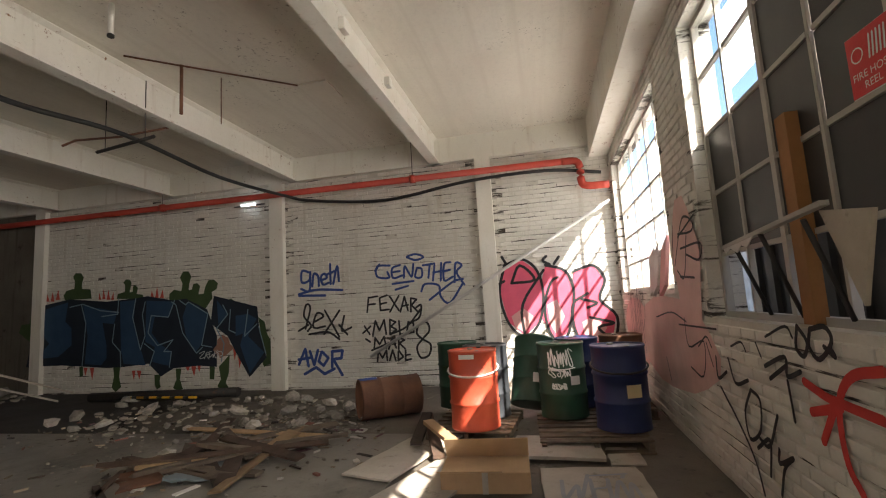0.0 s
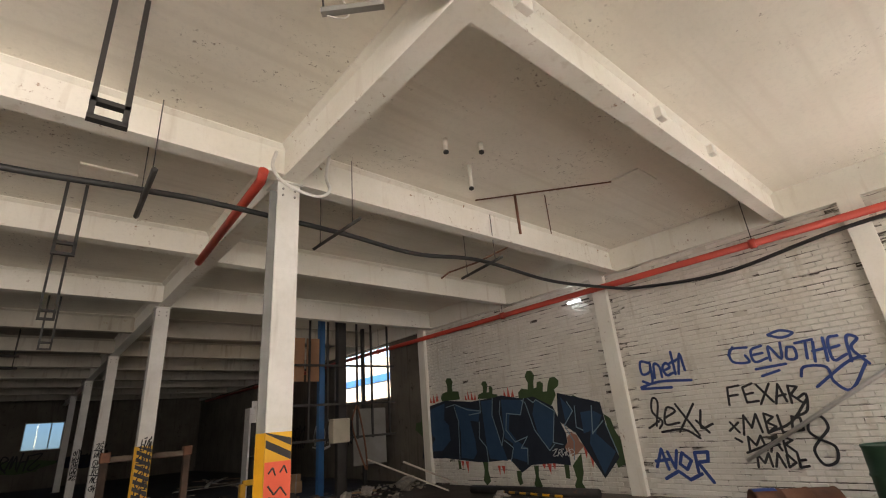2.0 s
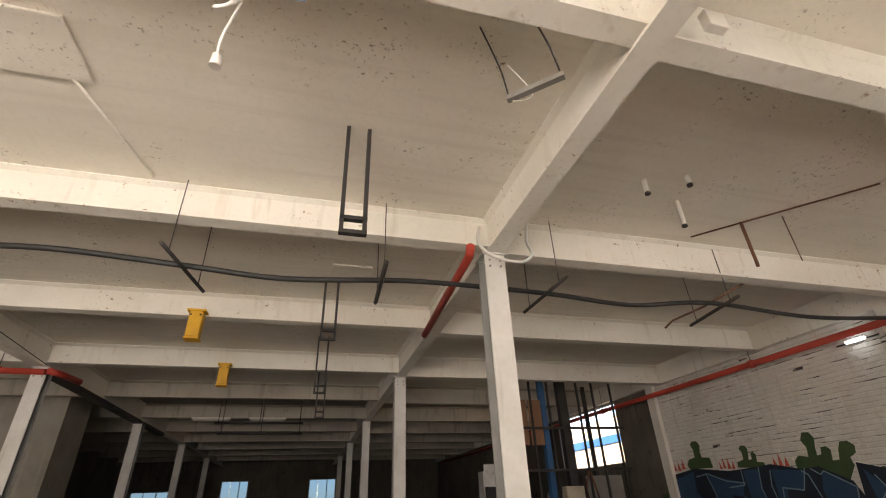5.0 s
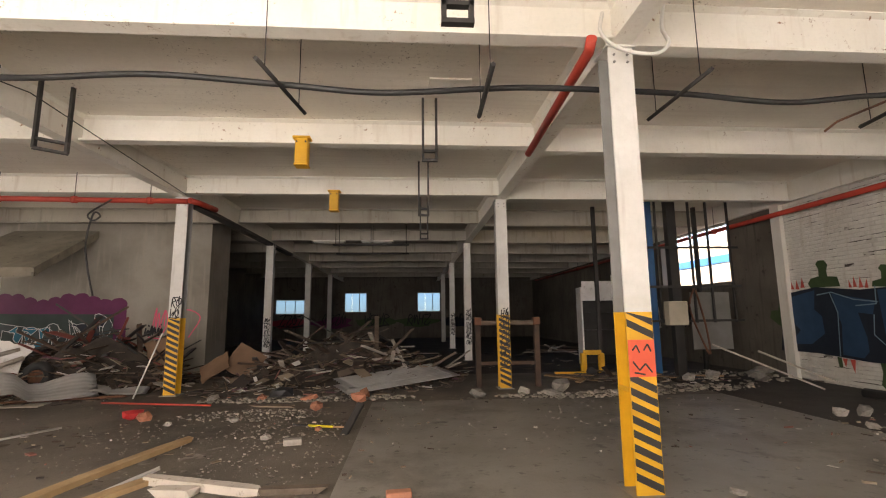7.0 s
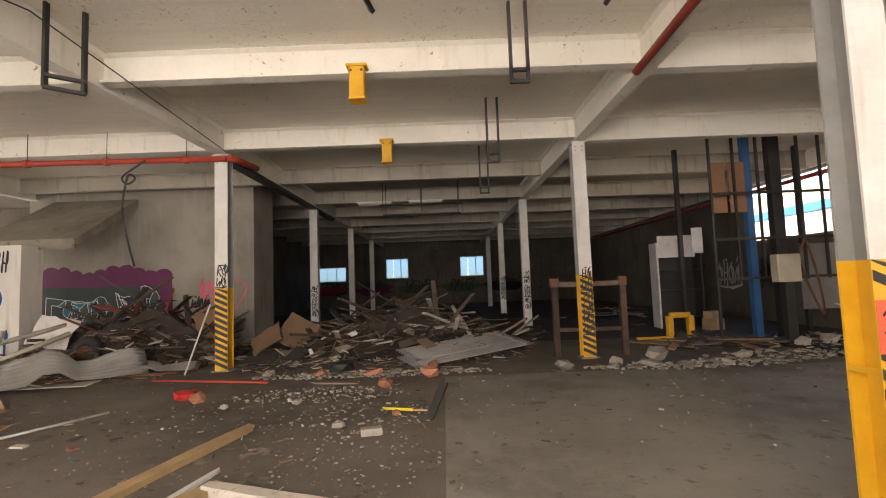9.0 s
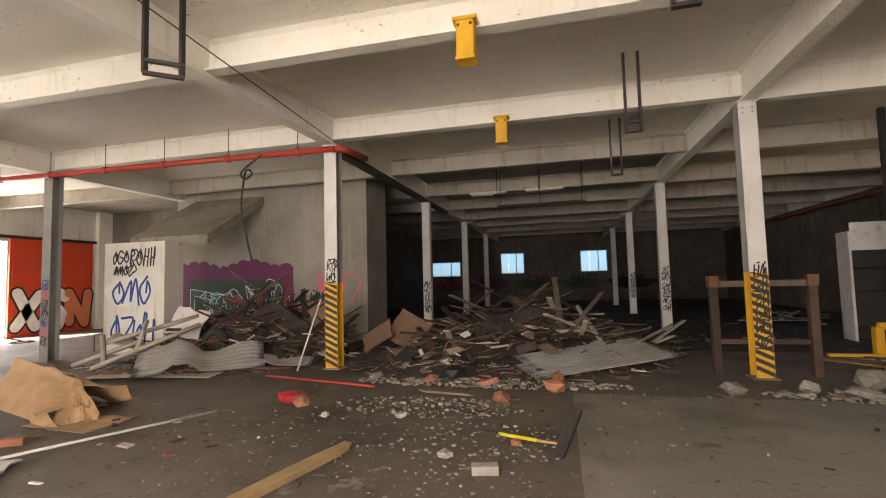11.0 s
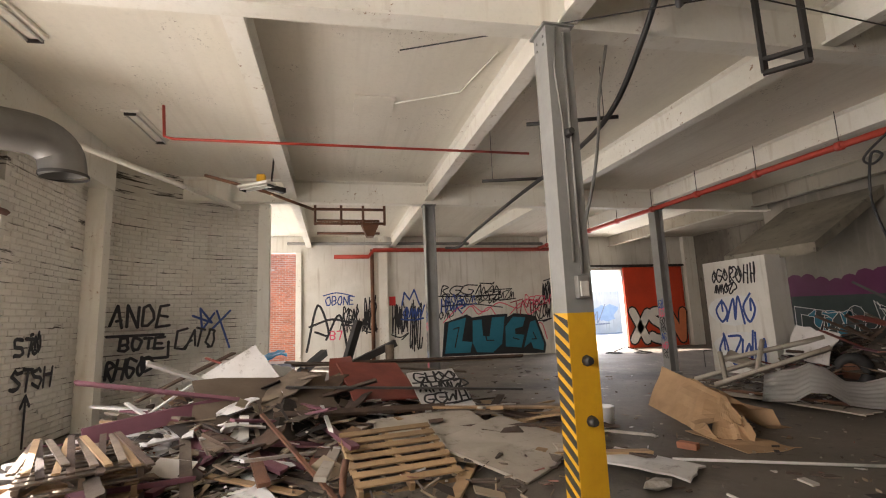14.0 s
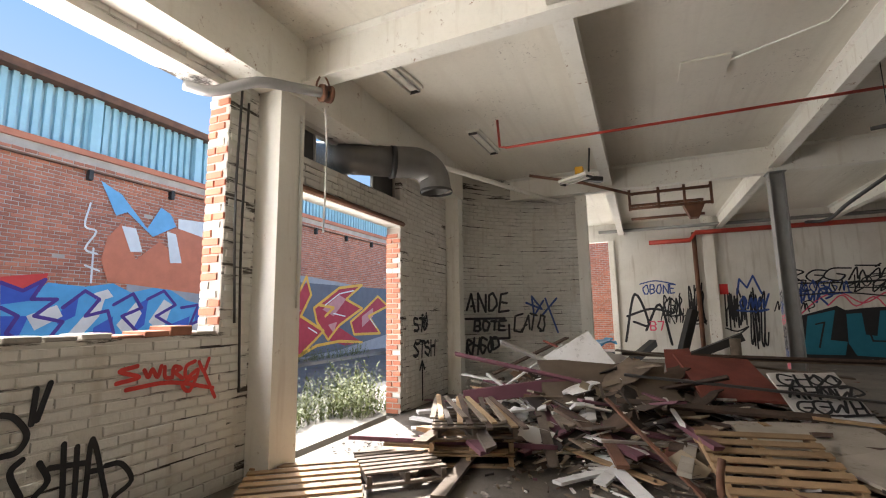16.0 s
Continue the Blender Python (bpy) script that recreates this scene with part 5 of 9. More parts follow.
def steel_window(name, x0, x1, z0, z1, cols, rows, dark, label, y=YS - 0.14):
    """A steel casement across x; dark(c, r) says which panes are blacked out; None leaves a pane out."""
    t = thing(name, label, "window", "", kind="structure")
    dx, dz = (x1 - x0) / cols, (z1 - z0) / rows
    for a, b in ((x0, x0 + 0.05), (x1 - 0.05, x1)):
        part("frame_side", mbox(a, y - 0.03, z0, b, y + 0.03, z1), M_WINFRAME, t)
    for a, b in ((z0, z0 + 0.05), (z1 - 0.05, z1)):
        part("frame_rail", mbox(x0 + 0.05, y - 0.03, a, x1 - 0.05, y + 0.03, b), M_WINFRAME, t)
    for c in range(1, cols):
        w = 0.028 if c % 2 == 0 else 0.014
        part("mullion", mbox(x0 + c * dx - w, y - 0.022, z0 + 0.05, x0 + c * dx + w, y + 0.022, z1 - 0.05), M_WINFRAME, t)
    for r in range(1, rows):
        for c in range(cols):
            part("glazing_bar", mbox(x0 + c * dx + 0.03, y - 0.018, z0 + r * dz - 0.016, x0 + (c + 1) * dx - 0.03, y + 0.018, z0 + r * dz + 0.016), M_WINFRAME, t)
    for c in range(cols):
        for r in range(rows):
            d = dark(c, r)
            if d is None:
                continue
            o = part("pane", mbox(x0 + c * dx + 0.02, y - 0.004, z0 + r * dz + 0.02, x0 + (c + 1) * dx - 0.02, y + 0.004, z0 + (r + 1) * dz - 0.02), M_GLASSDARK if d == 1 else M_PANEDIM if d == 2 else M_PANE, t)
            if not d:
                o.visible_shadow = False
    return t


w1 = steel_window("window_1", 0.6, 5.05, 1.33, 3.95, 8, 5, lambda c, r: None if (r == 0 and c > 3) or (r >= 4 and c in (2, 4)) else (r < 3 or (r == 3 and c < 6)), "large steel-framed window, blacked-out and broken panes")
w2 = steel_window("window_2", 6.1, 9.5, 1.6, 3.95, 6, 5, lambda c, r: None if (c * 7 + r * 3) % 4 else 0, "steel-framed factory window with most panes missing")
steel_window("window_3", -8.7, -5.7, 3.7, 4.2, 4, 1, lambda c, r: None if c == 1 else 1 if c in (0, 3) else 0, "narrow transom window above the doorway with a duct through it")
for nm, x0, x1, z0, z1 in (("window_4", -5.0, -3.3, 2.0, 3.5), ("window_5", 0.6, 2.4, 2.0, 3.5), ("window_6", -10.2, -8.0, 1.9, 3.0)):
    steel_window(nm, x0, x1, z0, z1, 3, 1, lambda c, r: 2, "small far window with pale daylight", YN + 0.1)
# tilted hopper with torn sheet, timber prop and sills
hop = thing("hopper_pane", "open bottom-hung window vent with torn grey sheeting", "window vent")
part("vent_rail", mbox(-0.58, -0.02, -0.012, 0.58, 0.02, 0.012, pose(3.5, YS + 0.17, 1.87, 0, 3.5, 0)), M_WINFRAME, hop)
bm = bmesh.new()
prism(bm, [(2.64, 1.83), (2.97, 1.88), (2.86, 1.66), (2.77, 1.47)], 0.02, Matrix.Translation((0, YS + 0.15, 0)))
part("torn_sheet", bm, M_PLY, hop, "torn grey board hanging from the vent")
for x in (3.1, 3.55, 3.95):
    part("stay", mtube([(x, YS + 0.17, 1.86), (x + 0.2, YS - 0.08, 1.38)], 0.014, 6), M_DARKSTEEL, hop)
part("shards", prism(bmesh.new(), [(4.07, 1.84), (4.03, 1.79), (3.95, 1.82), (3.85, 1.78), (3.78, 1.82), (3.7, 1.8), (3.6, 1.855)], 0.006, Matrix.Translation((0, YS + 0.18, 0))), M_WHITEBOARD, hop, "torn white edge of the sheeting")
prop = thing("timber_prop", "raw brown timber post standing against the window", "timber post")
part("post", mbox(3.6, YS - 0.13, 1.34, 3.72, YS - 0.06, 2.55), material("orange_timber", (0.36, 0.17, 0.06), 0.8), prop)
sill = thing("window_sill", "broken brick window sill with crumbled edges", "sill", kind="structure")
rg = random.Random(8)
for i in range(18):
    x = -4.85 + i * 0.24
    if rg.random() < 0.85:
        part("sill_brick", mbox(x, YS - 0.3, 1.5, x + 0.22, YS + rg.uniform(-0.02, 0.04), 1.5 + rg.uniform(0.02, 0.09), None, 0.008), M_BRICKBIT if rg.random() < 0.6 else M_RUBBLE, sill)
brd = thing("leaning_board", "pink-washed white board leaning in the window opening", "board")
for k, x in enumerate((6.25, 6.6)):
    part("panel", mbox(-0.16, -0.02, 0, 0.16, 0.02, 0.62, pose(x, YS + 0.08, 1.58, 12, 22, 0)), P_PALEPINK if k == 0 else M_WHITEBOARD, brd)
part("panel", mbox(-0.2, -0.02, 0, 0.2, 0.02, 0.55, pose(7.0, YS + 0.02, 1.58, 8, 18, 0)), M_WHITEBOARD, brd)

# sign
sg = thing("fire_hose_sign", "red square fire hose reel sign on the window frame", "sign")
SGM = pose(2.75, YS + 0.02, 2.445, 0, 0, 4) @ Matrix.Scale(0.76, 4)
part("plate", mbox(-0.16, -0.004, -0.17, 0.16, 0.0, 0.17, SGM), paint("sign_red", (0.62, 0.03, 0.03), 0.4), sg)
part("border", prism(bmesh.new(), [(-0.165, -0.175), (0.165, -0.175), (0.165, 0.175), (-0.165, 0.175)], 0.002, SGM @ Matrix.Translation((0, -0.008, 0))), P_WHITE, sg)


def words(text, size, m, mat, parent, label=""):
    cu = bpy.data.curves.new("lettering", "FONT")
    cu.body, cu.size, cu.align_x = text, size, "CENTER"
    o = new("lettering_source", cu)
    me = bpy.data.meshes.new_from_object(o.evaluated_get(bpy.context.evaluated_depsgraph_get()))
    bpy.data.objects.remove(o)
    me.transform(m)
    me.materials.clear()
    me.materials.append(mat)
    ob = new("lettering", me)
    ob.parent = parent
    return tagged(ob, label)


SGT = SGM @ Matrix.Rotation(radians(180), 4, "Z") @ Matrix.Translation((0, -0.006, 0)) @ Matrix.Rotation(radians(90), 4, "X")
words("FIRE HOSE", 0.058, SGT @ Matrix.Translation((0, -0.085, 0)), P_WHITE, sg, "white lettering")
words("REEL", 0.058, SGT @ Matrix.Translation((0, -0.145, 0)), P_WHITE, sg, "white lettering")
bm = bmesh.new()
for k in range(5):
    stroke(bm, [(0.0 + k * 0.025, 0.0), (0.015 + k * 0.025, 0.12)], 0.012, SGT, 0.0)
stroke(bm, [(-0.08 + 0.04 * math.cos(a * 0.5), 0.05 + 0.04 * math.sin(a * 0.5)) for a in range(14)], 0.008, SGT, 0.001)
part("symbol", bm, P_WHITE, sg, "white reel symbol")
ws = thing("fire_sign", "small red fire sign on the far wall", "sign")
part("plate", mbox(XW, 4.0, 2.2, XW + 0.01, 4.25, 2.55), paint("sign_red_small", (0.65, 0.03, 0.03), 0.4), ws)

# ---- pipes and cables ----
def run(name, label, cat, pts, r, mat, seg=10, clamps=0, smooth=0, bracket=M_DARKSTEEL):
    t = thing(name, label, cat)
    pp = bend(pts, smooth) if smooth else pts
    part("pipe" if "pipe" in name or "duct" in name else "line", mtube(pp, r, seg), mat, t)
    for k in range(clamps):
        a, b = Vector(pts[0]), Vector(pts[-1])
        c = a.lerp(b, (k + 0.5) / clamps)
        d = (b - a).normalized()
        part("coupling", mtube([c - d * 0.05, c + d * 0.05], r * 1.35, seg), mat, t)
        part("hanger_rod", mtube([c + Vector((0, 0, r)), (c.x, c.y, ZC)], 0.008, 5), bracket, t)
    return t


rp = run("red_fire_pipe", "red painted sprinkler main along the brick wall", "pipe", [(9.45, 34, 4.22), (9.45, -1.55, 4.1)], 0.065, M_REDPIPE, 12, 6)
part("bend", mtube(bend([(9.45, -1.5, 4.1), (9.45, -1.75, 4.08), (9.45, -1.82, 3.95), (9.45, -1.82, 3.72), (9.45, -1.9, 3.6), (9.45, -2.3, 3.58)], 4), 0.07, 12), M_REDPIPE, rp)
run("red_branch_pipe", "red sprinkler pipe crossing beneath the beams", "pipe", [(-5.0, 10.35, 4.28), (-19.6, 10.35, 4.42)], 0.06, M_REDPIPE, 12, 9)
run("red_branch_pipe", "short red pipe stub at the column head", "pipe", [(-4.95, 10.35, 4.3), (-4.85, 10.6, 4.3), (-4.75, 11.3, 4.3)], 0.065, M_REDPIPE, 12)
run("red_branch_pipe", "red sprinkler drop pipe beside the girder", "pipe", [(1.85, 3.9, 4.38), (1.88, 4.05, 4.33), (2.02, 7.1, 4.33)], 0.055, M_REDPIPE, 12)
run("red_wall_pipe", "red pipe along the far west wall", "pipe", [(XW + 0.3, 1.9, 4.1), (XW + 0.3, 3.2, 4.1), (XW + 0.3, 3.4, 4.35), (XW + 0.3, 10.8, 4.35)], 0.08, M_REDPIPE, 12)
run("grey_wall_pipe", "grey pipe along the far west wall", "pipe", [(XW + 0.25, 0.2, 4.62), (XW + 0.25, 11.2, 4.6)], 0.06, M_STEEL, 10)
rtp = run("thin_red_pipe", "thin red sprinkler branch hung below the slab", "pipe", [(-8.8, -0.55, 4.93), (-8.8, -0.52, 4.45), (-8.8, -0.4, 4.42), (-8.75, 5.2, 4.42)], 0.022, M_REDPIPE, 8)
run("brown_wall_pipe", "rusty brown downpipe on the far west wall", "pipe", [(XW + 0.12, 3.35, 0.0), (XW + 0.12, 3.35, 4.4)], 0.075, M_RUST, 10)
# long cable
cab = run("black_cable", "thick black cable sagging across the hall", "cable",
          [(9.6, -2.2, 3.86), (9.5, -1.2, 3.98), (9.5, 0.3, 3.95), (9.48, 2.0, 3.75), (9.45, 3.6, 3.9), (9.3, 4.2, 4.05), (7.6, 4.4, 4.02), (5.7, 4.4, 4.12), (4.35, 4.45, 4.02), (3.05, 4.4, 4.07), (1.5, 4.4, 4.1), (0.8, 4.4, 4.07), (-0.3, 4.4, 4.0), (-1.35, 4.4, 4.07),
           (-2.6, 4.35, 4.12), (-3.7, 4.4, 4.08), (-4.3, 4.55, 4.15), (-4.75, 4.9, 4.35), (-5.0, 5.2, 4.6), (-5.1, 5.5, 4.8)], 0.032, M_BLACK, 10, 0, 8)
run("black_cable", "black cable drooping past the grey column to the west", "cable", [(-4.9, 4.9, 4.75), (-5.3, 4.9, 4.3), (-5.9, 4.9, 3.85), (-7.0, 5.0, 3.75), (-8.6, 4.8, 3.55), (-10.4, 4.6, 3.3), (-11.4, 4.6, 3.2), (-12.2, 4.5, 3.3)], 0.03, M_BLACK, 10, 0, 8)
run("black_cable", "thin black cable hanging in a loop from the pipe", "cable", [(-6.6, 10.3, 4.3), (-7.0, 10.2, 3.95), (-6.9, 10.2, 3.8), (-6.75, 10.2, 3.9), (-6.9, 10.2, 3.95), (-7.0, 10.2, 3.3), (-6.9, 10.2, 2.7), (-6.75, 10.2, 2.15)], 0.02, M_BLACK, 8, 0, 6)
run("conduit", "grey conduit hanging beside the grey column", "cable", [(-6.1, 5.1, 4.93), (-6.15, 4.95, 4.2), (-6.0, 4.8, 3.7), (-5.85, 4.6, 3.1), (-5.76, 4.4, 2.6), (-5.7, 4.3, 2.3)], 0.018, M_STEEL, 8, 0, 6)
run("white_conduit", "white conduit looped round the column head", "cable", [(2.0, 3.95, 4.7), (1.95, 3.9, 4.45), (2.1, 3.85, 4.25), (2.45, 3.85, 4.2), (2.65, 3.9, 4.35), (2.65, 4.0, 4.6), (2.7, 4.0, 4.92)], 0.02, M_COLWHITE, 8, 0, 6)
run("steel_rod", "long thin rod slung under the girder", "rod", [(-0.2, 3.3, 4.6), (-5.1, 10.2, 4.35)], 0.008, M_DARKSTEEL, 5) if False else None
run("pull_wire", "thin dark wire strung below the beams", "wire", [(-6.2, 2.6, 4.55), (-4.6, 5.4, 4.4), (-4.8, 9.9, 4.3)], 0.008, M_DARKSTEEL, 5)
run("column_conduit", "grey conduit up the grey column", "conduit", [(-5.255, 4.02, 2.0), (-5.255, 4.02, 4.3)], 0.014, M_STEEL, 6)
run("column_conduit", "thin conduit up the grey column", "conduit", [(-5.26, 3.95, 2.1), (-5.26, 3.95, 3.4), (-5.25, 3.9, 3.9), (-5.26, 3.95, 4.35)], 0.01, M_STEEL, 6)
swb = thing("switch_box", "small grey electrical switch box on the column", "switch")
part("body", mbox(-5.275, 3.94, 1.78, -5.21, 4.06, 1.98, None, 0.008), M_STEEL, swb)
part("cover", mbox(-5.212, 3.96, 1.8, -5.2, 4.04, 1.93, None, 0.004), M_COLWHITE, swb)

# hung cable-tray arms
def arm(x, y, z, ang, n=0.6, mat=M_DARKSTEEL, rods=True):
    t = thing("cable_hanger", "dark steel cable hanger arm on thin ceiling rods", "cable hanger", "cable hangers")
    d = Vector((math.cos(radians(ang)), math.sin(radians(ang)), 0))
    a, b = Vector((x, y, z)) - d * n, Vector((x, y, z)) + d * n
    part("arm", mtube([a, b], 0.028, 4), mat, t)
    if rods:
        for q in (a.lerp(b, 0.15), a.lerp(b, 0.85)):
            part("rod", mtube([q, (q.x, q.y, ZC)], 0.006, 5), mat, t)
    return t


for x, y, z, a in ((-1.3, 4.42, 4.03, 81), (0.85, 4.42, 4.03, 88), (3.0, 4.4, 4.03, 91), (5.85, 4.55, 4.05, 80), (-6.9, 5.0, 4.2, 70), (-8.6, 4.9, 3.9, 75)):
    arm(x, y, z, a)
rb = thing("bent_rod", "rust red bent rod hanging from the slab", "rod")
part("rod", mtube([(6.45, 4.35, 4.5), (6.0, 4.8, 4.25), (5.6, 5.1, 4.1), (5.5, 5.2, 4.0)], 0.016, 6), M_RUST, rb)


def u_bracket(x, y, z0, z1, w=0.2, ang=0, mat=M_DARKSTEEL):
    t = thing("pipe_hanger", "dark steel U-shaped hanger frame under the slab", "hanger frame", "hanger frames")
    d = Vector((math.cos(radians(ang)), math.sin(radians(ang)), 0)) * w / 2
    c = Vector((x, y, 0))
    for s in (-1, 1):
        p = c + d * s
        part("upright", mbox(-0.018, -0.03, z0, 0.018, 0.03, z1, Matrix.Translation(p)), mat, t)
    for z in (z0, z0 + 0.14):
        part("crossbar", mbox(-w / 2 - 0.02, -0.03, z - 0.018, w / 2 + 0.02, 0.03, z + 0.018, Matrix.Translation(c) @ Matrix.Rotation(radians(ang), 4, "Z")), mat, t)
    return t


for x, y, z0 in ((0.38, 2.8, 3.75), (0.33, 6.4, 3.95), (0.32, 9.3, 3.75), (0.42, 12.3, 3.75)):
    u_bracket(x, y, z0, ZC)
u_bracket(-4.9, 6.2, 3.95, ZC, 0.35, 40)
for x0, x1, y, z in ((-2.6, 0.0, 15.6, 4.1), (-2.6, 0.0, 16.4, 3.9)):
    t = thing("pipe_rail", "dark pipe rail hung beneath the slab", "pipe rail")
    part("rail", mtube([(x0, y, z), (x1, y, z)], 0.035, 8), M_DARKSTEEL, t)
    for k in range(3):
        xx = x0 + 0.1 + k * (x1 - x0 - 0.2) / 2
        part("rod", mtube([(xx, y, z), (xx, y, ZC)], 0.012, 5), M_DARKSTEEL, t)


def yellow_unit(x, y):
    y += 0.1
    t = thing("yellow_hoist_box", "yellow metal bracket box on the beam", "bracket box", "yellow boxes", (x, y, 4.1))
    part("body", mbox(-0.1, -0.12, 0.0, 0.1, 0.08, 0.42, None, 0.012), M_YELLOW, t)
    part("flange", mbox(-0.14, -0.13, 0.42, 0.14, 0.1, 0.46, None, 0.006), M_YELLOW, t)
    part("base", mbox(-0.11, -0.13, -0.03, 0.11, 0.09, 0.0, None, 0.005), M_YELLOW, t)
    for sx in (-0.07, 0.07):
        part("bolt", mtube([(sx, -0.135, 0.36), (sx, -0.12, 0.36)], 0.016, 6), M_DARKSTEEL, t)


yellow_unit(-1.72, 7.05)
yellow_unit(-1.72, 10.3)
M_RUSTRUN = paint("rust_run", (0.4, 0.17, 0.07))
for k in range(11):
    x = 0.72 + k * 0.082 + 0.02 * math.sin(k * 2.3)
    sprayed([[(x, 4.9 - 0.02 * (k % 3)), (x + 0.006, 4.76), (x - 0.004, 4.62 + 0.05 * (k % 4))]], 0.006, M_RUSTRUN, plane((0, 0.962, 0), (1, 0, 0), (0, -1, 0)), bpy.data.objects["ceiling"], "orange rust run on the beam web", 0.002)
# hanging fluorescent box with flex and plug
hl = thing("hanging_light", "white fluorescent light box hung on chains with a loose flex", "light fitting")
HM = pose(-0.36, 0.93, 4.17, 0, 0, -5)
part("housing", mbox(-0.3, -0.13, 0.02, 0.3, 0.13, 0.09, HM, 0.012), M_COLWHITE, hl)
part("diffuser", mbox(-0.29, -0.12, -0.03, 0.29, 0.12, 0.018, HM, 0.01), material("bluish_diffuser", (0.42, 0.56, 0.78), 0.3, bump=0.02), hl, "bluish plastic diffuser")
for sx in (-0.24, 0.24):
    a = HM @ Vector((sx, 0, 0.09))
    for k in range(14):
        f = k / 14
        part("chain_link", mtube([a.lerp(Vector((a.x, a.y + 0.02, ZC)), f), a.lerp(Vector((a.x, a.y + 0.02, ZC)), f + 0.055)], 0.008, 4), M_DARKSTEEL, hl)
part("flex", mtube(bend([(-0.3, 0.82, 4.2), (-0.28, 0.85, 4.05), (-0.36, 0.95, 3.95), (-0.48, 0.98, 3.9), (-0.42, 0.93, 3.85), (-0.36, 0.96, 3.98), (-0.42, 1.02, 3.75), (-0.43, 1.05, 3.62)], 6), 0.008, 6), M_COLWHITE, hl)
part("plug", mtube([(-0.43, 1.05, 3.64), (-0.43, 1.06, 3.57)], [0.022, 0.03], 8), M_COLWHITE, hl)
sw = thing("swing_bar", "grey metal batten hung on two bent wires", "batten")
part("bar", mbox(-0.2, -0.022, -0.02, 0.2, 0.022, 0.02, pose(1.42, 1.25, 4.1, 0, 0, -45)), M_STEEL, sw)
for dx in (-0.13, 0.13):
    p = Vector((1.42 + dx, 1.25 - dx, 4.1))
    part("wire", mtube(bend([p, p + Vector((-0.03, 0.03, 0.35)), p + Vector((-0.12, 0.08, ZC - 4.1))], 5), 0.007, 5), M_DARKSTEEL, sw)
part("loose_wire", mtube(bend([(1.3, 1.4, 4.1), (1.36, 1.3, 4.02), (1.42, 1.3, 4.12), (1.3, 1.35, 4.4)], 5), 0.005, 5), M_COLWHITE, sw)
# pipe stubs, hatch and junction plates on the slab
for x, y, l in ((3.7, 2.9, 0.18), (4.15, 2.72, 0.12), (4.4, 3.2, 0.35)):
    t = thing("pipe_stub", "short capped pipe stub through the slab", "pipe stub", "pipe stubs")
    part("stub", mtube([(x, y, ZC - l), (x, y, ZC)], 0.03, 8), M_BEAM, t)
    part("cap", mtube([(x, y, ZC - l - 0.03), (x, y, ZC - l)], 0.034, 8), M_DARKSTEEL, t)
for x, y, sx, sy in ((6.9, 2.1, 0.3, 0.25), (-8.3, 2.5, 0.28, 0.3), (-2.2, 2.4, 0.35, 0.32), (0.6, 6.0, 0.3, 0.25)):
    t = thing("ceiling_hatch", "square painted cover plate on the slab", "hatch")
    part("plate", mbox(x - sx, y - sy, ZC - 0.03, x + sx, y + sy, ZC, None, 0.006), M_CEIL, t)
run("ceiling_conduit", "thin rusty conduit along the slab", "conduit", [(6.6, 2.3, 4.9), (5.2, 3.9, 4.9)], 0.012, M_RUST, 6)
run("ceiling_conduit", "thin conduit along the slab", "conduit", [(-2.0, 2.7, 4.91), (-1.7, 4.0, 4.91)], 0.014, M_BEAM, 6)
run("ceiling_conduit", "thin conduit along the slab", "conduit", [(-8.2, 2.8, 4.91), (-7.7, 3.7, 4.91), (-6.6, 3.9, 4.91)], 0.012, M_BEAM, 6)
for x, y in ((5.65, 3.45), (6.1, 3.2)):
    t = thing("hanging_rod", "rusty pipe hanging from the slab", "rod")
    part("rod", mtube([(x, y, 4.25), (x, y, ZC)], 0.022 if x < 6 else 0.007, 6), M_RUST, t)
for x, y, s in ((4.9, 0.93, 0.14), (2.6, 0.9, 0.16), (6.2, 0.9, 0.12)):
    t = thing("beam_bracket", "small painted box bracket on the beam", "bracket")
    part("box", mbox(x - s / 2, y - 0.16, 4.44, x + s / 2, y - 0.09, 4.44 + s, None, 0.006), M_BEAM, t)
wl = thing("wall_light", "small lit batten light on the brick wall", "light fitting")
part("bracket", mtube([(9.62, 5.6, 4.0), (9.62, 4.85, 4.0)], 0.016, 6), M_DARKSTEEL, wl)
lm = bpy.data.materials.new("lit_tube")
lm.use_nodes = True
lm.node_tree.nodes["Principled BSDF"].inputs["Emission Color"].default_value = (0.75, 0.88, 1, 1)
lm.node_tree.nodes["Principled BSDF"].inputs["Emission Strength"].default_value = 1.5
part("tube", mbox(9.55, 5.05, 3.98, 9.6, 5.4, 4.03, None, 0.01), lm, wl, "glowing bluish tube")
# ---- west fittings ----
def fluoro(x, y, z, ang, L=1.2):
    t = thing("fluorescent_fitting", "old white twin fluorescent batten, unlit", "light fitting", "unlit battens")
    m = pose(x, y, z, 0, 0, ang)
    part("tray", mbox(-0.13, -L / 2, 0, 0.13, L / 2, 0.06, m, 0.012), M_BEAM, t)
    for s in (-0.075, 0.075):
        part("tube", mtube([m @ Vector((s, -L / 2 + 0.03, -0.02)), m @ Vector((s, L / 2 - 0.03, -0.02))], 0.016, 8), M_COLWHITE, t)
    for yy in (-L / 2 + 0.02, L / 2 - 0.02):
        part("lampholder", mbox(-0.08, yy - 0.012, -0.04, 0.08, yy + 0.012, 0.0, m), M_DARKSTEEL, t)


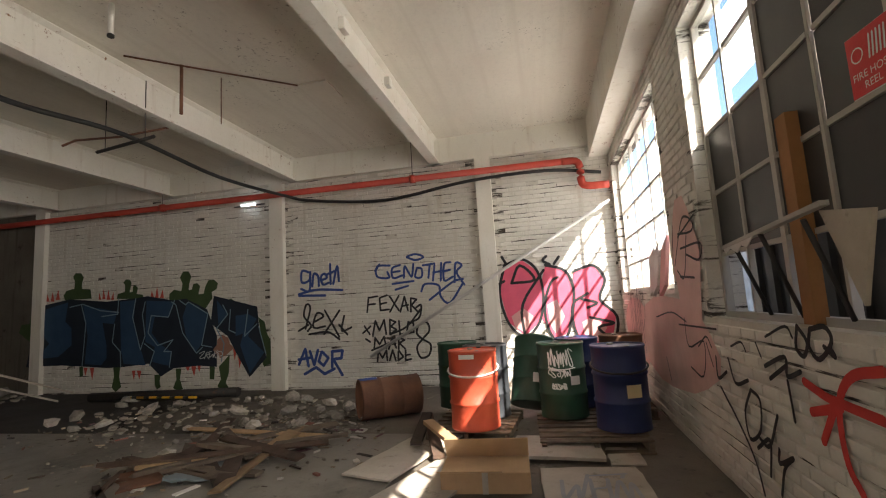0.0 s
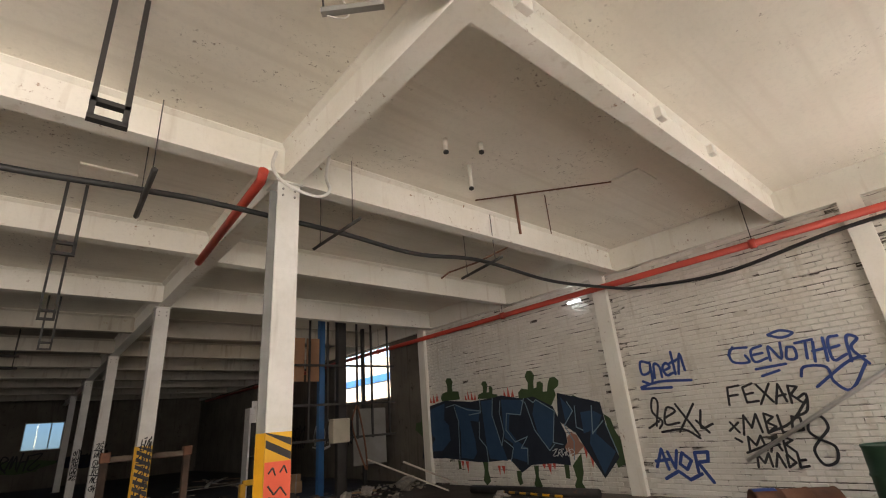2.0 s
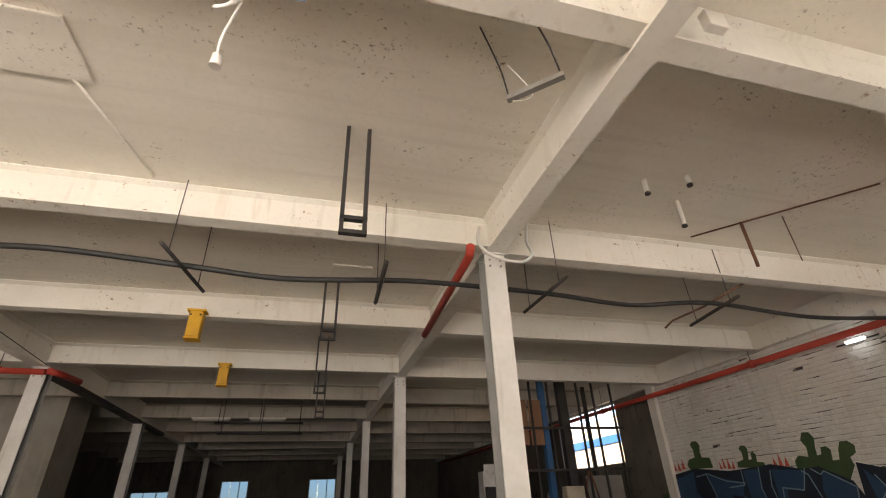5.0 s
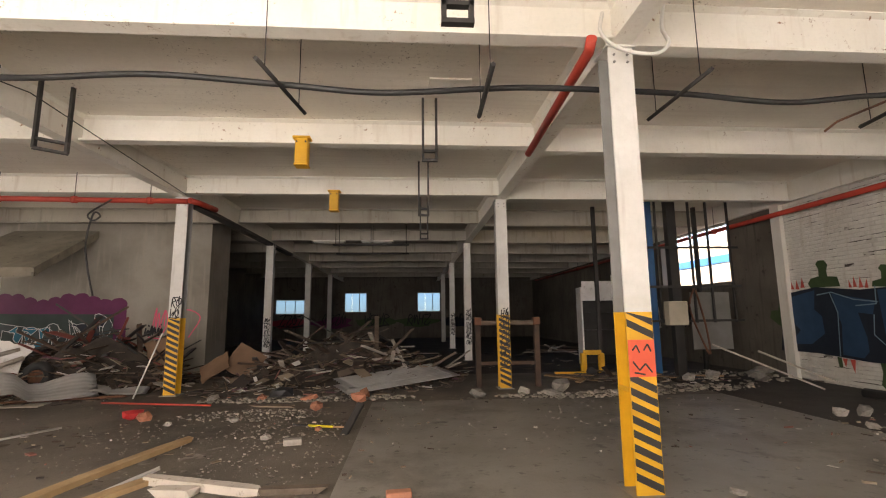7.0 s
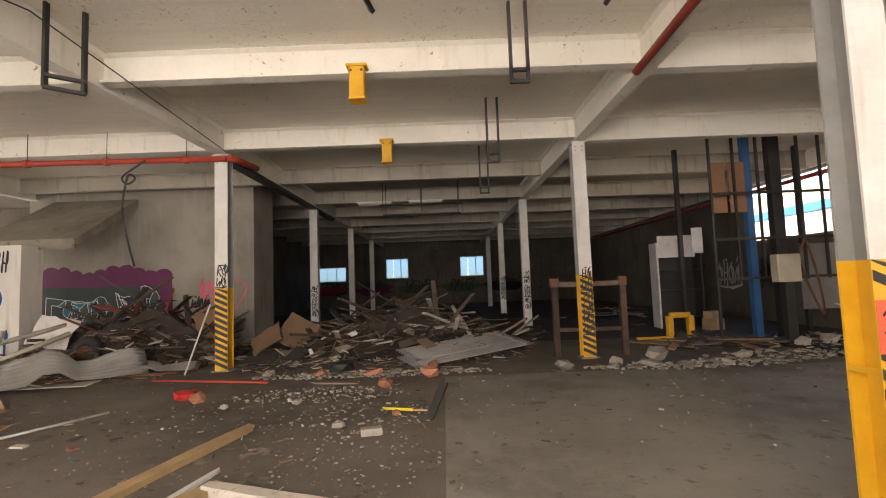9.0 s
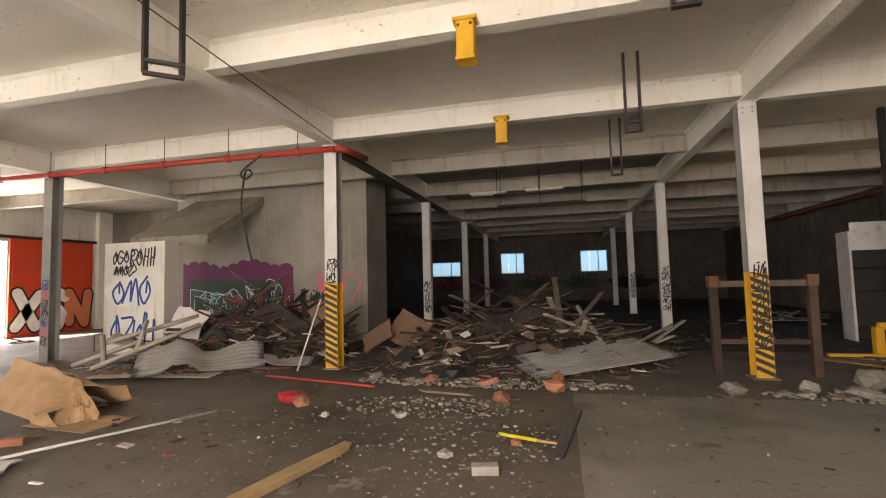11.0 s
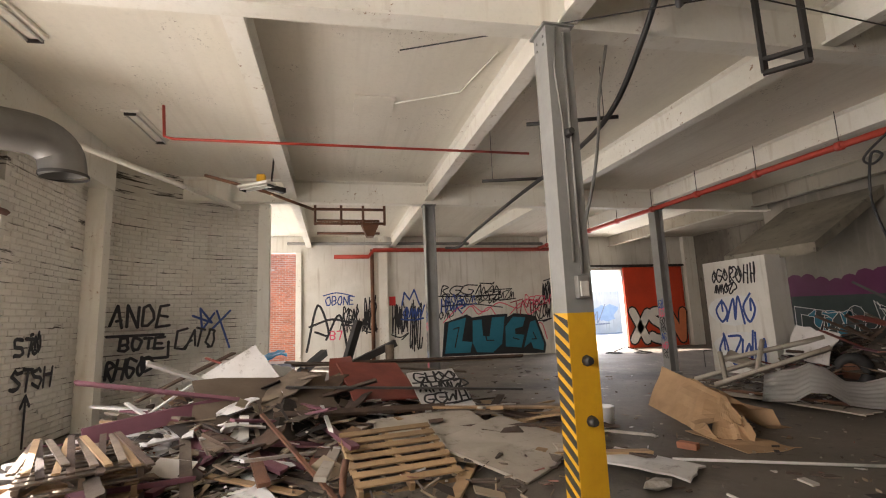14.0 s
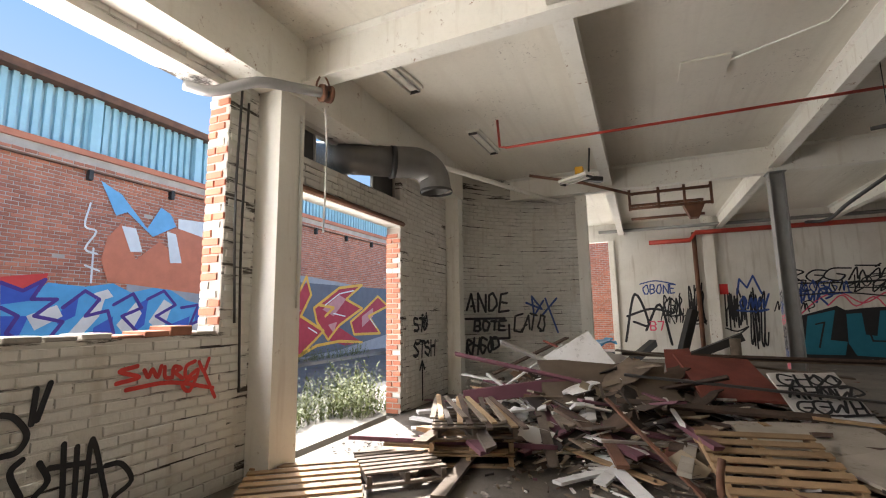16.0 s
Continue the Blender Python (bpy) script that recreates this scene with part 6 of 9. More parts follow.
fluoro(-6.6, -1.35, 4.88, 86, 1.2)
fluoro(-9.6, -1.05, 4.88, 88, 1.2)
fluoro(-10.5, 0.5, 4.2, -35, 0.7)
fluoro(-3.0, 17.26, 4.45, 90)
fluoro(-1.2, 17.26, 4.45, 90)
duct = thing("ventilation_duct", "large grey galvanised duct elbow through the transom", "duct")
part("duct", mtube([(-6.9, YS - 0.5, 4.02), (-7.3, YS + 0.1, 4.02), (-7.6, YS + 0.45, 4.02)], 0.24, 18), M_DUCT, duct)
part("elbow", tube(bmesh.new(), bend([(-7.6, YS + 0.45, 4.02), (-7.9, YS + 0.75, 4.04), (-8.1, YS + 0.9, 3.9), (-8.15, YS + 0.95, 3.62)], 5), 0.25, 18, False), M_DUCT, duct)
part("seam", mtube([(-7.58, YS + 0.42, 4.02), (-7.63, YS + 0.48, 4.02)], 0.258, 18), M_BLACK, duct, "black sealing band")
part("lip", tube(bmesh.new(), [(-8.15, YS + 0.95, 3.64), (-8.15, YS + 0.95, 3.6)], 0.265, 18, False), M_DARKSTEEL, duct)
fl = thing("flanged_pipe", "galvanised pipe with a rusty flange over the opening", "pipe")
part("pipe", mtube(bend([(-4.5, YS - 0.2, 3.98), (-4.68, YS, 3.95), (-4.94, YS + 0.32, 4.1), (-5.3, YS + 0.52, 4.16), (-5.58, YS + 0.66, 4.2)], 6), 0.058, 14), material("galvanised_pipe", (0.4, 0.4, 0.39), 0.45, metal=0.6, second=(0.3, 0.3, 0.29), spots=(0.2, 0.13, 0.08), spot_at=0.66, spot_scale=5), fl)
part("flange", mtube([(-5.56, YS + 0.65, 4.198), (-5.6, YS + 0.67, 4.202)], 0.1, 18), M_RUST, fl, "rusty round flange")
part("flange", mtube([(-5.64, YS + 0.69, 4.206), (-5.68, YS + 0.71, 4.21)], 0.1, 18), M_RUST, fl, "rusty round flange")
part("bore", mtube([(-5.6, YS + 0.67, 4.202), (-5.685, YS + 0.713, 4.211)], 0.05, 12), M_BLACK, fl)
part("sling", mtube(bend([(-5.6, YS + 0.62, 4.14), (-5.55, YS + 0.6, 4.3), (-5.58, YS + 0.66, 4.42), (-5.62, YS + 0.72, 4.3), (-5.6, YS + 0.7, 4.14)], 4), 0.012, 6), M_RUST, fl, "rusty wire sling")
part("drop_wire", mtube(bend([(-5.72, YS + 0.6, 4.08), (-5.76, YS + 0.6, 3.5), (-5.73, YS + 0.6, 2.6)], 5), 0.012, 6), M_ZINC, fl)
for x, z0, z1 in ((-5.02, 1.6, 4.1), (-5.12, 0.9, 4.0)):
    run("wall_wire", "old wire hanging down the brick pier", "wire", [(x, YS + 0.03, z1), (x + 0.04, YS + 0.05, (z0 + z1) / 2), (x - 0.03, YS + 0.04, z0)], 0.014, M_DARKSTEEL, 6, 0, 5)
run("pier_conduit", "white conduit with a switch on the pier", "conduit", [(-5.62, YS + 0.34, 1.75), (-5.62, YS + 0.34, 4.0)], 0.012, M_COLWHITE, 6)
run("slab_pipe", "painted pipe along the wall head", "pipe", [(-8.9, YS + 0.6, 4.35), (-12.6, -0.2, 4.3)], 0.05, M_BEAM, 8)
run("threshold_rail", "rusty steel lintel channel above the doorway", "lintel", [(-8.7, YS + 0.06, 3.26), (-5.7, YS + 0.06, 3.26)], 0.045, M_RUST, 4)
hz = thing("gantry", "rusty steel frame hung from the west ceiling", "steel frame")
for z in (4.35, 4.75):
    for y0, y1 in ((1.4, 3.3),):
        part("rail", mtube([(-14.5, y0, z), (-14.5, y1, z)], 0.04, 4), M_RUST, hz)
        part("rail", mtube([(-16.0, y0, z), (-16.0, y1, z)], 0.04, 4), M_RUST, hz)
for y in (1.4, 2.1, 2.7, 3.3):
    part("post", mtube([(-14.5, y, 4.3), (-14.5, y, ZC)], 0.035, 4), M_RUST, hz)
part("funnel", prism(bmesh.new(), [(-0.25, 0.2), (0.25, 0.2), (0.1, -0.15), (-0.1, -0.15)], 0.3, pose(-14.5, 2.9, 4.15, 0, 0, 90)), M_RUST, hz)
hk = thing("chain_hoist", "rusty chain hoist with a yellow hook block", "hoist")
part("beam_trolley", mbox(-0.06, -0.3, 0, 0.06, 0.3, 0.1, pose(-10.9, 0.7, 4.25, 0, 0, 40)), M_DARKSTEEL, hk)
part("chain", mtube([(-10.9, 0.7, 4.3), (-10.9, 0.75, 4.93)], 0.02, 5), M_DARKSTEEL, hk)
part("hook_block", mbox(-0.08, -0.08, -0.2, 0.08, 0.08, 0.0, pose(-10.7, 0.55, 4.5), 0.02), M_YELLOW, hk, "yellow hook block")
part("arm", mtube([(-10.5, -0.4, 4.4), (-10.8, 0.6, 4.2), (-11.2, 1.5, 3.95)], 0.03, 6), M_RUST, hk)

# ---- loose things ----
def revolve(bm, prof, seg=28, m=None, cap=True):
    rings = []
    for r, z in prof:
        rings.append([bm.verts.new((r * math.cos(2 * math.pi * k / seg), r * math.sin(2 * math.pi * k / seg), z)) for k in range(seg)])
    for a, b in zip(rings, rings[1:]):
        for k in range(seg):
            bm.faces.new((a[k], a[(k + 1) % seg], b[(k + 1) % seg], b[k])).smooth = True
    if cap:
        bm.faces.new(rings[0][::-1])
    if m is not None:
        for ring in rings:
            for v in ring:
                v.co = m @ v.co
    return rings


def drum(label, at, mat, lid=True, band=None):
    t = thing("steel_drum", label, "drum", "steel drums", at)
    bm = bmesh.new()
    prof = [(0.27, 0.0), (0.285, 0.005), (0.285, 0.02), (0.28, 0.03), (0.28, 0.27), (0.292, 0.285), (0.292, 0.3), (0.28, 0.315), (0.28, 0.56), (0.292, 0.575), (0.292, 0.59), (0.28, 0.605), (0.28, 0.845), (0.287, 0.855), (0.287, 0.88)]
    rings = revolve(bm, prof)
    inner = [(0.275, 0.88), (0.272, 0.8), (0.272, 0.04)] if not lid else [(0.275, 0.88), (0.272, 0.862)]
    rr = revolve(bm, inner, cap=False)
    n = len(rr[0])
    for k in range(n):
        bm.faces.new((rings[-1][k], rings[-1][(k + 1) % n], rr[0][(k + 1) % n], rr[0][k]))
    bm.faces.new(rr[-1])
    body = part("body", bm, mat, t)
    if lid:
        for x, y, r in ((0.17, 0.05, 0.035), (-0.16, -0.08, 0.025)):
            part("bung", mtube([(x, y, 0.862), (x, y, 0.878)], r, 10), M_STEEL, body)
    if band:
        bm = bmesh.new()
        tube(bm, [(0.297 * math.cos(a), 0.297 * math.sin(a), 0.66 + 0.06 * math.cos(a)) for a in (k * math.pi / 12 for k in range(25))], 0.012, 5)
        part("band", bm, band, t, "loose steel clamp band")
    return t


D_RED = material("red_drum_paint", (0.52, 0.075, 0.035), 0.5, second=(0.42, 0.06, 0.03), spots=(0.2, 0.07, 0.04), spot_at=0.68, spot_scale=6)
D_GREEN = material("green_drum_paint", (0.02, 0.07, 0.04), 0.5, second=(0.015, 0.05, 0.03), spots=(0.1, 0.06, 0.04), spot_at=0.68, spot_scale=6)
D_BLUE = material("blue_drum_paint", (0.015, 0.03, 0.12), 0.5, second=(0.012, 0.025, 0.08), spots=(0.12, 0.07, 0.05), spot_at=0.68, spot_scale=6)
D_BLACK = material("black_drum_paint", (0.035, 0.04, 0.045), 0.5, spots=(0.12, 0.07, 0.05), spot_at=0.66, spot_scale=6)


def label_on(t, ang, z, w, h, mat, text_bars=0, r=0.2925):
    bm = bmesh.new()
    a0 = radians(ang)
    n = 6
    for k in range(n):
        a, b = a0 + w / r * (k / n - 0.5), a0 + w / r * ((k + 1) / n - 0.5)
        vs = [bm.verts.new((r * math.cos(q), r * math.sin(q), zz)) for q, zz in ((a, z - h / 2), (b, z - h / 2), (b, z + h / 2), (a, z + h / 2))]
        bm.faces.new(vs)
    part("sticker", bm, mat, t, "paper label")


d1 = drum("red steel drum standing on a pallet", (6.2, -0.1, 0.15), D_RED, True, M_COLWHITE)
label_on(d1, 175, 0.82, 0.18, 0.05, P_WHITE)
d2 = drum("dark green steel drum standing on a pallet", (6.7, -1.12, 0.15), D_GREEN)
label_on(d2, 210, 0.45, 0.12, 0.1, P_WHITE)
M2 = Matrix.Rotation(radians(90), 4, "Z")
def on_drum(t, strokes, w, mat, r, ang, lab):
    bm = bmesh.new()
    for i, s in enumerate(strokes):
        for (xa, ya), (xb, yb) in zip(s, s[1:]):
            L = max(math.hypot(xb - xa, yb - ya), 1e-4)
            px, py = -(yb - ya) / L * w / 2, (xb - xa) / L * w / 2
            vs = []
            for x, y in ((xa + px, ya + py), (xa - px, ya - py), (xb - px, yb - py), (xb + px, yb + py)):
                q = radians(ang) - x / r
                vs.append(bm.verts.new((r * math.cos(q), r * math.sin(q), y)))
            bm.faces.new(vs)
    part("graffiti", bm, mat, t, lab)


on_drum(d2, scrawl(-0.15, 0.62, 0.3, 0.18, 201, 5) + scrawl(-0.1, 0.5, 0.22, 0.08, 202, 4) + scrawl(-0.05, 0.36, 0.18, 0.05, 203, 5), 0.013, P_WHITE, 0.296, 180, "white spray scribble")
d3 = drum("dark blue steel drum standing on a pallet", (6.15, -1.72, 0.15), D_BLUE, True, M_DARKSTEEL)
label_on(d3, 200, 0.42, 0.16, 0.13, paint("yellowed_label", (0.6, 0.5, 0.3)))
drum("dark green steel drum behind the red one", (7.35, 0.3, 0.15), D_GREEN)
drum("black steel drum with pale drips", (6.75, -0.18, 0.15), D_BLACK)
drum("blue steel drum in the row by the wall", (7.3, -1.35, 0.15), D_BLUE)
drum("rusty red steel drum by the wall", (7.5, -1.95, 0.15), M_RUST)
d8 = drum("green steel drum leaning on its neighbours", pose(7.0, -0.72, 0.2, 6, 24, 0), D_GREEN)
label_on(d8, 190, 0.3, 0.08, 0.12, P_WHITE)
fd = drum("rusty empty drum lying open on its side", pose(7.55, 0.98, 0.29, 90, 0, 213.7), M_RUST, False)
label_on(fd, 100, 0.75, 0.3, 0.25, P_BLUE, r=0.294)


def pallet(label, m, L=1.2, W=1.0, mat=M_WOOD, boards=7):
    t = thing("pallet", label, "pallet", "wooden pallets", m)
    for k in range(boards):
        x = -L / 2 + (k + 0.5) * L / boards
        part("deck_board", mbox(x - 0.048, -W / 2, 0.105, x + 0.048, W / 2, 0.125, None, 0.003), mat, t)
    for y in (-W / 2 + 0.04, 0, W / 2 - 0.04):
        part("stringer", mbox(-L / 2, y - 0.025, 0.02, L / 2, y + 0.025, 0.104, None, 0.003), mat, t)
    for x in (-L / 2 + 0.05, 0, L / 2 - 0.05):
        part("base_board", mbox(x - 0.048, -W / 2, 0.0, x + 0.048, W / 2, 0.019), mat, t)
    return t


pallet("grey weathered pallet under the drums", pose(6.3, -1.35, 0.01, 0, 0, 3), 1.3, 1.1, M_WOODGREY)
pallet("grey weathered pallet under the red drum", pose(6.6, -0.05, 0.01, 0, 0, -4), 1.2, 1.0, M_WOODGREY)
pallet("grey weathered pallet behind the drums", pose(7.45, 0.0, 0.01, 0, 0, 0), 1.0, 1.2, M_WOODGREY) if False else None
pallet("grey weathered pallet by the wall", pose(7.55, -1.6, 0.01, 0, 0, 0), 1.1, 1.3, M_WOODGREY)


def sheet(name, label, cat, m, sx, sy, th, mat, warp=0.02, seed=0, ragged=0.03, kind=""):
    """A thin board with slightly bent surface and ragged edges."""
    rg = random.Random(seed)
    bm = bmesh.new()
    nx, ny = 6, 5
    top = [[None] * (ny + 1) for _ in range(nx + 1)]
    bot = [[None] * (ny + 1) for _ in range(nx + 1)]
    for i in range(nx + 1):
        for j in range(ny + 1):
            x, y = (i / nx - 0.5) * sx, (j / ny - 0.5) * sy
            if i in (0, nx):
                x += rg.uniform(-ragged, ragged)
            if j in (0, ny):
                y += rg.uniform(-ragged, ragged)
            z = warp * math.sin(i / nx * 3.1 + seed) * math.cos(j / ny * 2.6 + seed)
            top[i][j] = bm.verts.new((x, y, z + th))
            bot[i][j] = bm.verts.new((x, y, z))
    for i in range(nx):
        for j in range(ny):
            bm.faces.new((top[i][j], top[i + 1][j], top[i + 1][j + 1], top[i][j + 1]))
            bm.faces.new((bot[i][j], bot[i][j + 1], bot[i + 1][j + 1], bot[i + 1][j]))
    for i in range(nx):
        bm.faces.new((top[i][0], bot[i][0], bot[i + 1][0], top[i + 1][0]))
        bm.faces.new((top[i][ny], top[i + 1][ny], bot[i + 1][ny], bot[i][ny]))
    for j in range(ny):
        bm.faces.new((top[0][j], top[0][j + 1], bot[0][j + 1], bot[0][j]))
        bm.faces.new((top[nx][j], bot[nx][j], bot[nx][j + 1], top[nx][j + 1]))
    ob = tagged(new(name, mesh_of(bm, name, mat)), label, cat)
    ob.matrix_basis = m
    return ob


sheet("fallen_board", "grey dusty board lying on the floor by the drums", "board", pose(5.68, -1.0, 0.06, 2, -4, 2), 0.55, 0.85, 0.03, M_PLY, 0.01, 3, 0.01)
b2 = sheet("fallen_board", "pale board with a dark spray scribble on the floor", "board", pose(4.75, -1.28, 0.015, 0, 0, 4), 0.95, 0.85, 0.02, M_PLY, 0.008, 5, 0.01)
bm = bmesh.new()
for s in scrawl(-0.3, -0.25, 0.6, 0.4, 211, 3):
    stroke(bm, s, 0.035, Matrix.Rotation(radians(-90), 4, "Z"), 0.034)
part("graffiti", bm, P_GREY, b2, "grey spray scribble")
sheet("fallen_board", "small pale board by the pallet", "board", pose(5.6, -1.62, 0.012, 0, 0, 0), 0.5, 0.3, 0.015, M_PLY, 0.004, 7, 0.01)
for i, (x, y, a, l, w) in enumerate(((4.4, 0.15, 100, 2.2, 0.6), (5.6, 0.45, 104, 1.5, 0.55), (3.3, 0.4, 96, 1.6, 0.6))):
    sheet("floor_plank", "long dusty grey sheet lying on the floor", "board", pose(x, y + 0.1, 0.012 + 0.012 * i, 0, 0, a - 120), l, w, 0.02, M_PLY, 0.005, 9 + i, 0.008)


def carton(label, m, sx, sy, sz, open_flap=True):
    t = thing("cardboard_box", label, "box", "", m)
    body = part("body", mbox(-sx / 2, -sy / 2, 0, sx / 2, sy / 2, sz, None, 0.006), M_CARD, t)
    if open_flap:
        part("flap", mbox(-sx / 2, 0, 0, sx / 2, 0.008, sy * 0.55, pose(0, sy / 2, sz, 35, 0, 0)), M_CARD, t)
        part("flap", mbox(-sx / 2, 0, 0, sx / 2 * 0.4, 0.008, sy * 0.4, pose(0, -sy / 2, sz, 70, 0, 0)), M_CARD, t)
    part("tape", mbox(-0.025, -sy / 2 - 0.002, 0.0, 0.025, -sy / 2, sz), M_PLY, body)
    return t


carton("crushed brown cardboard carton on the floor", pose(4.88, -0.38, 0.0, 0, 0, -86), 0.75, 0.42, 0.17)

PLANKS = []
rgp = random.Random(17)
for k in range(10):
    L, W, T = rgp.uniform(0.5, 2.4), rgp.choice((0.05, 0.09, 0.12, 0.18)), rgp.choice((0.02, 0.03, 0.045))
    bm = bmesh.new()
    vs = box(bm, -L / 2, -W / 2, -T / 2, L / 2, W / 2, T / 2)
    for v in bm.verts:
        if v.co.x > 0:
            v.co.x += rgp.uniform(-0.12, 0.05)
        v.co.z += 0.0
    PLANKS.append((bm, L, W, T))
PLANKM = {}
for nm, mt in (("raw", M_WOOD), ("grey", M_WOODGREY), ("dark", M_WOODDARK), ("steel", M_DARKSTEEL), ("zinc", M_ZINC), ("board", M_PLY), ("white", M_WHITEBOARD), ("red", M_REDBOARD), ("purple", paint("plum_trim", (0.16, 0.06, 0.08)))):
    PLANKM[nm] = []
    for bm, L, W, T in PLANKS:
        me = bpy.data.meshes.new("plank")
        bm.to_mesh(me)
        me.materials.append(mt)
        PLANKM[nm].append(me)
for bm, *_ in PLANKS:
    bm.free()


def loose(parent, kind, i, m, name="plank"):
    ob = new(name, PLANKM[kind][i % 10])
    ob.parent = parent
    ob.matrix_basis = m
    return ob


def heap(name, label, cat, cx, cy, rx, ry, h, n, kinds, seed, steep=18, pick=None):
    """A mound of loose lengths, each its own part, laid over a low mound of small rubble."""
    t = thing(name, label, cat)
    rg = random.Random(seed)
    for k in range(n):
        a, r = rg.uniform(0, 6.283), math.sqrt(rg.random())
        x, y = cx + rx * r * math.cos(a), cy + ry * r * math.sin(a)
        z = h * (1 - r ** 1.6) * rg.uniform(0.25, 1.0) + 0.04
        tilt = rg.uniform(-steep, steep) * (1.0 if z > 0.12 else 0.15)
        loose(t, rg.choice(kinds), rg.randrange(10) if pick is None else rg.choice(pick), pose(x, y, z, rg.uniform(-12, 12), tilt, rg.uniform(0, 180)))
    return t


def mound(name, label, cx, cy, rx, ry, h, mat, seed):
    bm = bmesh.new()
    n = 22
    grid = {}
    for i in range(n + 1):
        for j in range(n + 1):
            u, v = i / n * 2 - 1, j / n * 2 - 1
            r = math.sqrt(u * u + v * v)
            e = max(0.0, 1 - r ** 2)
            z = h * e * (0.55 + 0.9 * (noise.noise(Vector((u * 3 + seed, v * 3, 0))) + 0.5)) - 0.01
            grid[i, j] = bm.verts.new((cx + u * rx, cy + v * ry, z if r < 1 else -0.02))
    for i in range(n):
        for j in range(n):
            bm.faces.new((grid[i, j], grid[i + 1, j], grid[i + 1, j + 1], grid[i, j + 1]))
    return tagged(new(name, mesh_of(bm, name, mat)), label, "debris", "", "stuff")


ROCKS = []
for k in range(8):
    bm = bmesh.new()
    bmesh.ops.create_icosphere(bm, subdivisions=1, radius=0.5)
    rg = random.Random(300 + k)
    for v in bm.verts:
        v.co *= rg.uniform(0.7, 1.15)
        v.co.z *= 0.7
    ROCKS.append(bm)
ROCKM = {}
for nm, mt in (("grey", M_RUBBLE), ("brick", M_BRICKBIT)):
    ROCKM[nm] = []
    for bm in ROCKS:
        me = bpy.data.meshes.new("chunk")
        bm.to_mesh(me)
        me.materials.append(mt)
        ROCKM[nm].append(me)


def chunk(x, y, s, kind, k, label):
    ob = tagged(new("rubble_chunk", ROCKM[kind][k % 8]), label, "rubble", "rubble chunks")
    ob.matrix_basis = Matrix.LocRotScale((x, y, s * 0.28), Euler((0.1 * (k % 5), 0.12 * (k % 3), k * 1.7)), (s * (1 + 0.3 * (k % 3)), s, s * 0.95))
    return ob


def scatter(name, label, spots, seed, mat=M_RUBBLES):
    """Small rubble as one joined sheet of pieces: spots are (x, y, rx, ry, n, size)."""
    rg = np.random.RandomState(seed)
    base = [(np.array([v.co for v in bm.verts]), [[v.index for v in f.verts] for f in bm.faces]) for bm in ROCKS]
    V, F, off = [], [], 0
    for x, y, rx, ry, n, size in spots:
        for _ in range(n):
            bv, bf = base[rg.randint(8)]
            a, r = rg.uniform(0, 6.283), math.sqrt(rg.rand())
            s = size * (0.35 + 1.1 * rg.rand() ** 2)
            q = rg.uniform(0, 6.283)
            p = bv * s * np.array([1, rg.uniform(0.6, 1.0), rg.uniform(0.5, 0.9)])
            c, sn = math.cos(q), math.sin(q)
            p = np.stack([p[:, 0] * c - p[:, 1] * sn, p[:, 0] * sn + p[:, 1] * c, p[:, 2]], 1)
            p += np.array([x + rx * r * math.cos(a), y + ry * r * math.sin(a), s * 0.2 + 0.012])
            V.append(p)
            F += [[i + off for i in f] for f in bf]
            off += len(p)
    me = bpy.data.meshes.new(name)
    me.from_pydata(np.concatenate(V).tolist(), [], F)
    me.materials.append(mat)
    return tagged(new(name, me), label, "rubble", "", "stuff")


for bm in ROCKS:
    bm.verts.ensure_lookup_table()
    bm.verts.index_update()
# rubble over the floor
scatter("small_rubble", "small grey rubble and plaster bits strewn on the floor",
        [(7.4, 4.2, 1.5, 2.6, 260, 0.13), (6.6, 2.4, 1.0, 0.9, 330, 0.06), (6.2, 3.3, 1.6, 2.2, 160, 0.05), (-2.0, 9.5, 2.2, 0.3, 420, 0.1), (3.6, 9.3, 1.9, 0.35, 330, 0.12), (6.0, 9.9, 1.8, 0.5, 200, 0.12),
         (-2.6, 8.1, 1.3, 0.5, 330, 0.055), (-1.7, 6.9, 0.9, 0.7, 200, 0.045), (-1.5, 5.5, 0.8, 0.9, 150, 0.035), (-3.2, 6.6, 1.6, 1.6, 260, 0.03), (-8.3, 0.6, 2.2, 1.8, 240, 0.06), (-6.6, 1.2, 1.4, 2.0, 150, 0.05), (0.5, 8.0, 5.0, 2.4, 130, 0.035),
         (-6.0, 7.6, 3.0, 2.0, 110, 0.035), (4.5, 6.5, 4.0, 2.0, 120, 0.035), (8.2, 11.5, 1.3, 1.4, 160, 0.13), (-2, 16, 5, 4, 160, 0.07), (3.2, 1.6, 1.2, 1.4, 70, 0.03), (-6.5, -1.6, 1.0, 0.6, 120, 0.05), (-13.5, 6, 4, 3, 140, 0.04)], 5)
rg = random.Random(66)
for k in range(34):
    chunk(rg.uniform(6.4, 8.8), rg.uniform(1.6, 7.4), rg.uniform(0.13, 0.27), "grey", k, "broken pale concrete lump on the floor")
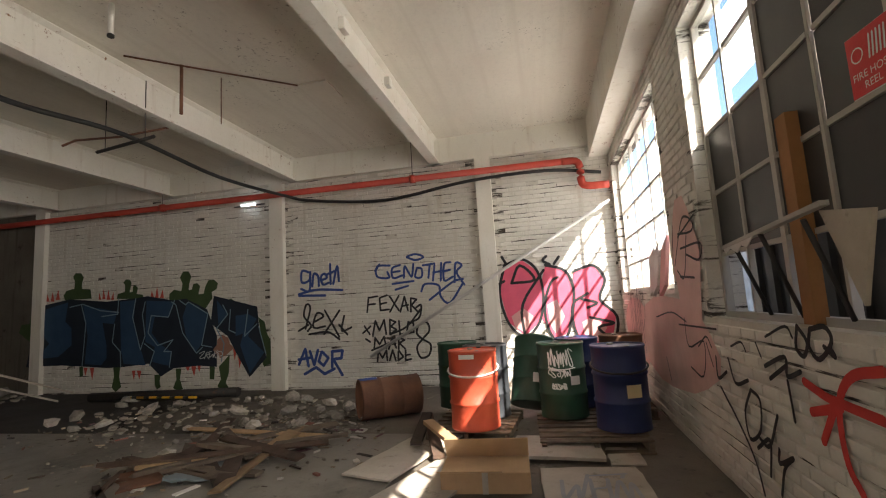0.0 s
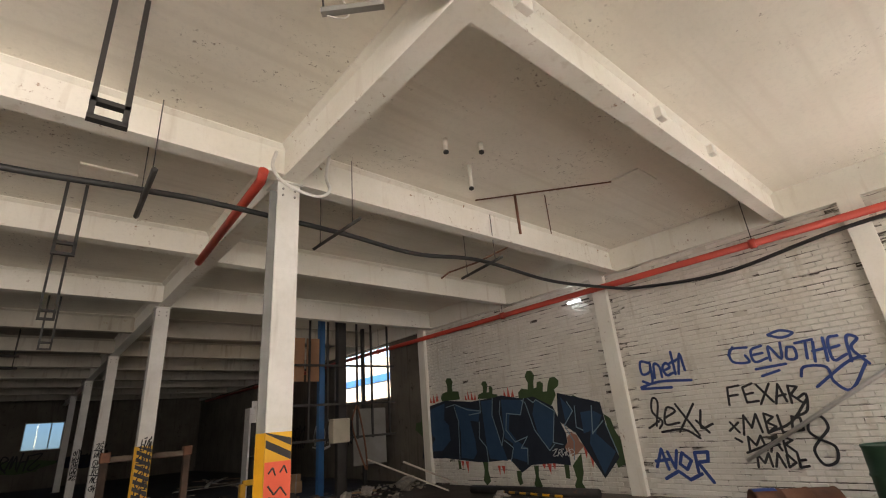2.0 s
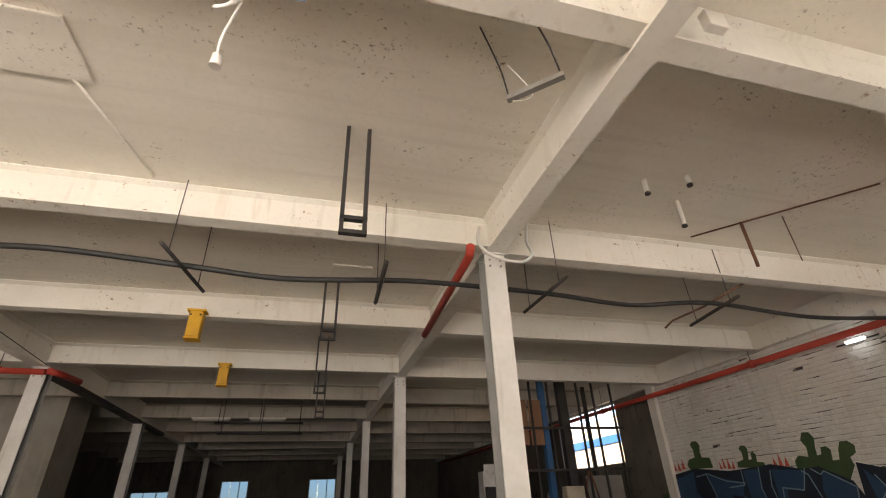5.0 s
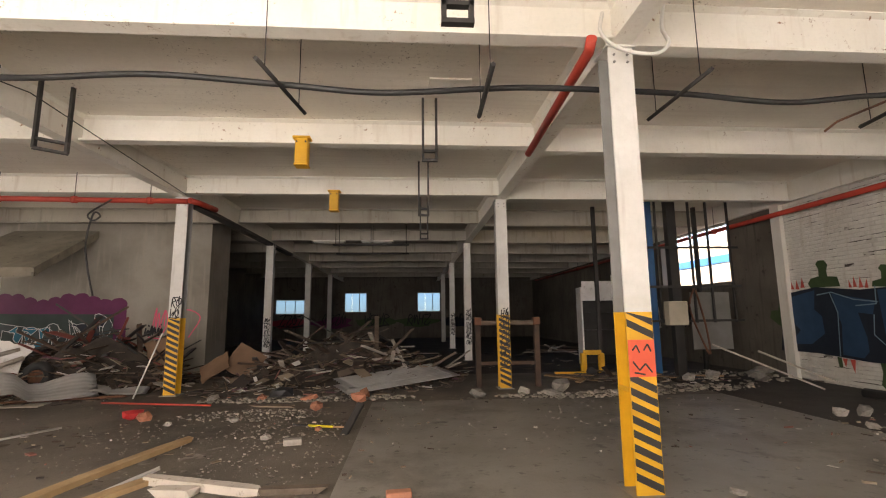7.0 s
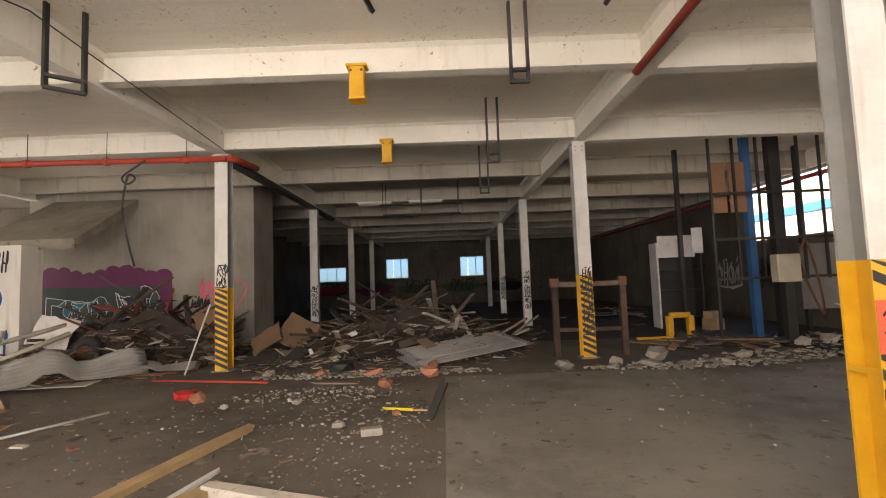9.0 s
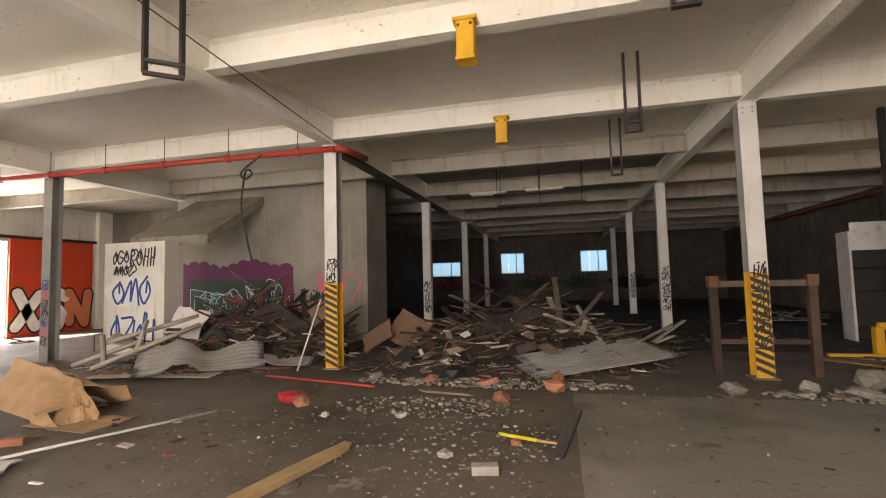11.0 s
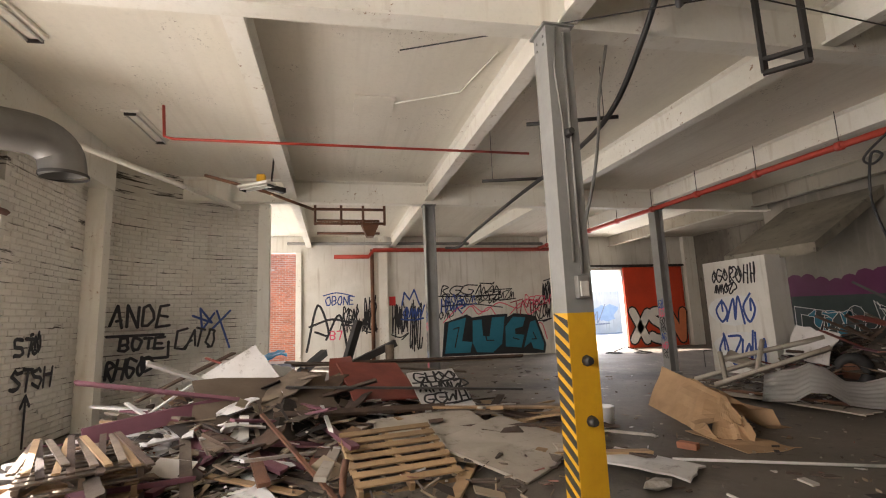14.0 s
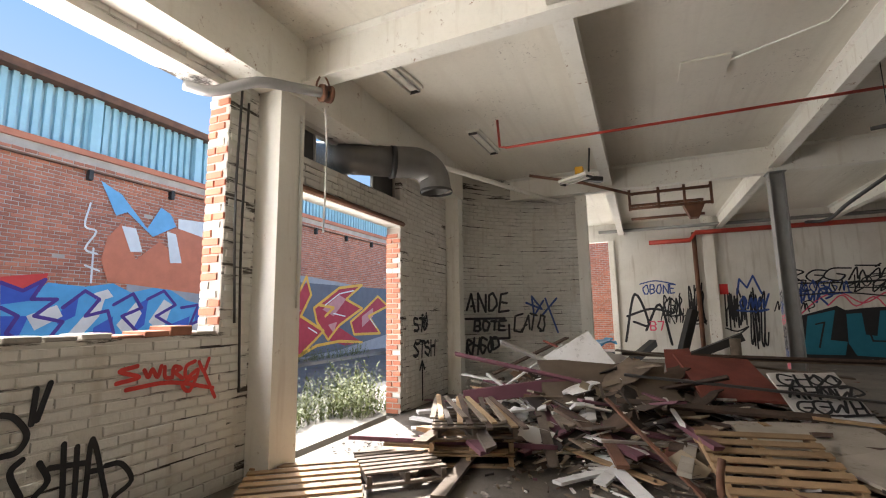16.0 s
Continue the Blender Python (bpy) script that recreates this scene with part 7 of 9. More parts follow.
for k, (x, y, s, kd) in enumerate(((-1.63, 8.43, 0.32, "brick"), (-0.95, 9.1, 0.36, "brick"), (-1.95, 9.4, 0.24, "brick"), (-3.9, 9.6, 0.26, "grey"), (-4.3, 7.95, 0.24, "brick"), (-1.91, 6.45, 0.16, "grey"), (-2.75, 7.6, 0.16, "grey"), (-3.7, 7.5, 0.12, "grey"),
                                   (1.4, 9.3, 0.35, "grey"), (2.4, 9.6, 0.3, "grey"), (3.3, 9.9, 0.5, "grey"), (2.9, 9.3, 0.28, "grey"), (4.2, 9.2, 0.24, "grey"), (4.8, 9.7, 0.3, "grey"), (-0.9, 9.7, 0.28, "brick"), (-2.9, 9.5, 0.25, "brick"), (-1.3, 6.9, 0.14, "brick"),
                                   (-5.6, 4.8, 0.2, "grey"), (7.6, 11.2, 0.4, "grey"), (8.4, 10.6, 0.45, "grey"), (9.0, 11.4, 0.5, "grey"), (6.8, 10.9, 0.35, "grey"), (3.0, 4.0, 0.12, "grey"), (5.4, 3.4, 0.2, "grey"), (5.1, 3.1, 0.18, "grey"))):
    chunk(x, y, s, kd, k, "broken orange brick lump on the floor" if kd == "brick" else "broken concrete lump on the floor")


def brick_at(x, y, z, rz, label, mat=M_BRICKBIT, ry=0):
    ob = tagged(new("loose_brick", mesh_of(mbox(-0.115, -0.055, 0, 0.115, 0.055, 0.076, None, 0.008), "loose_brick", mat)), label, "brick", "loose bricks")
    ob.matrix_basis = pose(x, y, z, 0, ry, rz)


brick_at(-0.07, 4.18, 0.013, 5, "single orange brick lying on the concrete slab")
brick_at(-6.6, 6.0, 0.0, 30, "single orange brick on the floor")
brick_at(-1.5, 6.2, 0.0, 12, "pale mortar-covered brick on the floor", M_RUBBLE)
brick_at(5.3, 2.85, 0.0, 20, "pale painted brick on the floor", M_WHITEBOARD)


def floor_timber(label, a, b, w, h, mat, bow=0.0, seed=0):
    """A length of timber lying from a to b, slightly bowed, with splintered ends."""
    rg = random.Random(seed)
    a, b = Vector((*a, 0)), Vector((*b, 0))
    d = b - a
    m = Matrix.Translation(a) @ Matrix.Rotation(math.atan2(d.y, d.x), 4, "Z")
    bm = bmesh.new()
    n, rings = 8, []
    for k in range(n + 1):
        f = k / n
        o = bow * math.sin(math.pi * f)
        ww = w / 2 * (1 + rg.uniform(-0.05, 0.05)) * (0.75 if k in (0, n) else 1)
        x = d.length * f
        rings.append([bm.verts.new(m @ Vector((x + (rg.uniform(-0.06, 0.06) if k in (0, n) else 0), o + sy * ww, z))) for sy, z in ((-1, 0.004), (1, 0.004), (0.94, h), (-0.94, h))])
    for p, q in zip(rings, rings[1:]):
        for k in range(4):
            bm.faces.new((p[k], p[(k + 1) % 4], q[(k + 1) % 4], q[k]))
    bm.faces.new(rings[0][::-1])
    bm.faces.new(rings[-1])
    return tagged(new("loose_plank", mesh_of(bm, "loose_plank", mat)), label, "plank", "loose planks")


M_PINE = material("yellowed_pine", (0.42, 0.29, 0.145), 0.75, second=(0.32, 0.21, 0.105), big=3, small=40, bump=0.3, streak=(0.24, 0.15, 0.075), streak_at=0.56, streak_scale=(9.0, 1.5, 9.0))
floor_timber("raw yellow timber plank lying on the floor", (-3.55, 3.6), (-2.94, 6.55), 0.15, 0.06, M_PINE, 0.05, 1)
floor_timber("raw pine batten lying on the floor", (-3.1, 3.9), (-2.58, 4.95), 0.17, 0.05, M_PINE, 0.0, 2)
floor_timber("whitewashed batten lying on the floor", (-2.64, 4.9), (-1.36, 4.42), 0.13, 0.08, M_PLY, 0.0, 3)
floor_timber("greyed batten end butted to another", (-1.42, 4.47), (-0.78, 4.47), 0.11, 0.06, M_WOODGREY, 0.0, 4)
floor_timber("thin bluish grey strip between the planks", (-2.98, 4.1), (-2.72, 5.35), 0.06, 0.03, M_ZINC, 0.0, 5)
floor_timber("short pale timber offcut on the floor", (-2.35, 4.55), (-1.98, 4.5), 0.15, 0.07, M_PLY, 0.0, 6)
floor_timber("dirty dark batten lying on the floor", (-2.1, 4.22), (-1.0, 4.3), 0.09, 0.04, M_WOODGREY, 0.0, 7)
floor_timber("split ply plank lying on the floor", (-2.9, 9.0), (-2.1, 8.85), 0.2, 0.03, M_WOODGREY, 0.0, 8)
pk_ = thing("demolition_pick", "yellow-handled pick with a black end on the floor", "tool")
part("handle", mtube([(-1.75, 7.25, 0.03), (-1.5, 7.15, 0.03)], 0.016, 8), M_BLACK, pk_)
part("grip", mtube([(-1.5, 7.15, 0.03), (-1.1, 6.98, 0.04)], 0.018, 8), paint("bright_yellow", (0.7, 0.62, 0.02)), pk_, "bright yellow sleeve")
part("shaft", mtube([(-1.1, 6.98, 0.04), (-0.85, 6.88, 0.05)], 0.014, 8), M_WOOD, pk_)
part("head", mbox(-0.28, -0.05, 0, 0.28, 0.05, 0.05, pose(-0.8, 6.85, 0.15, 10, -42, 60)), M_DARKSTEEL, pk_)
bag = tagged(new("red_bag", ROCKM["brick"][2]), "crumpled red plastic bag on the floor", "bag")
bag.matrix_basis = Matrix.LocRotScale((-4.55, 8.05, 0.09), Euler((0.2, 0, 1)), (0.36, 0.28, 0.28))
bag.data = bag.data.copy()
bag.data.materials.clear()
bag.data.materials.append(paint("red_plastic", (0.5, 0.03, 0.03), 0.35))
bk = tagged(new("black_bag", ROCKM["grey"][3].copy()), "black rubbish bag slumped by the rubble", "bag")
bk.data.materials.clear()
bk.data.materials.append(M_BLACK)
bk.matrix_basis = Matrix.LocRotScale((-2.6, 9.75, 0.13), Euler((0, 0, 0.5)), (0.5, 0.4, 0.42))
for nm, a, b, r, mt, lb in (("floor_pipe", (-6.0, 9.6, 0.03), (-3.7, 9.05, 0.03), 0.02, M_REDPIPE, "red pipe length lying on the floor"), ("floor_pipe", (-9.5, 9.3, 0.05), (-5.9, 10.2, 0.06), 0.028, M_RUST, "rusty pipe length lying on the floor"),
                            ("white_pole", (-6.25, 5.5, 0.03), (-5.2, 7.4, 0.04), 0.016, M_COLWHITE, "thin white pole lying on the floor"), ("white_pole", (9.6, 2.52, 0.63), (9.6, -2.3, 3.31), 0.032, M_ZINC, "long white pole fixed slanting across the brick wall"),
                            ("leaning_rod", (-5.75, 10.2, 0.0), (-5.3, 10.3, 1.35), 0.016, M_COLWHITE, "thin white rod leaning on the column"), ("floor_beam", (8.9, 5.0, 0.12), (8.6, 8.2, 0.12), 0.09, M_DARKSTEEL, "dark pipe lying along the brick wall"),
                            ("hazard_pole", (8.3, 6.9, 0.16), (8.0, 5.2, 0.2), 0.022, M_YELLOW, "yellow and black hazard pole on the rubble")):
    t = thing(nm, lb, "pole" if "pole" in nm or "rod" in nm else "pipe")
    part("tube", mtube([a, b], r, 8), mt, t)
    if nm == "hazard_pole":
        A, B = Vector(a), Vector(b)
        for k in range(5):
            part("band", mtube([A.lerp(B, k / 5 + 0.02), A.lerp(B, k / 5 + 0.1)], r * 1.06, 8), M_STRIPE, t, "black band")
for i, (x, y, a, l) in enumerate(((8.0, 9.9, -35, 2.2), (8.5, 9.6, -42, 1.5))):
    t = thing("leaning_plank", "pale plank propped on the rubble", "plank")
    part("plank", mbox(-l / 2, -0.07, 0, l / 2, 0.07, 0.03, pose(x, y, 0.45, 0, 24, a)), M_PLY, t)
for i, (x, y, a, l) in enumerate(((5.9, 0.35, 200, 1.1), (5.45, 0.0, 220, 1.3), (6.0, 0.5, 185, 0.8))):
    t = thing("leaning_plank", "splintered brown plank by the drums", "plank")
    part("plank", mbox(-l / 2, -0.06, 0, l / 2, 0.06, 0.04, pose(x, y, 0.13 + 0.02 * i, 0, 9, a)), M_WOODDARK if i != 1 else M_WOOD, t)
scr = heap("scrap_pile", "rusty scrap and broken boards on the floor", "scrap", 5.6, 2.6, 0.9, 0.8, 0.1, 22, ("dark", "grey", "grey", "dark", "raw"), 71, 10, (0, 2, 4, 7))
M_GREENSLATE = paint("blue_grey_board", (0.2, 0.25, 0.27))
sheet("fallen_board", "blue-grey dusty board among the scrap", "board", pose(4.95, 2.55, 0.03, 3, 3, 20), 0.55, 0.5, 0.02, M_GREENSLATE, 0.02, 15, 0.04)
sheet("fallen_board", "rust brown board among the scrap", "board", pose(4.75, 3.1, 0.02, 0, 0, 45), 0.6, 0.35, 0.02, M_RUST, 0.02, 16, 0.03)
for i, x in enumerate((4.6, 4.3, 4.9)):
    t = thing("floor_slat", "thin brown slat on the floor", "slat")
    part("slat", mbox(-0.4, -0.03, 0, 0.4, 0.03, 0.02, pose(x, 3.3 - i * 0.25, 0.02, 0, 0, 30 + i * 25)), M_WOODDARK, t)

LITTER = bpy.data.materials.new("mixed_litter")
LITTER.use_nodes = True
_n = LITTER.node_tree
_g, _r = _n.nodes.new("ShaderNodeNewGeometry"), _n.nodes.new("ShaderNodeValToRGB")
_r.color_ramp.interpolation = "CONSTANT"
for _p, _c in ((0.0, (0.07, 0.05, 0.036)), (0.22, (0.19, 0.145, 0.1)), (0.42, (0.11, 0.085, 0.065)), (0.55, (0.34, 0.28, 0.2)), (0.66, (0.05, 0.04, 0.035)), (0.76, (0.5, 0.47, 0.42)), (0.84, (0.24, 0.1, 0.075)), (0.9, (0.13, 0.06, 0.075)), (0.95, (0.66, 0.64, 0.6))):
    _e = _r.color_ramp.elements.new(_p) if _p else _r.color_ramp.elements[0]
    _e.color = (*_c, 1)
_n.links.new(_g.outputs["Random Per Island"], _r.inputs["Fac"])
_n.links.new(_r.outputs["Color"], _n.nodes["Principled BSDF"].inputs["Base Color"])
_n.nodes["Principled BSDF"].inputs["Roughness"].default_value = 0.9


def litter(name, label, spots, seed):
    """Splinters, board scraps and paper bits: spots are (x, y, rx, ry, peak, n, size)."""
    rg = np.random.RandomState(seed)
    V, F = [], []
    for x, y, rx, ry, peak, n, size in spots:
        for _ in range(n):
            a, r = rg.uniform(0, 6.283), math.sqrt(rg.rand())
            px, py = x + rx * r * math.cos(a), y + ry * r * math.sin(a)
            pz = 0.012 + peak * max(0.0, 1 - r ** 1.7) * rg.uniform(0.7, 1.08)
            L = size * (0.3 + 1.4 * rg.rand() ** 2)
            w = L * rg.choice((0.08, 0.12, 0.25, 0.6))
            th = rg.choice((0.004, 0.012, 0.02))
            steep = 28 if peak > 0.05 else 3
            m = pose(px, py, pz, rg.uniform(-steep, steep), rg.uniform(-steep, steep), rg.uniform(0, 360))
            o = len(V)
            sk = rg.uniform(-0.4, 0.4, 4) * w
            for z in (0, th):
                for k_, (u, v) in enumerate(((-L / 2, -w / 2), (L / 2, -w / 2), (L / 2, w / 2), (-L / 2, w / 2))):
                    V.append(tuple(m @ Vector((u + sk[k_], v, z))))
            F += [tuple(o + q for q in f) for f in ((0, 3, 2, 1), (4, 5, 6, 7), (0, 1, 5, 4), (1, 2, 6, 5), (2, 3, 7, 6), (3, 0, 4, 7))]
    me = bpy.data.meshes.new(name)
    me.from_pydata(V, [], F)
    me.materials.append(LITTER)
    return tagged(new(name, me), label, "litter", "", "stuff")


litter("floor_litter", "splinters, scraps of board and paper strewn over the floor",
       [(-9.8, 0.8, 3.0, 2.3, 0.75, 900, 0.3), (-8.0, 2.6, 2.6, 2.4, 0.15, 500, 0.22), (-7.2, 0.4, 1.8, 1.6, 0.02, 300, 0.12), (-1.7, 12.4, 3.2, 2.1, 0.75, 600, 0.3), (-2.2, 10.8, 3.2, 1.0, 0.03, 260, 0.2), (-8.2, 12.0, 2.8, 1.9, 0.95, 700, 0.32), (-8.5, 10.2, 2.6, 0.8, 0.05, 200, 0.22),
        (5.8, 2.4, 1.6, 1.6, 0.02, 150, 0.14), (6.6, 4.2, 2.2, 2.6, 0.02, 140, 0.1), (-2.2, 6.4, 2.6, 2.4, 0.0, 110, 0.07), (2.6, 7.6, 4.5, 2.2, 0.0, 120, 0.06), (-6.4, 5.6, 2.6, 2.4, 0.0, 160, 0.1), (-13.0, 6.0, 4.0, 3.5, 0.0, 130, 0.12), (0, 17, 6, 4, 0.02, 200, 0.25), (6.2, 11.5, 2.2, 1.0, 0.03, 160, 0.2)], 77)

# ---- centre of the hall ----
heap("timber_pile", "big pile of splintered timber and battens on the hall floor", "timber pile", -1.7, 12.9, 2.8, 1.5, 1.35, 220, ("dark", "grey", "grey", "dark", "steel", "board"), 81, 32)
mound("debris_mound", "low heap of dirt under the timber pile, dark as its shaded gaps", -1.8, 12.7, 2.8, 1.7, 0.7, M_GAPDIRT, 3)


def corrugated(label, m, L, W, mat, fold=0.0, waves=7, amp=0.028):
    bm = bmesh.new()
    ny, nx = waves * 4, 10
    rows = []
    for j in range(ny + 1):
        y = (j / ny - 0.5) * W
        row = []
        for i in range(nx + 1):
            u = i / nx
            x = (u - 0.5) * L
            z = amp * math.sin(j / 4 * 2 * math.pi) + fold * (math.exp(-((u - 0.35) / 0.1) ** 2) + 0.4 * math.sin(u * 9) * (j / ny))
            row.append(bm.verts.new((x, y, z)))
        rows.append(row)
    for a, b in zip(rows, rows[1:]):
        for i in range(nx):
            bm.faces.new((a[i], a[i + 1], b[i + 1], b[i])).smooth = True
    bmesh.ops.solidify(bm, geom=bm.faces[:], thickness=0.004)
    ob = tagged(new("corrugated_sheet", mesh_of(bm, "corrugated_sheet", mat)), label, "metal sheet", "corrugated sheets")
    ob.matrix_basis = m
    return ob


corrugated("galvanised corrugated roofing sheet on the debris", pose(-0.2, 10.75, 0.2, 8, -3, 32), 2.9, 0.8, M_ZINC)
corrugated("galvanised corrugated roofing sheet on the debris", pose(-0.35, 11.05, 0.28, 10, -3, 34), 2.7, 0.8, M_ZINC)
corrugated("buckled galvanised sheet lying on the floor", pose(-7.5, 9.75, 0.26, 22, 0, 38), 2.2, 0.9, M_ZINC, 0.26, 7)
corrugated("bent galvanised sheet scrap", pose(-6.4, 10.5, 0.12, 5, 3, 20), 1.4, 0.6, M_ZINC, 0.08, 6)
sheet("plywood_board", "brown board leaning in the debris", "board", pose(-4.3, 12.6, 0.5, 64, 30, 8), 0.8, 0.8, 0.03, M_BROWNBOARD, 0.02, 21, 0.02)
sheet("plywood_board", "brown board tipped on the floor", "board", pose(-4.95, 12.3, 0.4, 58, -30, -6), 0.8, 0.5, 0.03, M_BROWNBOARD, 0.02, 22, 0.02)
# timber frame round the column
tf = thing("trestle", "dark timber trestle frame round the column foot", "trestle")
for x in (1.62, 3.02):
    part("post", mbox(x - 0.06, 10.65, 0, x + 0.06, 10.78, 1.5, None, 0.008), M_WOODDARK, tf)
    part("bracket", mbox(x - 0.08, 10.63, 1.42, x + 0.08, 10.8, 1.6, None, 0.01), M_RUST, tf)
part("top_rail", mbox(1.68, 10.68, 1.42, 2.96, 10.75, 1.52, None, 0.006), M_WOODGREY, tf)
part("low_rail", mbox(1.68, 10.7, 0.5, 2.96, 10.75, 0.58, None, 0.006), M_WOODDARK, tf)
# hoist cage, cupboard and machine
hc = thing("hoist_cage", "black steel goods-hoist cage with vertical bars", "hoist cage")
for x in (5.55, 6.1, 6.65, 7.6, 8.1, 8.7):
    part("bar", mbox(x - 0.025, 11.6, 1.4 if x > 6 else 0.0, x + 0.025, 11.65, 4.9), M_DARKSTEEL, hc)
for z in (1.45, 2.35, 3.4):
    part("rail", mbox(5.55, 11.58, z - 0.03, 8.9, 11.62, z + 0.03), M_DARKSTEEL, hc)
for x in (5.6, 8.8):
    part("post", mbox(x - 0.05, 13.2, 0, x + 0.05, 13.3, 4.9), M_DARKSTEEL, hc)
part("guide_post", mbox(7.15, 11.9, 0, 7.4, 12.1, 4.9), M_DARKSTEEL, hc, "broad black guide post")
part("blue_post", mbox(6.6, 12.0, 0, 6.76, 12.16, 4.9), M_BLUESTEEL, hc, "blue painted post")
for x, z0, z1 in ((5.7, 3.0, 4.2), (6.15, 3.0, 4.2)):
    part("panel", mbox(x, 11.9, z0, x + 0.38, 11.93, z1), material("brown_ply", (0.36, 0.19, 0.1), 0.7), hc, "brown plywood panel")
part("mesh_panel", mbox(7.5, 11.7, 0.7, 8.6, 11.72, 2.2), M_STEEL, hc, "grey mesh panel")
part("control_box", mbox(6.5, 11.0, 1.35, 7.0, 11.25, 1.95, None, 0.02), material("cream_box", (0.55, 0.5, 0.38), 0.6, spots=(0.25, 0.2, 0.15), spot_at=0.6), hc, "scribbled cream control box")
part("box_stand", mbox(6.65, 11.05, 0, 6.85, 11.2, 1.35), M_DARKSTEEL, hc)
part("hose", mtube(bend([(7.5, 11.5, 2.3), (7.35, 11.5, 1.8), (7.6, 11.5, 1.0), (7.8, 11.5, 0.6), (7.75, 11.5, 1.3), (7.55, 11.5, 2.25)], 6), 0.025, 6), M_RUST, hc, "looped brown hose")
cp = thing("steel_cupboard", "grey-white open steel cupboard with tags", "cupboard", "", pose(6.3, 15.2, 0, 0, 0, -5))
part("side", mbox(-0.55, -0.3, 0, -0.5, 0.3, 2.55), M_WHITEBOARD, cp)
part("back", mbox(-0.5, 0.25, 0, 0.7, 0.3, 2.4), M_DARKSTEEL, cp)
part("header", mbox(-0.5, -0.3, 2.1, 0.55, -0.26, 2.75), M_WHITEBOARD, cp)
for z in (0.3, 1.1, 1.7):
    part("shelf", mbox(-0.5, -0.28, z, 0.7, 0.25, z + 0.03), M_DARKSTEEL, cp)
part("side", mbox(0.7, -0.3, 0, 0.75, 0.3, 2.4), M_DARKSTEEL, cp)
part("loose_panel", mbox(0.45, -0.42, 2.2, 0.75, -0.38, 2.95), P_WHITE, cp, "white panel")
carton("small brown carton on the floor", pose(6.9, 14.3, 0, 0, 0, 10), 0.45, 0.35, 0.32, False)
carton("small brown carton stacked on another", pose(6.9, 14.3, 0.32, 0, 0, 22), 0.38, 0.3, 0.2, False)
ym = thing("yellow_trolley", "yellow steel pallet-jack frame with black wheels", "trolley")
for x in (4.75, 5.25):
    part("leg", mbox(x - 0.07, 12.3, 0.0, x + 0.07, 12.45, 0.6, None, 0.015), M_YELLOW, ym)
part("crossbar", mbox(4.75, 12.33, 0.55, 5.25, 12.42, 0.68, None, 0.015), M_YELLOW, ym)
part("fork", mbox(3.9, 12.2, 0.08, 4.7, 12.3, 0.13), M_YELLOW, ym)
for x in (4.85, 5.9):
    part("wheel", mtube([(x, 12.05, 0.13), (x, 12.15, 0.13)], 0.13, 14), M_BLACK, ym)
heap("scrap_pile", "scrap timber and steel by the hoist", "scrap", 5.6, 11.6, 1.6, 0.5, 0.15, 26, ("dark", "grey", "raw", "steel"), 86, 10)
heap("board_stack", "stack of pale boards in the dark end of the hall", "boards", 6.2, 19.5, 0.7, 0.6, 0.4, 12, ("board", "grey"), 87, 4)

# ---- metal and timber junk by the stair core ----
heap("junk_pile", "tangled pile of steel frames, timber and scrap", "junk pile", -8.2, 12.5, 2.5, 1.35, 1.5, 190, ("dark", "steel", "grey", "steel", "dark", "red"), 91, 38)
mound("debris_mound", "heap of rubbish under the scrap, dark as its shaded gaps", -8.2, 12.3, 2.6, 1.7, 0.85, M_GAPDIRT, 8)
for i, (x, y, z, a, b, c, sx, sy) in enumerate(((-8.9, 10.9, 0.85, 62, 14, 12, 0.75, 0.65), (-9.9, 10.6, 0.35, 12, 25, 30, 1.2, 0.5), (-6.3, 12.2, 0.7, 70, -15, 20, 0.5, 0.9))):
    sheet("plywood_board", ("pale board standing in the junk pile", "grey board sloping off the junk pile", "brown board standing in the junk pile")[i], "board", pose(x, y, z, a, b, c), sx, sy, 0.03, (M_WHITEBOARD, M_PLY, M_BROWNBOARD)[i], 0.03, 30 + i, 0.03)
fr = thing("broken_trestle", "broken white timber frame leaning on the junk", "frame")
for p, q in (((-9.9, 9.5, 0.08), (-8.3, 10.6, 0.85)), ((-10.3, 10.1, 0.5), (-8.7, 11.0, 1.0)), ((-9.75, 9.65, 0.1), (-10.1, 9.9, 0.7)), ((-9.3, 9.95, 0.35), (-9.5, 10.4, 0.95)), ((-10.9, 9.9, 0.05), (-9.7, 10.4, 0.5))):
    part("rail", mtube([p, q], 0.05, 4), M_PLY, fr)
tyre = thing("junk_car_wheel", "black rubber car wheel half buried in the junk", "wheel")
bm = bmesh.new()
tube(bm, [(-8.3 + 0.26 * math.cos(a), 11.0 + 0.08 * math.sin(a), 0.38 + 0.26 * math.sin(a)) for a in (k * math.pi / 10 for k in range(21))], 0.1, 10, False)
part("tyre", bm, M_BLACK, tyre)
part("rim", mtube([(-8.3, 10.97, 0.38), (-8.3, 11.03, 0.38)], 0.17, 14), M_RUST, tyre, "rusty steel rim")
sheet("floor_sheet", "dirty flat sheet lying on the floor", "board", pose(-8.2, 9.3, 0.02, 0, 0, 12), 2.4, 0.5, 0.02, M_PLY, 0.03, 41, 0.03)

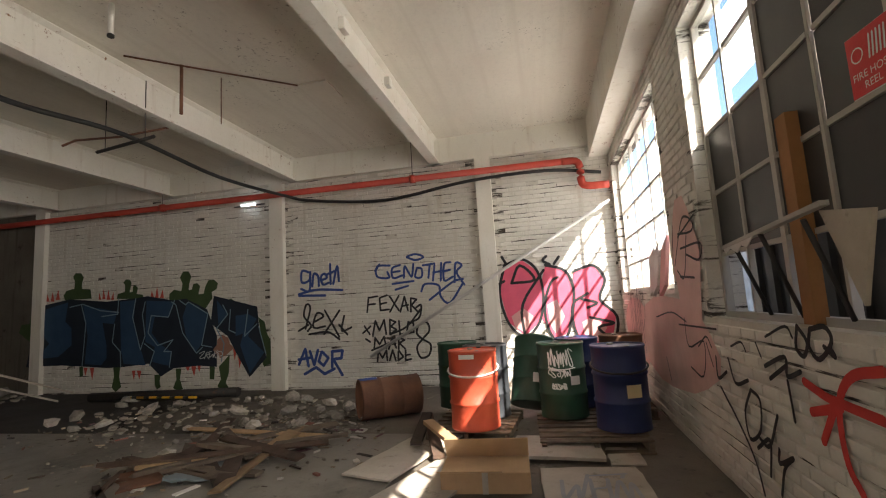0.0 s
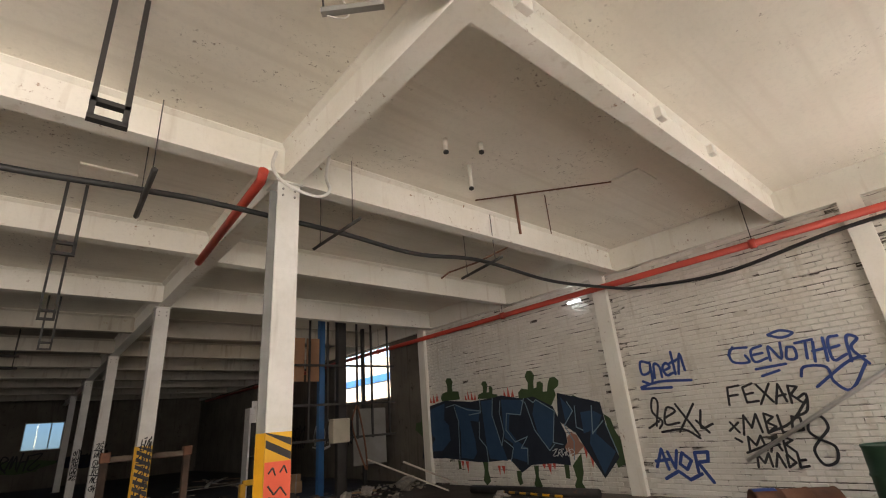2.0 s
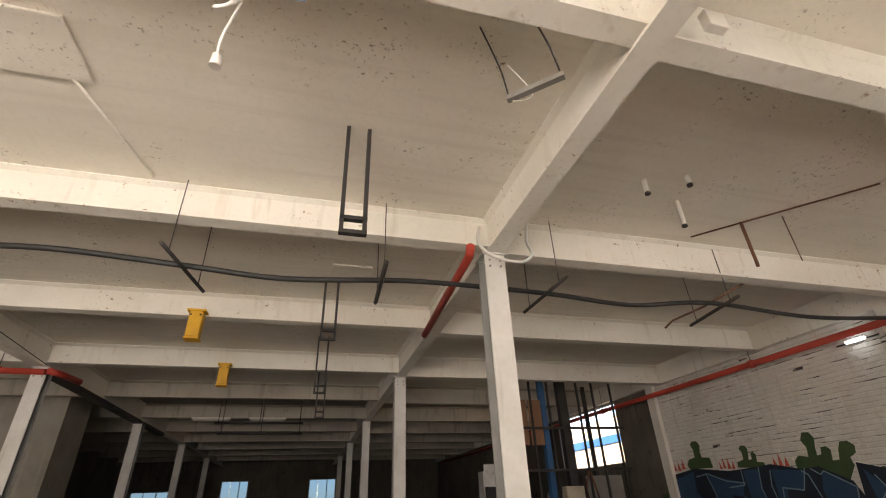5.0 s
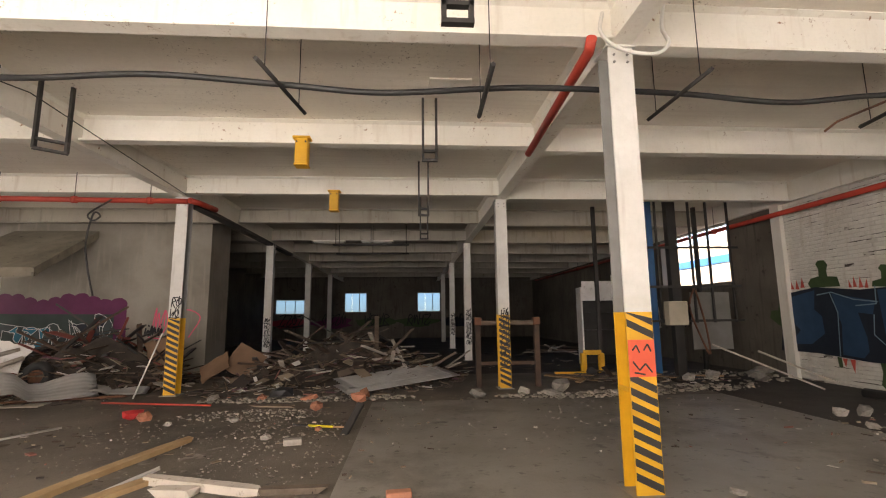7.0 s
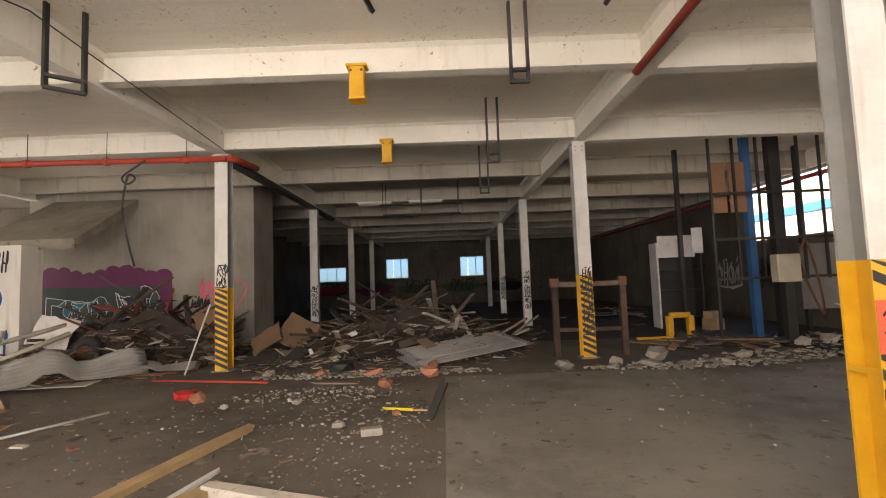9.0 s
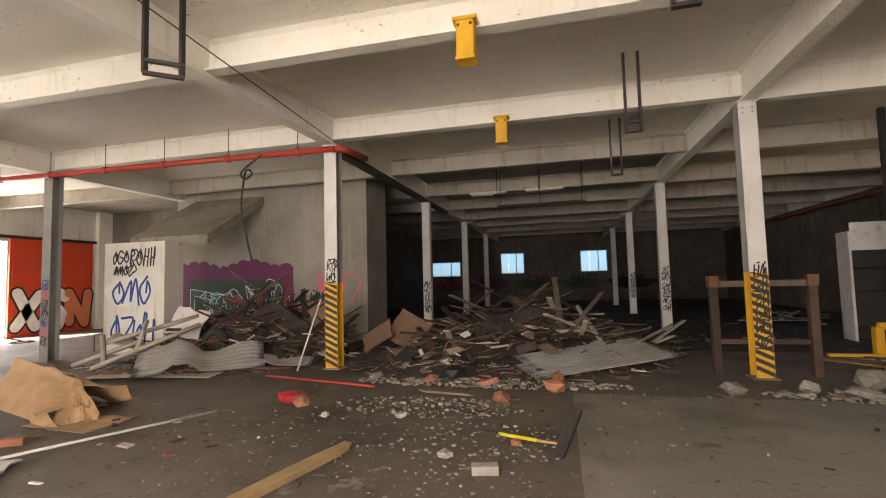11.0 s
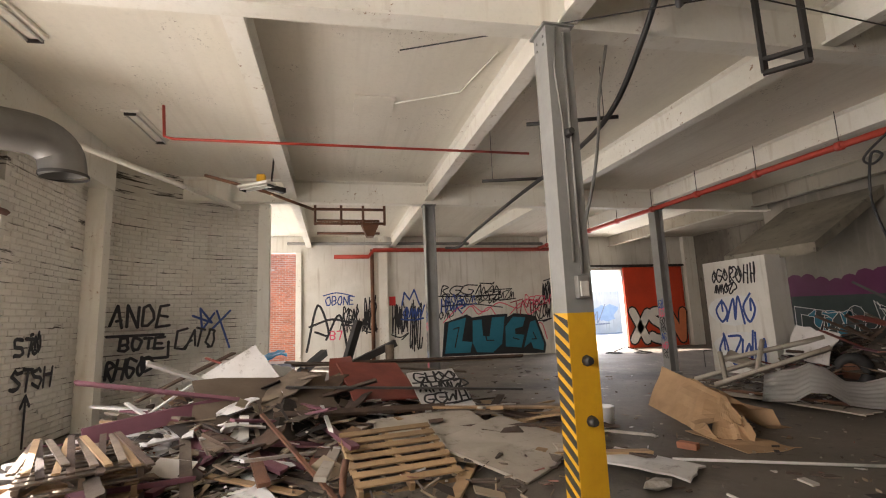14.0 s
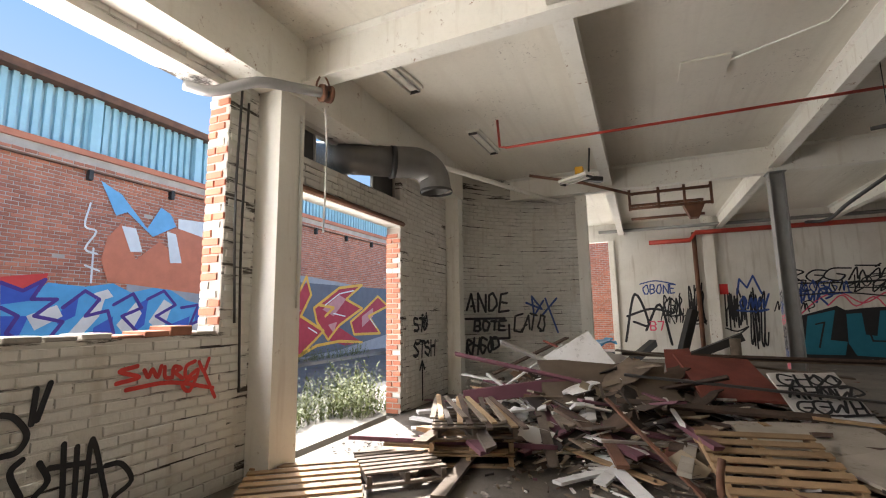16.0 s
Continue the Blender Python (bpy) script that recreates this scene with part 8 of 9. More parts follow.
# ---- west debris ----
heap("demolition_pile", "wide pile of broken boards, battens and laths", "debris pile", -9.8, 0.9, 3.0, 2.2, 0.72, 210, ("grey", "dark", "dark", "board", "raw", "purple", "grey", "board", "white", "purple", "white", "zinc", "dark"), 101, 13)
mound("debris_mound", "rubbish heap beneath the boards, dark as the shaded gaps", -10.0, 0.8, 2.9, 2.2, 0.6, M_GAPDIRT, 12)
heap("demolition_pile", "scattered broken boards and battens on the floor", "debris pile", -8.6, 3.9, 1.9, 1.4, 0.35, 70, ("grey", "dark", "board", "raw", "raw", "dark"), 102, 12)
heap("lath_bundle", "loose stack of thin weathered laths", "laths", -7.0, -0.55, 0.65, 0.45, 0.5, 26, ("grey", "purple", "raw", "grey"), 103, 5, (0, 4, 6))
for k in range(12):
    t = thing("lath", "long thin weathered lath on the pallet stack", "lath", "laths by the door")
    part("strip", mbox(-0.75, -0.03, 0, 0.75, 0.03, 0.018, pose(-6.95 + 0.05 * (k % 3), -0.95 + k * 0.085, 0.52 + 0.02 * (k % 2), 0, 1.5 * (k % 3) - 1, 82 - 60 + 3 * (k % 4))), (M_WOODGREY, M_WOOD, M_WOODDARK)[k % 3], t)
pallet("raw timber pallet at the bottom of the stack", pose(-7.0, -0.5, 0.16, 0, 0, 20), 1.15, 0.95, M_WOOD)
pallet("weathered pallet stacked on another", pose(-7.0, -0.48, 0.3, 0, 0, 23), 1.15, 0.95, M_WOODGREY)
pallet("raw timber pallet beneath the stack", pose(-6.95, -0.5, 0.02, 0, 0, 18), 1.15, 1.0, M_WOOD)
pallet("pale sunlit pallet lying by the doorway", pose(-5.2, -1.55, 0.01, 0, 0, 35), 1.2, 1.1, M_WOOD)
pallet("broken pallet by the doorway", pose(-6.05, -1.0, 0.03, 0, -4, 40), 1.1, 0.8, M_WOODGREY)
pallet("raw pine pallet propped on the debris", pose(-6.95, 2.55, 0.12, 0, 14, 8), 1.2, 1.1, M_WOOD)
sheet("fallen_board", "large pale grey board sloping over the debris", "board", pose(-7.1, 3.95, 0.12, 2, 9, 38), 1.3, 1.5, 0.03, M_PLY, 0.01, 51, 0.01)
sheet("fallen_board", "pale board under the pallet", "board", pose(-7.9, 3.2, 0.2, 0, 10, 14), 1.1, 1.5, 0.03, M_PLY, 0.01, 52, 0.01)
wb = sheet("painted_board", "dirty white square panel tilted on the pile", "panel", pose(-9.35, 0.52, 0.80, 0, 52, -6) @ Matrix.Rotation(radians(38), 4, "Z"), 0.95, 0.95, 0.03, M_WHITEBOARD, 0.01, 53, 0.01)
sheet("painted_board", "dull red door panel lying on the pile", "panel", pose(-9.60, 2.58, 0.66, -4, 21, 12), 1.3, 1.1, 0.035, M_REDBOARD, 0.02, 54, 0.01)
sheet("painted_board", "narrow red panel on the pile", "panel", pose(-10.1, 2.0, 0.8, 6, 22, 0), 1.0, 0.4, 0.03, M_REDBOARD, 0.01, 55, 0.01)
tb = sheet("tagged_board", "white board covered with black tags on the pile", "board", pose(-9.1, 3.55, 0.5, 0, 32, 12), 1.0, 0.85, 0.025, M_WHITEBOARD, 0.01, 56, 0.01)
bm = bmesh.new()
for row in range(3):
    for s in scrawl(-0.38, -0.3 + row * 0.26, 0.75, 0.2, 220 + row, 4):
        stroke(bm, s, 0.035, Matrix.Rotation(radians(90), 4, "Z"), 0.045)
part("graffiti", bm, P_BLACK, tb, "black tag strokes")
dk = sheet("felt_carpet", "brown felt carpet draped over the pile", "carpet", pose(-8.70, 0.99, 0.50, 3, 30, 16), 1.4, 1.9, 0.05, material("brown_felt", (0.13, 0.095, 0.065), 0.95, second=(0.09, 0.065, 0.045), bump=0.5), 0.1, 57, 0.06)
for i, (x, y, z, a, l, mt) in enumerate(((-8.5, -0.3, 0.85, 100, 1.9, PLANKM["purple"][0].materials[0]), (-8.2, 0.5, 0.3, 20, 1.4, M_ZINC), (-9.4, 0.0, 0.85, 120, 1.7, M_ZINC), (-9.0, 1.9, 0.6, 75, 1.3, M_WOODDARK), (-7.6, 0.95, 0.25, 15, 2.2, M_RUST), (-8.4, 2.3, 0.42, 98, 2.4, M_WOODDARK), (-10.9, 3.4, 0.85, 88, 4.6, M_WOODDARK), (-11.2, 3.1, 0.8, 84, 4.0, M_WOODGREY))):
    t = thing("long_batten", ("plum painted trim length", "grey metal strip", "pale metal strip", "dark batten", "rusty pipe length", "charred batten", "long dark joist", "long weathered joist")[i] + " lying across the debris pile", "batten", "battens on the pile")
    part("length", mbox(-l / 2, -0.06, -0.02, l / 2, 0.06, 0.02, pose(x, y, z, 20 * (i % 3 - 1), (12, -20, 24, -15, 5, 3, 1, 1)[i], a)), mt, t)
for i, (x, y, z, a, b) in enumerate(((-11.2, 2.2, 1.1, 30, 70), (-11.4, 2.6, 0.95, 10, 22), (-11.8, 1.4, 0.8, 60, 20))):
    t = thing("charred_timber", "black charred timber sticking out of the pile", "timber", "charred timbers")
    part("length", mbox(-0.6, -0.07, -0.07, 0.6, 0.07, 0.07, pose(x, y, z, 0, -b, a + 90)), M_STRIPE, t)
rgb_ = random.Random(71)
for k in range(30):
    a, rr_ = rgb_.uniform(0, 6.283), math.sqrt(rgb_.random())
    x, y = -9.7 + 2.7 * rr_ * math.cos(a), 0.9 + 2.3 * rr_ * math.sin(a)
    if x > -7.6 and y < 0.4:
        continue
    z = 0.18 + 0.62 * (1 - rr_ ** 1.6) * rgb_.uniform(0.75, 1.0)
    mt, nm = rgb_.choice(((M_PLY, "greyed"), (M_WHITEBOARD, "dirty white"), (M_BROWNBOARD, "brown"), (M_WOODGREY, "weathered"), (M_BROWNBOARD, "dark brown"), (M_WOODDARK, "charred"), (M_WOODDARK, "blackened")))
    sheet("broken_board", nm + " broken board lying in the debris pile", "board", pose(x, y, z, rgb_.uniform(-22, 22), rgb_.uniform(5, 34), rgb_.uniform(-70, 70)), rgb_.uniform(0.35, 0.9), rgb_.uniform(0.2, 0.5), 0.02, mt, 0.02, 600 + k, 0.06)
bl = sheet("blue_tarp", "crumpled bright blue plastic scrap on the pile", "plastic scrap", pose(-11.2, 0.7, 1.05, 10, 12, 20), 0.7, 0.5, 0.03, paint("blue_plastic", (0.03, 0.3, 0.6), 0.4), 0.08, 58, 0.08)
for i, (x, y, z) in enumerate(((-7.9, 0.75, 0.3), (-8.1, -0.2, 0.25), (-7.7, 0.3, 0.12))):
    ob = tagged(new("paper_bag", ROCKM["grey"][4 + i].copy()), "crumpled white paper sack on the debris", "bag", "paper sacks")
    ob.data.materials.clear()
    ob.data.materials.append(M_WHITEBOARD)
    ob.matrix_basis = Matrix.LocRotScale((x, y, z), Euler((0.3 * i, 0.2, i)), (0.55 - 0.1 * i, 0.32, 0.26))
stub = thing("iron_stub", "rusty iron pipe stub standing in the floor", "pipe stub")
part("stub", mtube(bend([(-5.6, 1.95, 0.0), (-5.6, 1.95, 0.4), (-5.65, 1.98, 0.55)], 4), 0.03, 8), M_RUST, stub)
st2 = thing("tree_stump", "short cut timber post on the pile", "post")
part("post", mtube([(-11.3, 3.0, 0.6), (-11.3, 3.0, 1.15)], 0.09, 8), M_WOODGREY, st2)
# big crushed cardboard
cb = thing("crushed_carton", "large flattened tan cardboard carton, torn open", "cardboard")


def crumpled(parent, name, label, a0, a1, b0, b1, crease, seed, mat=M_CARD):
    """A thick card panel between two edges, a0 to a1 and b0 to b1, buckled towards the a1-b1 end."""
    bm = bmesh.new()
    n, k = 14, 8
    top, low = {}, {}
    a0, a1, b0, b1 = Vector(a0), Vector(a1), Vector(b0), Vector(b1)
    nrm = (a1 - a0).cross(b0 - a0).normalized()
    for i in range(n + 1):
        for j in range(k + 1):
            u, v = i / n, j / k
            p = a0.lerp(a1, u).lerp(b0.lerp(b1, u), v)
            q = noise.noise(Vector((u * 4 + seed, v * 3, 0.3 * seed))) * crease * (0.15 + u * u * 1.4)
            p = p + nrm * q
            p.z = max(p.z, 0.006)
            top[i, j] = bm.verts.new(p)
            low[i, j] = bm.verts.new(p - nrm * 0.008)
    for i in range(n):
        for j in range(k):
            bm.faces.new((top[i, j], top[i + 1, j], top[i + 1, j + 1], top[i, j + 1]))
            bm.faces.new((low[i, j], low[i, j + 1], low[i + 1, j + 1], low[i + 1, j]))
    rim = [(i, 0) for i in range(n)] + [(n, j) for j in range(k)] + [(i, k) for i in range(n, 0, -1)] + [(0, j) for j in range(k, 0, -1)]
    for p, q in zip(rim, rim[1:] + rim[:1]):
        bm.faces.new((top[p], low[p], low[q], top[q]))
    return part(name, bm, mat, parent, label)


crumpled(cb, "panel", "", (-8.92, 7.2, 0.02), (-6.75, 6.5, 0.01), (-8.85, 7.5, 0.66), (-7.2, 7.2, 0.42), 0.2, 2)
crumpled(cb, "panel", "", (-8.85, 7.5, 0.65), (-7.2, 7.2, 0.41), (-8.7, 8.0, 0.03), (-6.7, 7.6, 0.03), 0.16, 5)
crumpled(cb, "torn_flap", "torn crumpled end", (-7.25, 7.15, 0.42), (-6.7, 6.95, 0.25), (-6.85, 6.55, 0.02), (-6.45, 6.9, 0.02), 0.2, 8)
crumpled(cb, "floor_flap", "", (-7.3, 6.55, 0.008), (-6.2, 6.45, 0.008), (-7.0, 7.05, 0.02), (-6.1, 7.1, 0.012), 0.05, 11)
sheet("fallen_board", "scuffed white board lying on the floor", "board", pose(-6.2, 5.15, 0.03, 0, 3, 35), 0.95, 0.6, 0.02, M_WHITEBOARD, 0.03, 59, 0.03)
bu = thing("white_bucket", "white plastic bucket on the floor", "bucket")
bm = bmesh.new()
revolve(bm, [(0.12, 0), (0.15, 0.28), (0.155, 0.3)], 16, Matrix.Translation((-7.9, 6.6 - 0.9, 0)))
part("tub", bm, P_WHITE, bu)
bike = thing("old_bicycle", "broken bicycle lying by the bright doorway", "bicycle")
for x in (-17.6, -17.1):
    bm = bmesh.new()
    tube(bm, [(x + 0.3 * math.cos(a), 12.2 + (x + 17.6) * 1.8 + 0.3 * math.sin(a), 0.08) for a in (k * math.pi / 10 for k in range(21))], 0.022, 6, False)
    part("wheel", bm, M_BLACK, bike)
part("frame", mtube([(-17.6, 12.2, 0.12), (-17.4, 12.6, 0.3), (-17.1, 13.1, 0.12)], 0.02, 6), M_DARKSTEEL, bike)
ch = thing("chair_frame", "bare steel chair frame by the block wall", "chair")
for x, y in ((-12.9, 12.0), (-12.5, 12.0), (-12.9, 12.4), (-12.5, 12.4)):
    part("leg", mtube([(x, y, 0), (x, y, 0.85 if y > 12.2 else 0.45)], 0.012, 6), M_DARKSTEEL, ch)
part("seat", mbox(-12.9, 12.0, 0.45, -12.5, 12.4, 0.47), M_DARKSTEEL, ch)
# sliding red door
rd = thing("sliding_door", "red sliding steel door pushed open, tagged", "door")
part("panel", mbox(XW + 0.08, 14.37, 0.02, XW + 0.14, 17.4, 3.55, None, 0.01), M_REDDOOR, rd)
part("rail", mbox(XW + 0.05, 11.2, 3.56, XW + 0.2, 17.5, 3.66), M_DARKSTEEL, rd)
for y in (14.5, 15.9, 17.25):
    part("batten", mbox(XW + 0.14, y - 0.03, 0.05, XW + 0.16, y + 0.03, 3.5), M_REDDOOR, rd)
RDP = plane((XW + 0.162, 0, 0), (0, 1, 0), (1, 0, 0))
bm = bmesh.new()
tx = letters("XSN", 14.6, 0.35, 0.7, 1.2, 0.3, 0.05, 0.06, 12)
for s in tx:
    stroke(bm, s, 0.5, RDP, 0.004)
part("graffiti", bm, P_BLACK, rd, "black letter outline")
bm = bmesh.new()
for s in tx[:3]:
    stroke(bm, s, 0.36, RDP, 0.008)
part("graffiti", bm, P_WHITE, rd, "cream letters")
bm = bmesh.new()
for s in tx[3:]:
    stroke(bm, s, 0.36, RDP, 0.008)
part("graffiti", bm, P_ORANGE, rd, "orange letters")

# ---- outside ----
YB = -11.0
bld = thing("brick_warehouse", "long red brick warehouse across the lane with murals", "building")
part("wall", mbox(-40, YB - 6, -0.2, 30, YB, 5.7), M_MORTAR, bld)
part("coping", mbox(-40, YB - 0.1, 5.7, 30, YB + 0.06, 5.85), M_BRICK, bld, "brick coping course")
part("roof_edge", mbox(-40, YB - 0.4, 7.3, 30, YB + 0.05, 7.5), M_RUST, bld)
part("roof_back", mbox(-40, YB - 6, 5.85, 30, YB - 0.5, 7.4), M_TEAL, bld)
for k in range(170):
    x = -28 + k * 0.22
    part("rib", mbox(x, YB - 0.32, 5.95, x + 0.12, YB - 0.22, 7.3), M_TEAL, bld, "")
part("cladding", mbox(-40, YB - 0.4, 5.86, 30, YB - 0.33, 7.3), material("pale_teal_sheet", (0.5, 0.68, 0.72), 0.6, second=(0.43, 0.6, 0.64), bump=0.05), bld, "pale teal cladding")
for x in (-14.5, -11.5, -8.5, -5.5, -2.5):
    part("post", mbox(x - 0.12, YB - 0.2, 5.86, x + 0.12, YB - 0.08, 7.3), M_TEAL, bld)
part("conduit", mtube([(-40, YB + 0.06, 5.35), (30, YB + 0.06, 5.35)], 0.035, 6), M_RUST, bld)
for i in range(14):
    part("bracket", mbox(-26 + i * 2.2, YB, 5.1, -25.9 + i * 2.2, YB + 0.15, 5.35), M_DARKSTEEL, bld)
filled([[(9.5, 0.0), (24, 0.0), (24, 2.9), (16.5, 3.3), (12.0, 3.2), (9.5, 2.7)]], P_GREY, ON_ACROSS, bld, "grey painted mural ground")
PB = "blue and white wild-style mural on brick"
royal = paint("royal_blue_spray", (0.04, 0.1, 0.45))
cream = paint("cream_spray", (0.7, 0.66, 0.6))
violet = paint("violet_edge_spray", (0.07, 0.03, 0.22))
forange, fblue = paint("faded_orange_spray", (0.6, 0.19, 0.1)), paint("faded_blue_spray", (0.16, 0.42, 0.66))
crimson, rose = paint("crimson_spray", (0.42, 0.03, 0.05)), paint("rose_spray", (0.55, 0.25, 0.25))
MW = "faded orange and blue letters on brick"
RY = "red and yellow wild-style mural on a grey ground"
filled([[(6.86, 2.47), (7.48, 2.26), (7.72, 2.52), (8.5, 2.46), (8.62, 1.04), (7.58, 1.18), (6.98, 1.15)], [(8.5, 2.46), (9.15, 2.58), (9.63, 2.36), (10.54, 2.59), (10.67, 0.91), (8.62, 1.04)], [(10.54, 2.59), (11.29, 2.19), (12.37, 1.96), (12.43, 1.04), (11.38, 0.89), (10.67, 0.91)]], P_SKYBLUE, ON_ACROSS, bld, PB, 0.008)
filled([[(6.86, 2.47), (7.27, 2.3), (7.66, 2.62), (7.45, 2.1), (6.9, 2)], [(6.92, 1.76), (7.42, 1.76), (7.26, 1.27), (6.98, 1.22)], [(8.06, 1.95), (8.39, 2.29), (8.34, 1.75), (7.98, 1.56)], [(8.77, 1.47), (9.22, 1.74), (9.2, 1.17), (8.74, 1.13)], [(9.66, 1.96), (10.11, 2.22), (10.05, 1.5), (9.76, 1.29)], [(10.8, 1.49), (11.42, 1.72), (11.37, 1.06), (10.83, 1.01)], [(11.59, 1.97), (12.21, 1.8), (11.94, 1.29), (11.62, 1.55)]], royal, ON_ACROSS, bld, PB, 0.011)
filled([[(7.37, 1.76), (7.94, 2.01), (8.08, 1.75), (7.55, 1.44)], [(8.23, 1.35), (8.67, 1.95), (8.98, 2.17), (8.88, 1.74), (8.48, 1.24)], [(9.31, 1.52), (9.77, 2.11), (9.95, 1.81), (9.62, 1.15)], [(10.16, 1.58), (10.57, 2.2), (10.84, 2.05), (10.56, 1.26)], [(11.35, 1.31), (11.81, 1.63), (12.09, 1.45), (11.56, 1.01)], [(8.7, 2.3), (9.03, 2.42), (9.18, 2.24), (8.81, 2.09)]], cream, ON_ACROSS, bld, PB, 0.014)
sprayed([[(6.86, 2.47), (7.26, 2.31), (7.66, 2.58), (7.44, 2.13), (7.93, 2.14), (7.52, 1.76), (8.09, 1.62), (7.84, 1.24)], [(8.06, 1.95), (8.51, 2.36), (8.85, 2.16), (8.56, 1.75), (9.07, 1.88), (9.26, 1.31), (8.72, 1.33), (8.36, 1.22)], [(9.2, 2.03), (9.68, 2.33), (9.94, 1.96), (9.43, 1.74), (9.91, 1.28), (9.34, 1.16)], [(10.08, 2.19), (10.55, 2.44), (10.93, 2.05), (10.36, 1.73), (10.98, 1.4), (10.49, 1.1)], [(11.12, 1.97), (11.68, 2.06), (11.44, 1.47), (12.11, 1.72), (11.95, 1.03)], [(6.91, 1.94), (7.22, 1.76), (7.05, 1.4), (7.37, 1.17)]], 0.07, violet, ON_ACROSS, bld, PB, 0.018)
filled([[(6.84, 2.59), (7.71, 2.73), (7.67, 2.52), (7.36, 2.35), (6.86, 2.4)], [(7.72, 2.52), (8.5, 2.46), (8.16, 2.15), (7.8, 2.27)], [(12.37, 2.07), (12.38, 1.78), (11.89, 1.98)]], P_RED, ON_ACROSS, bld, PB, 0.0065)
filled([[(8.92, 3.75), (9.24, 4.18), (9.68, 3.24), (10.32, 3.83), (11.06, 3.35), (10.6, 4.2), (11.17, 4.43), (12.27, 3.88), (12.36, 2.57), (11.66, 2.4), (9.01, 2.62), (8.8, 3.16)]], forange, ON_ACROSS, bld, MW, 0.01)
filled([[(8.64, 5.17), (9.18, 4.93), (9.93, 4.14), (10.29, 4.81), (10.6, 4.67), (10.8, 4.34), (10.11, 3.93), (9.36, 4.49), (9.08, 4.34)], [(11.86, 4.92), (12.21, 4.83), (12.26, 4.03), (11.83, 4.09)]], fblue, ON_ACROSS, bld, MW, 0.014)
filled([[(9.24, 4.1), (9.62, 4.09), (9.84, 3.48), (9.52, 3.44)], [(10.51, 4.15), (10.8, 4.11), (11.04, 3.28), (10.67, 3.25)], [(10.84, 4.58), (11.84, 4.64), (11.96, 4.11), (10.86, 4.29)]], P_WHITE, ON_ACROSS, bld, MW, 0.017)
sprayed([curve2(p, 4) for p in ([(8.45, 4.54), (8.37, 3.95), (8.64, 3.85), (8.42, 3.39), (8.71, 3.29)], [(8.61, 3.42), (8.62, 2.57)], [(8.45, 2.98), (8.79, 2.87)],)], 0.04, P_WHITE, ON_ACROSS, bld, "thin white tag on brick", 0.012)
filled([[(15.38, 2.71), (16.26, 3.02), (18.9, 3.02), (18.98, 0.17), (15.51, 0.03)], [(18.9, 3.02), (23.52, 3.07), (23.53, 0.72), (18.98, 0.17)]], paint("slate_ground", (0.12, 0.13, 0.16)), ON_ACROSS, bld, RY, 0.008)
filled([[(15.39, 2.41), (16.03, 2.3), (16.67, 3.04), (16.97, 2.55), (16.38, 1.68), (17.84, 1.05), (16.38, 0.14), (15.86, 0.23), (16.02, 1.03), (15.46, 1.1)], [(17.17, 2), (18.91, 2.92), (20.75, 3.14), (19.44, 2.42), (20.77, 2.02), (18.95, 1.26), (18.16, 0.66), (17.37, 1.44)], [(21.02, 1.97), (22.24, 2.64), (23.28, 2.16), (21.38, 1.64), (22.48, 0.76), (20.12, 0.81), (19.83, 1.39)], [(17.96, 0.72), (18.96, 1.16), (20.8, 0.41), (19.41, 0.34)]], crimson, ON_ACROSS, bld, RY, 0.012)
filled([[(15.65, 2.11), (16.23, 2.12), (16.07, 1.36), (15.62, 1.47)], [(17.73, 1.95), (18.92, 2.61), (19.44, 2.42), (18.53, 1.66)], [(18.14, 1.3), (18.78, 1.41), (18.55, 0.93)], [(20.78, 1.64), (21.8, 2.06), (21.81, 1.63), (20.79, 1.1)]], rose, ON_ACROSS, bld, RY, 0.016)
sprayed([[(15.39, 2.41), (15.66, 3.42), (16.03, 2.3), (16.66, 3.27), (16.97, 2.55), (16.38, 1.68), (17.84, 1.05), (16.38, 0.14), (15.86, 0.23), (16.02, 1.03), (15.46, 1.1)], [(17.17, 2), (18.91, 2.92), (20.75, 3.14), (19.44, 2.42), (20.77, 2.02), (18.95, 1.26), (18.16, 0.66), (17.37, 1.44), (17.17, 2)], [(21.02, 1.97), (22.24, 2.64), (23.28, 2.16), (21.38, 1.64), (22.48, 0.76), (20.12, 0.81), (19.83, 1.39), (21.02, 1.97)], [(16.38, 0.14), (17.41, 0.47), (18.97, 0.56), (20.8, 0.41)], [(17.53, 2.14), (18.52, 2.03), (17.93, 1.67)]], 0.1, P_YELLOW, ON_ACROSS, bld, RY, 0.02)
sprayed([[(17.91, 2.14), (18.92, 2.66), (20.03, 2.84)], [(18.52, 1.78), (19.38, 1.65)], [(15.82, 2.01), (16.31, 1.9)], [(21.54, 1.5), (22.09, 1.06)], [(16.84, 1.22), (17.39, 0.98)]], 0.045, P_WHITE, ON_ACROSS, bld, RY, 0.024)
bm = bmesh.new()
box(bm, -40, YB + 0.02, -0.12, 30, YB + 1.2, 0.0)
setting("pavement", bm, M_SLAB, "narrow concrete footpath with a kerb", "pavement")
bm = bmesh.new()
box(bm, -16, -4.4, -0.13, 10, YS - 0.28, -0.03)
setting("apron", bm, material("pale_apron", (0.36, 0.34, 0.3), 0.9, second=(0.26, 0.24, 0.2), bump=0.4), "pale broken concrete apron outside the doorway", "pavement")
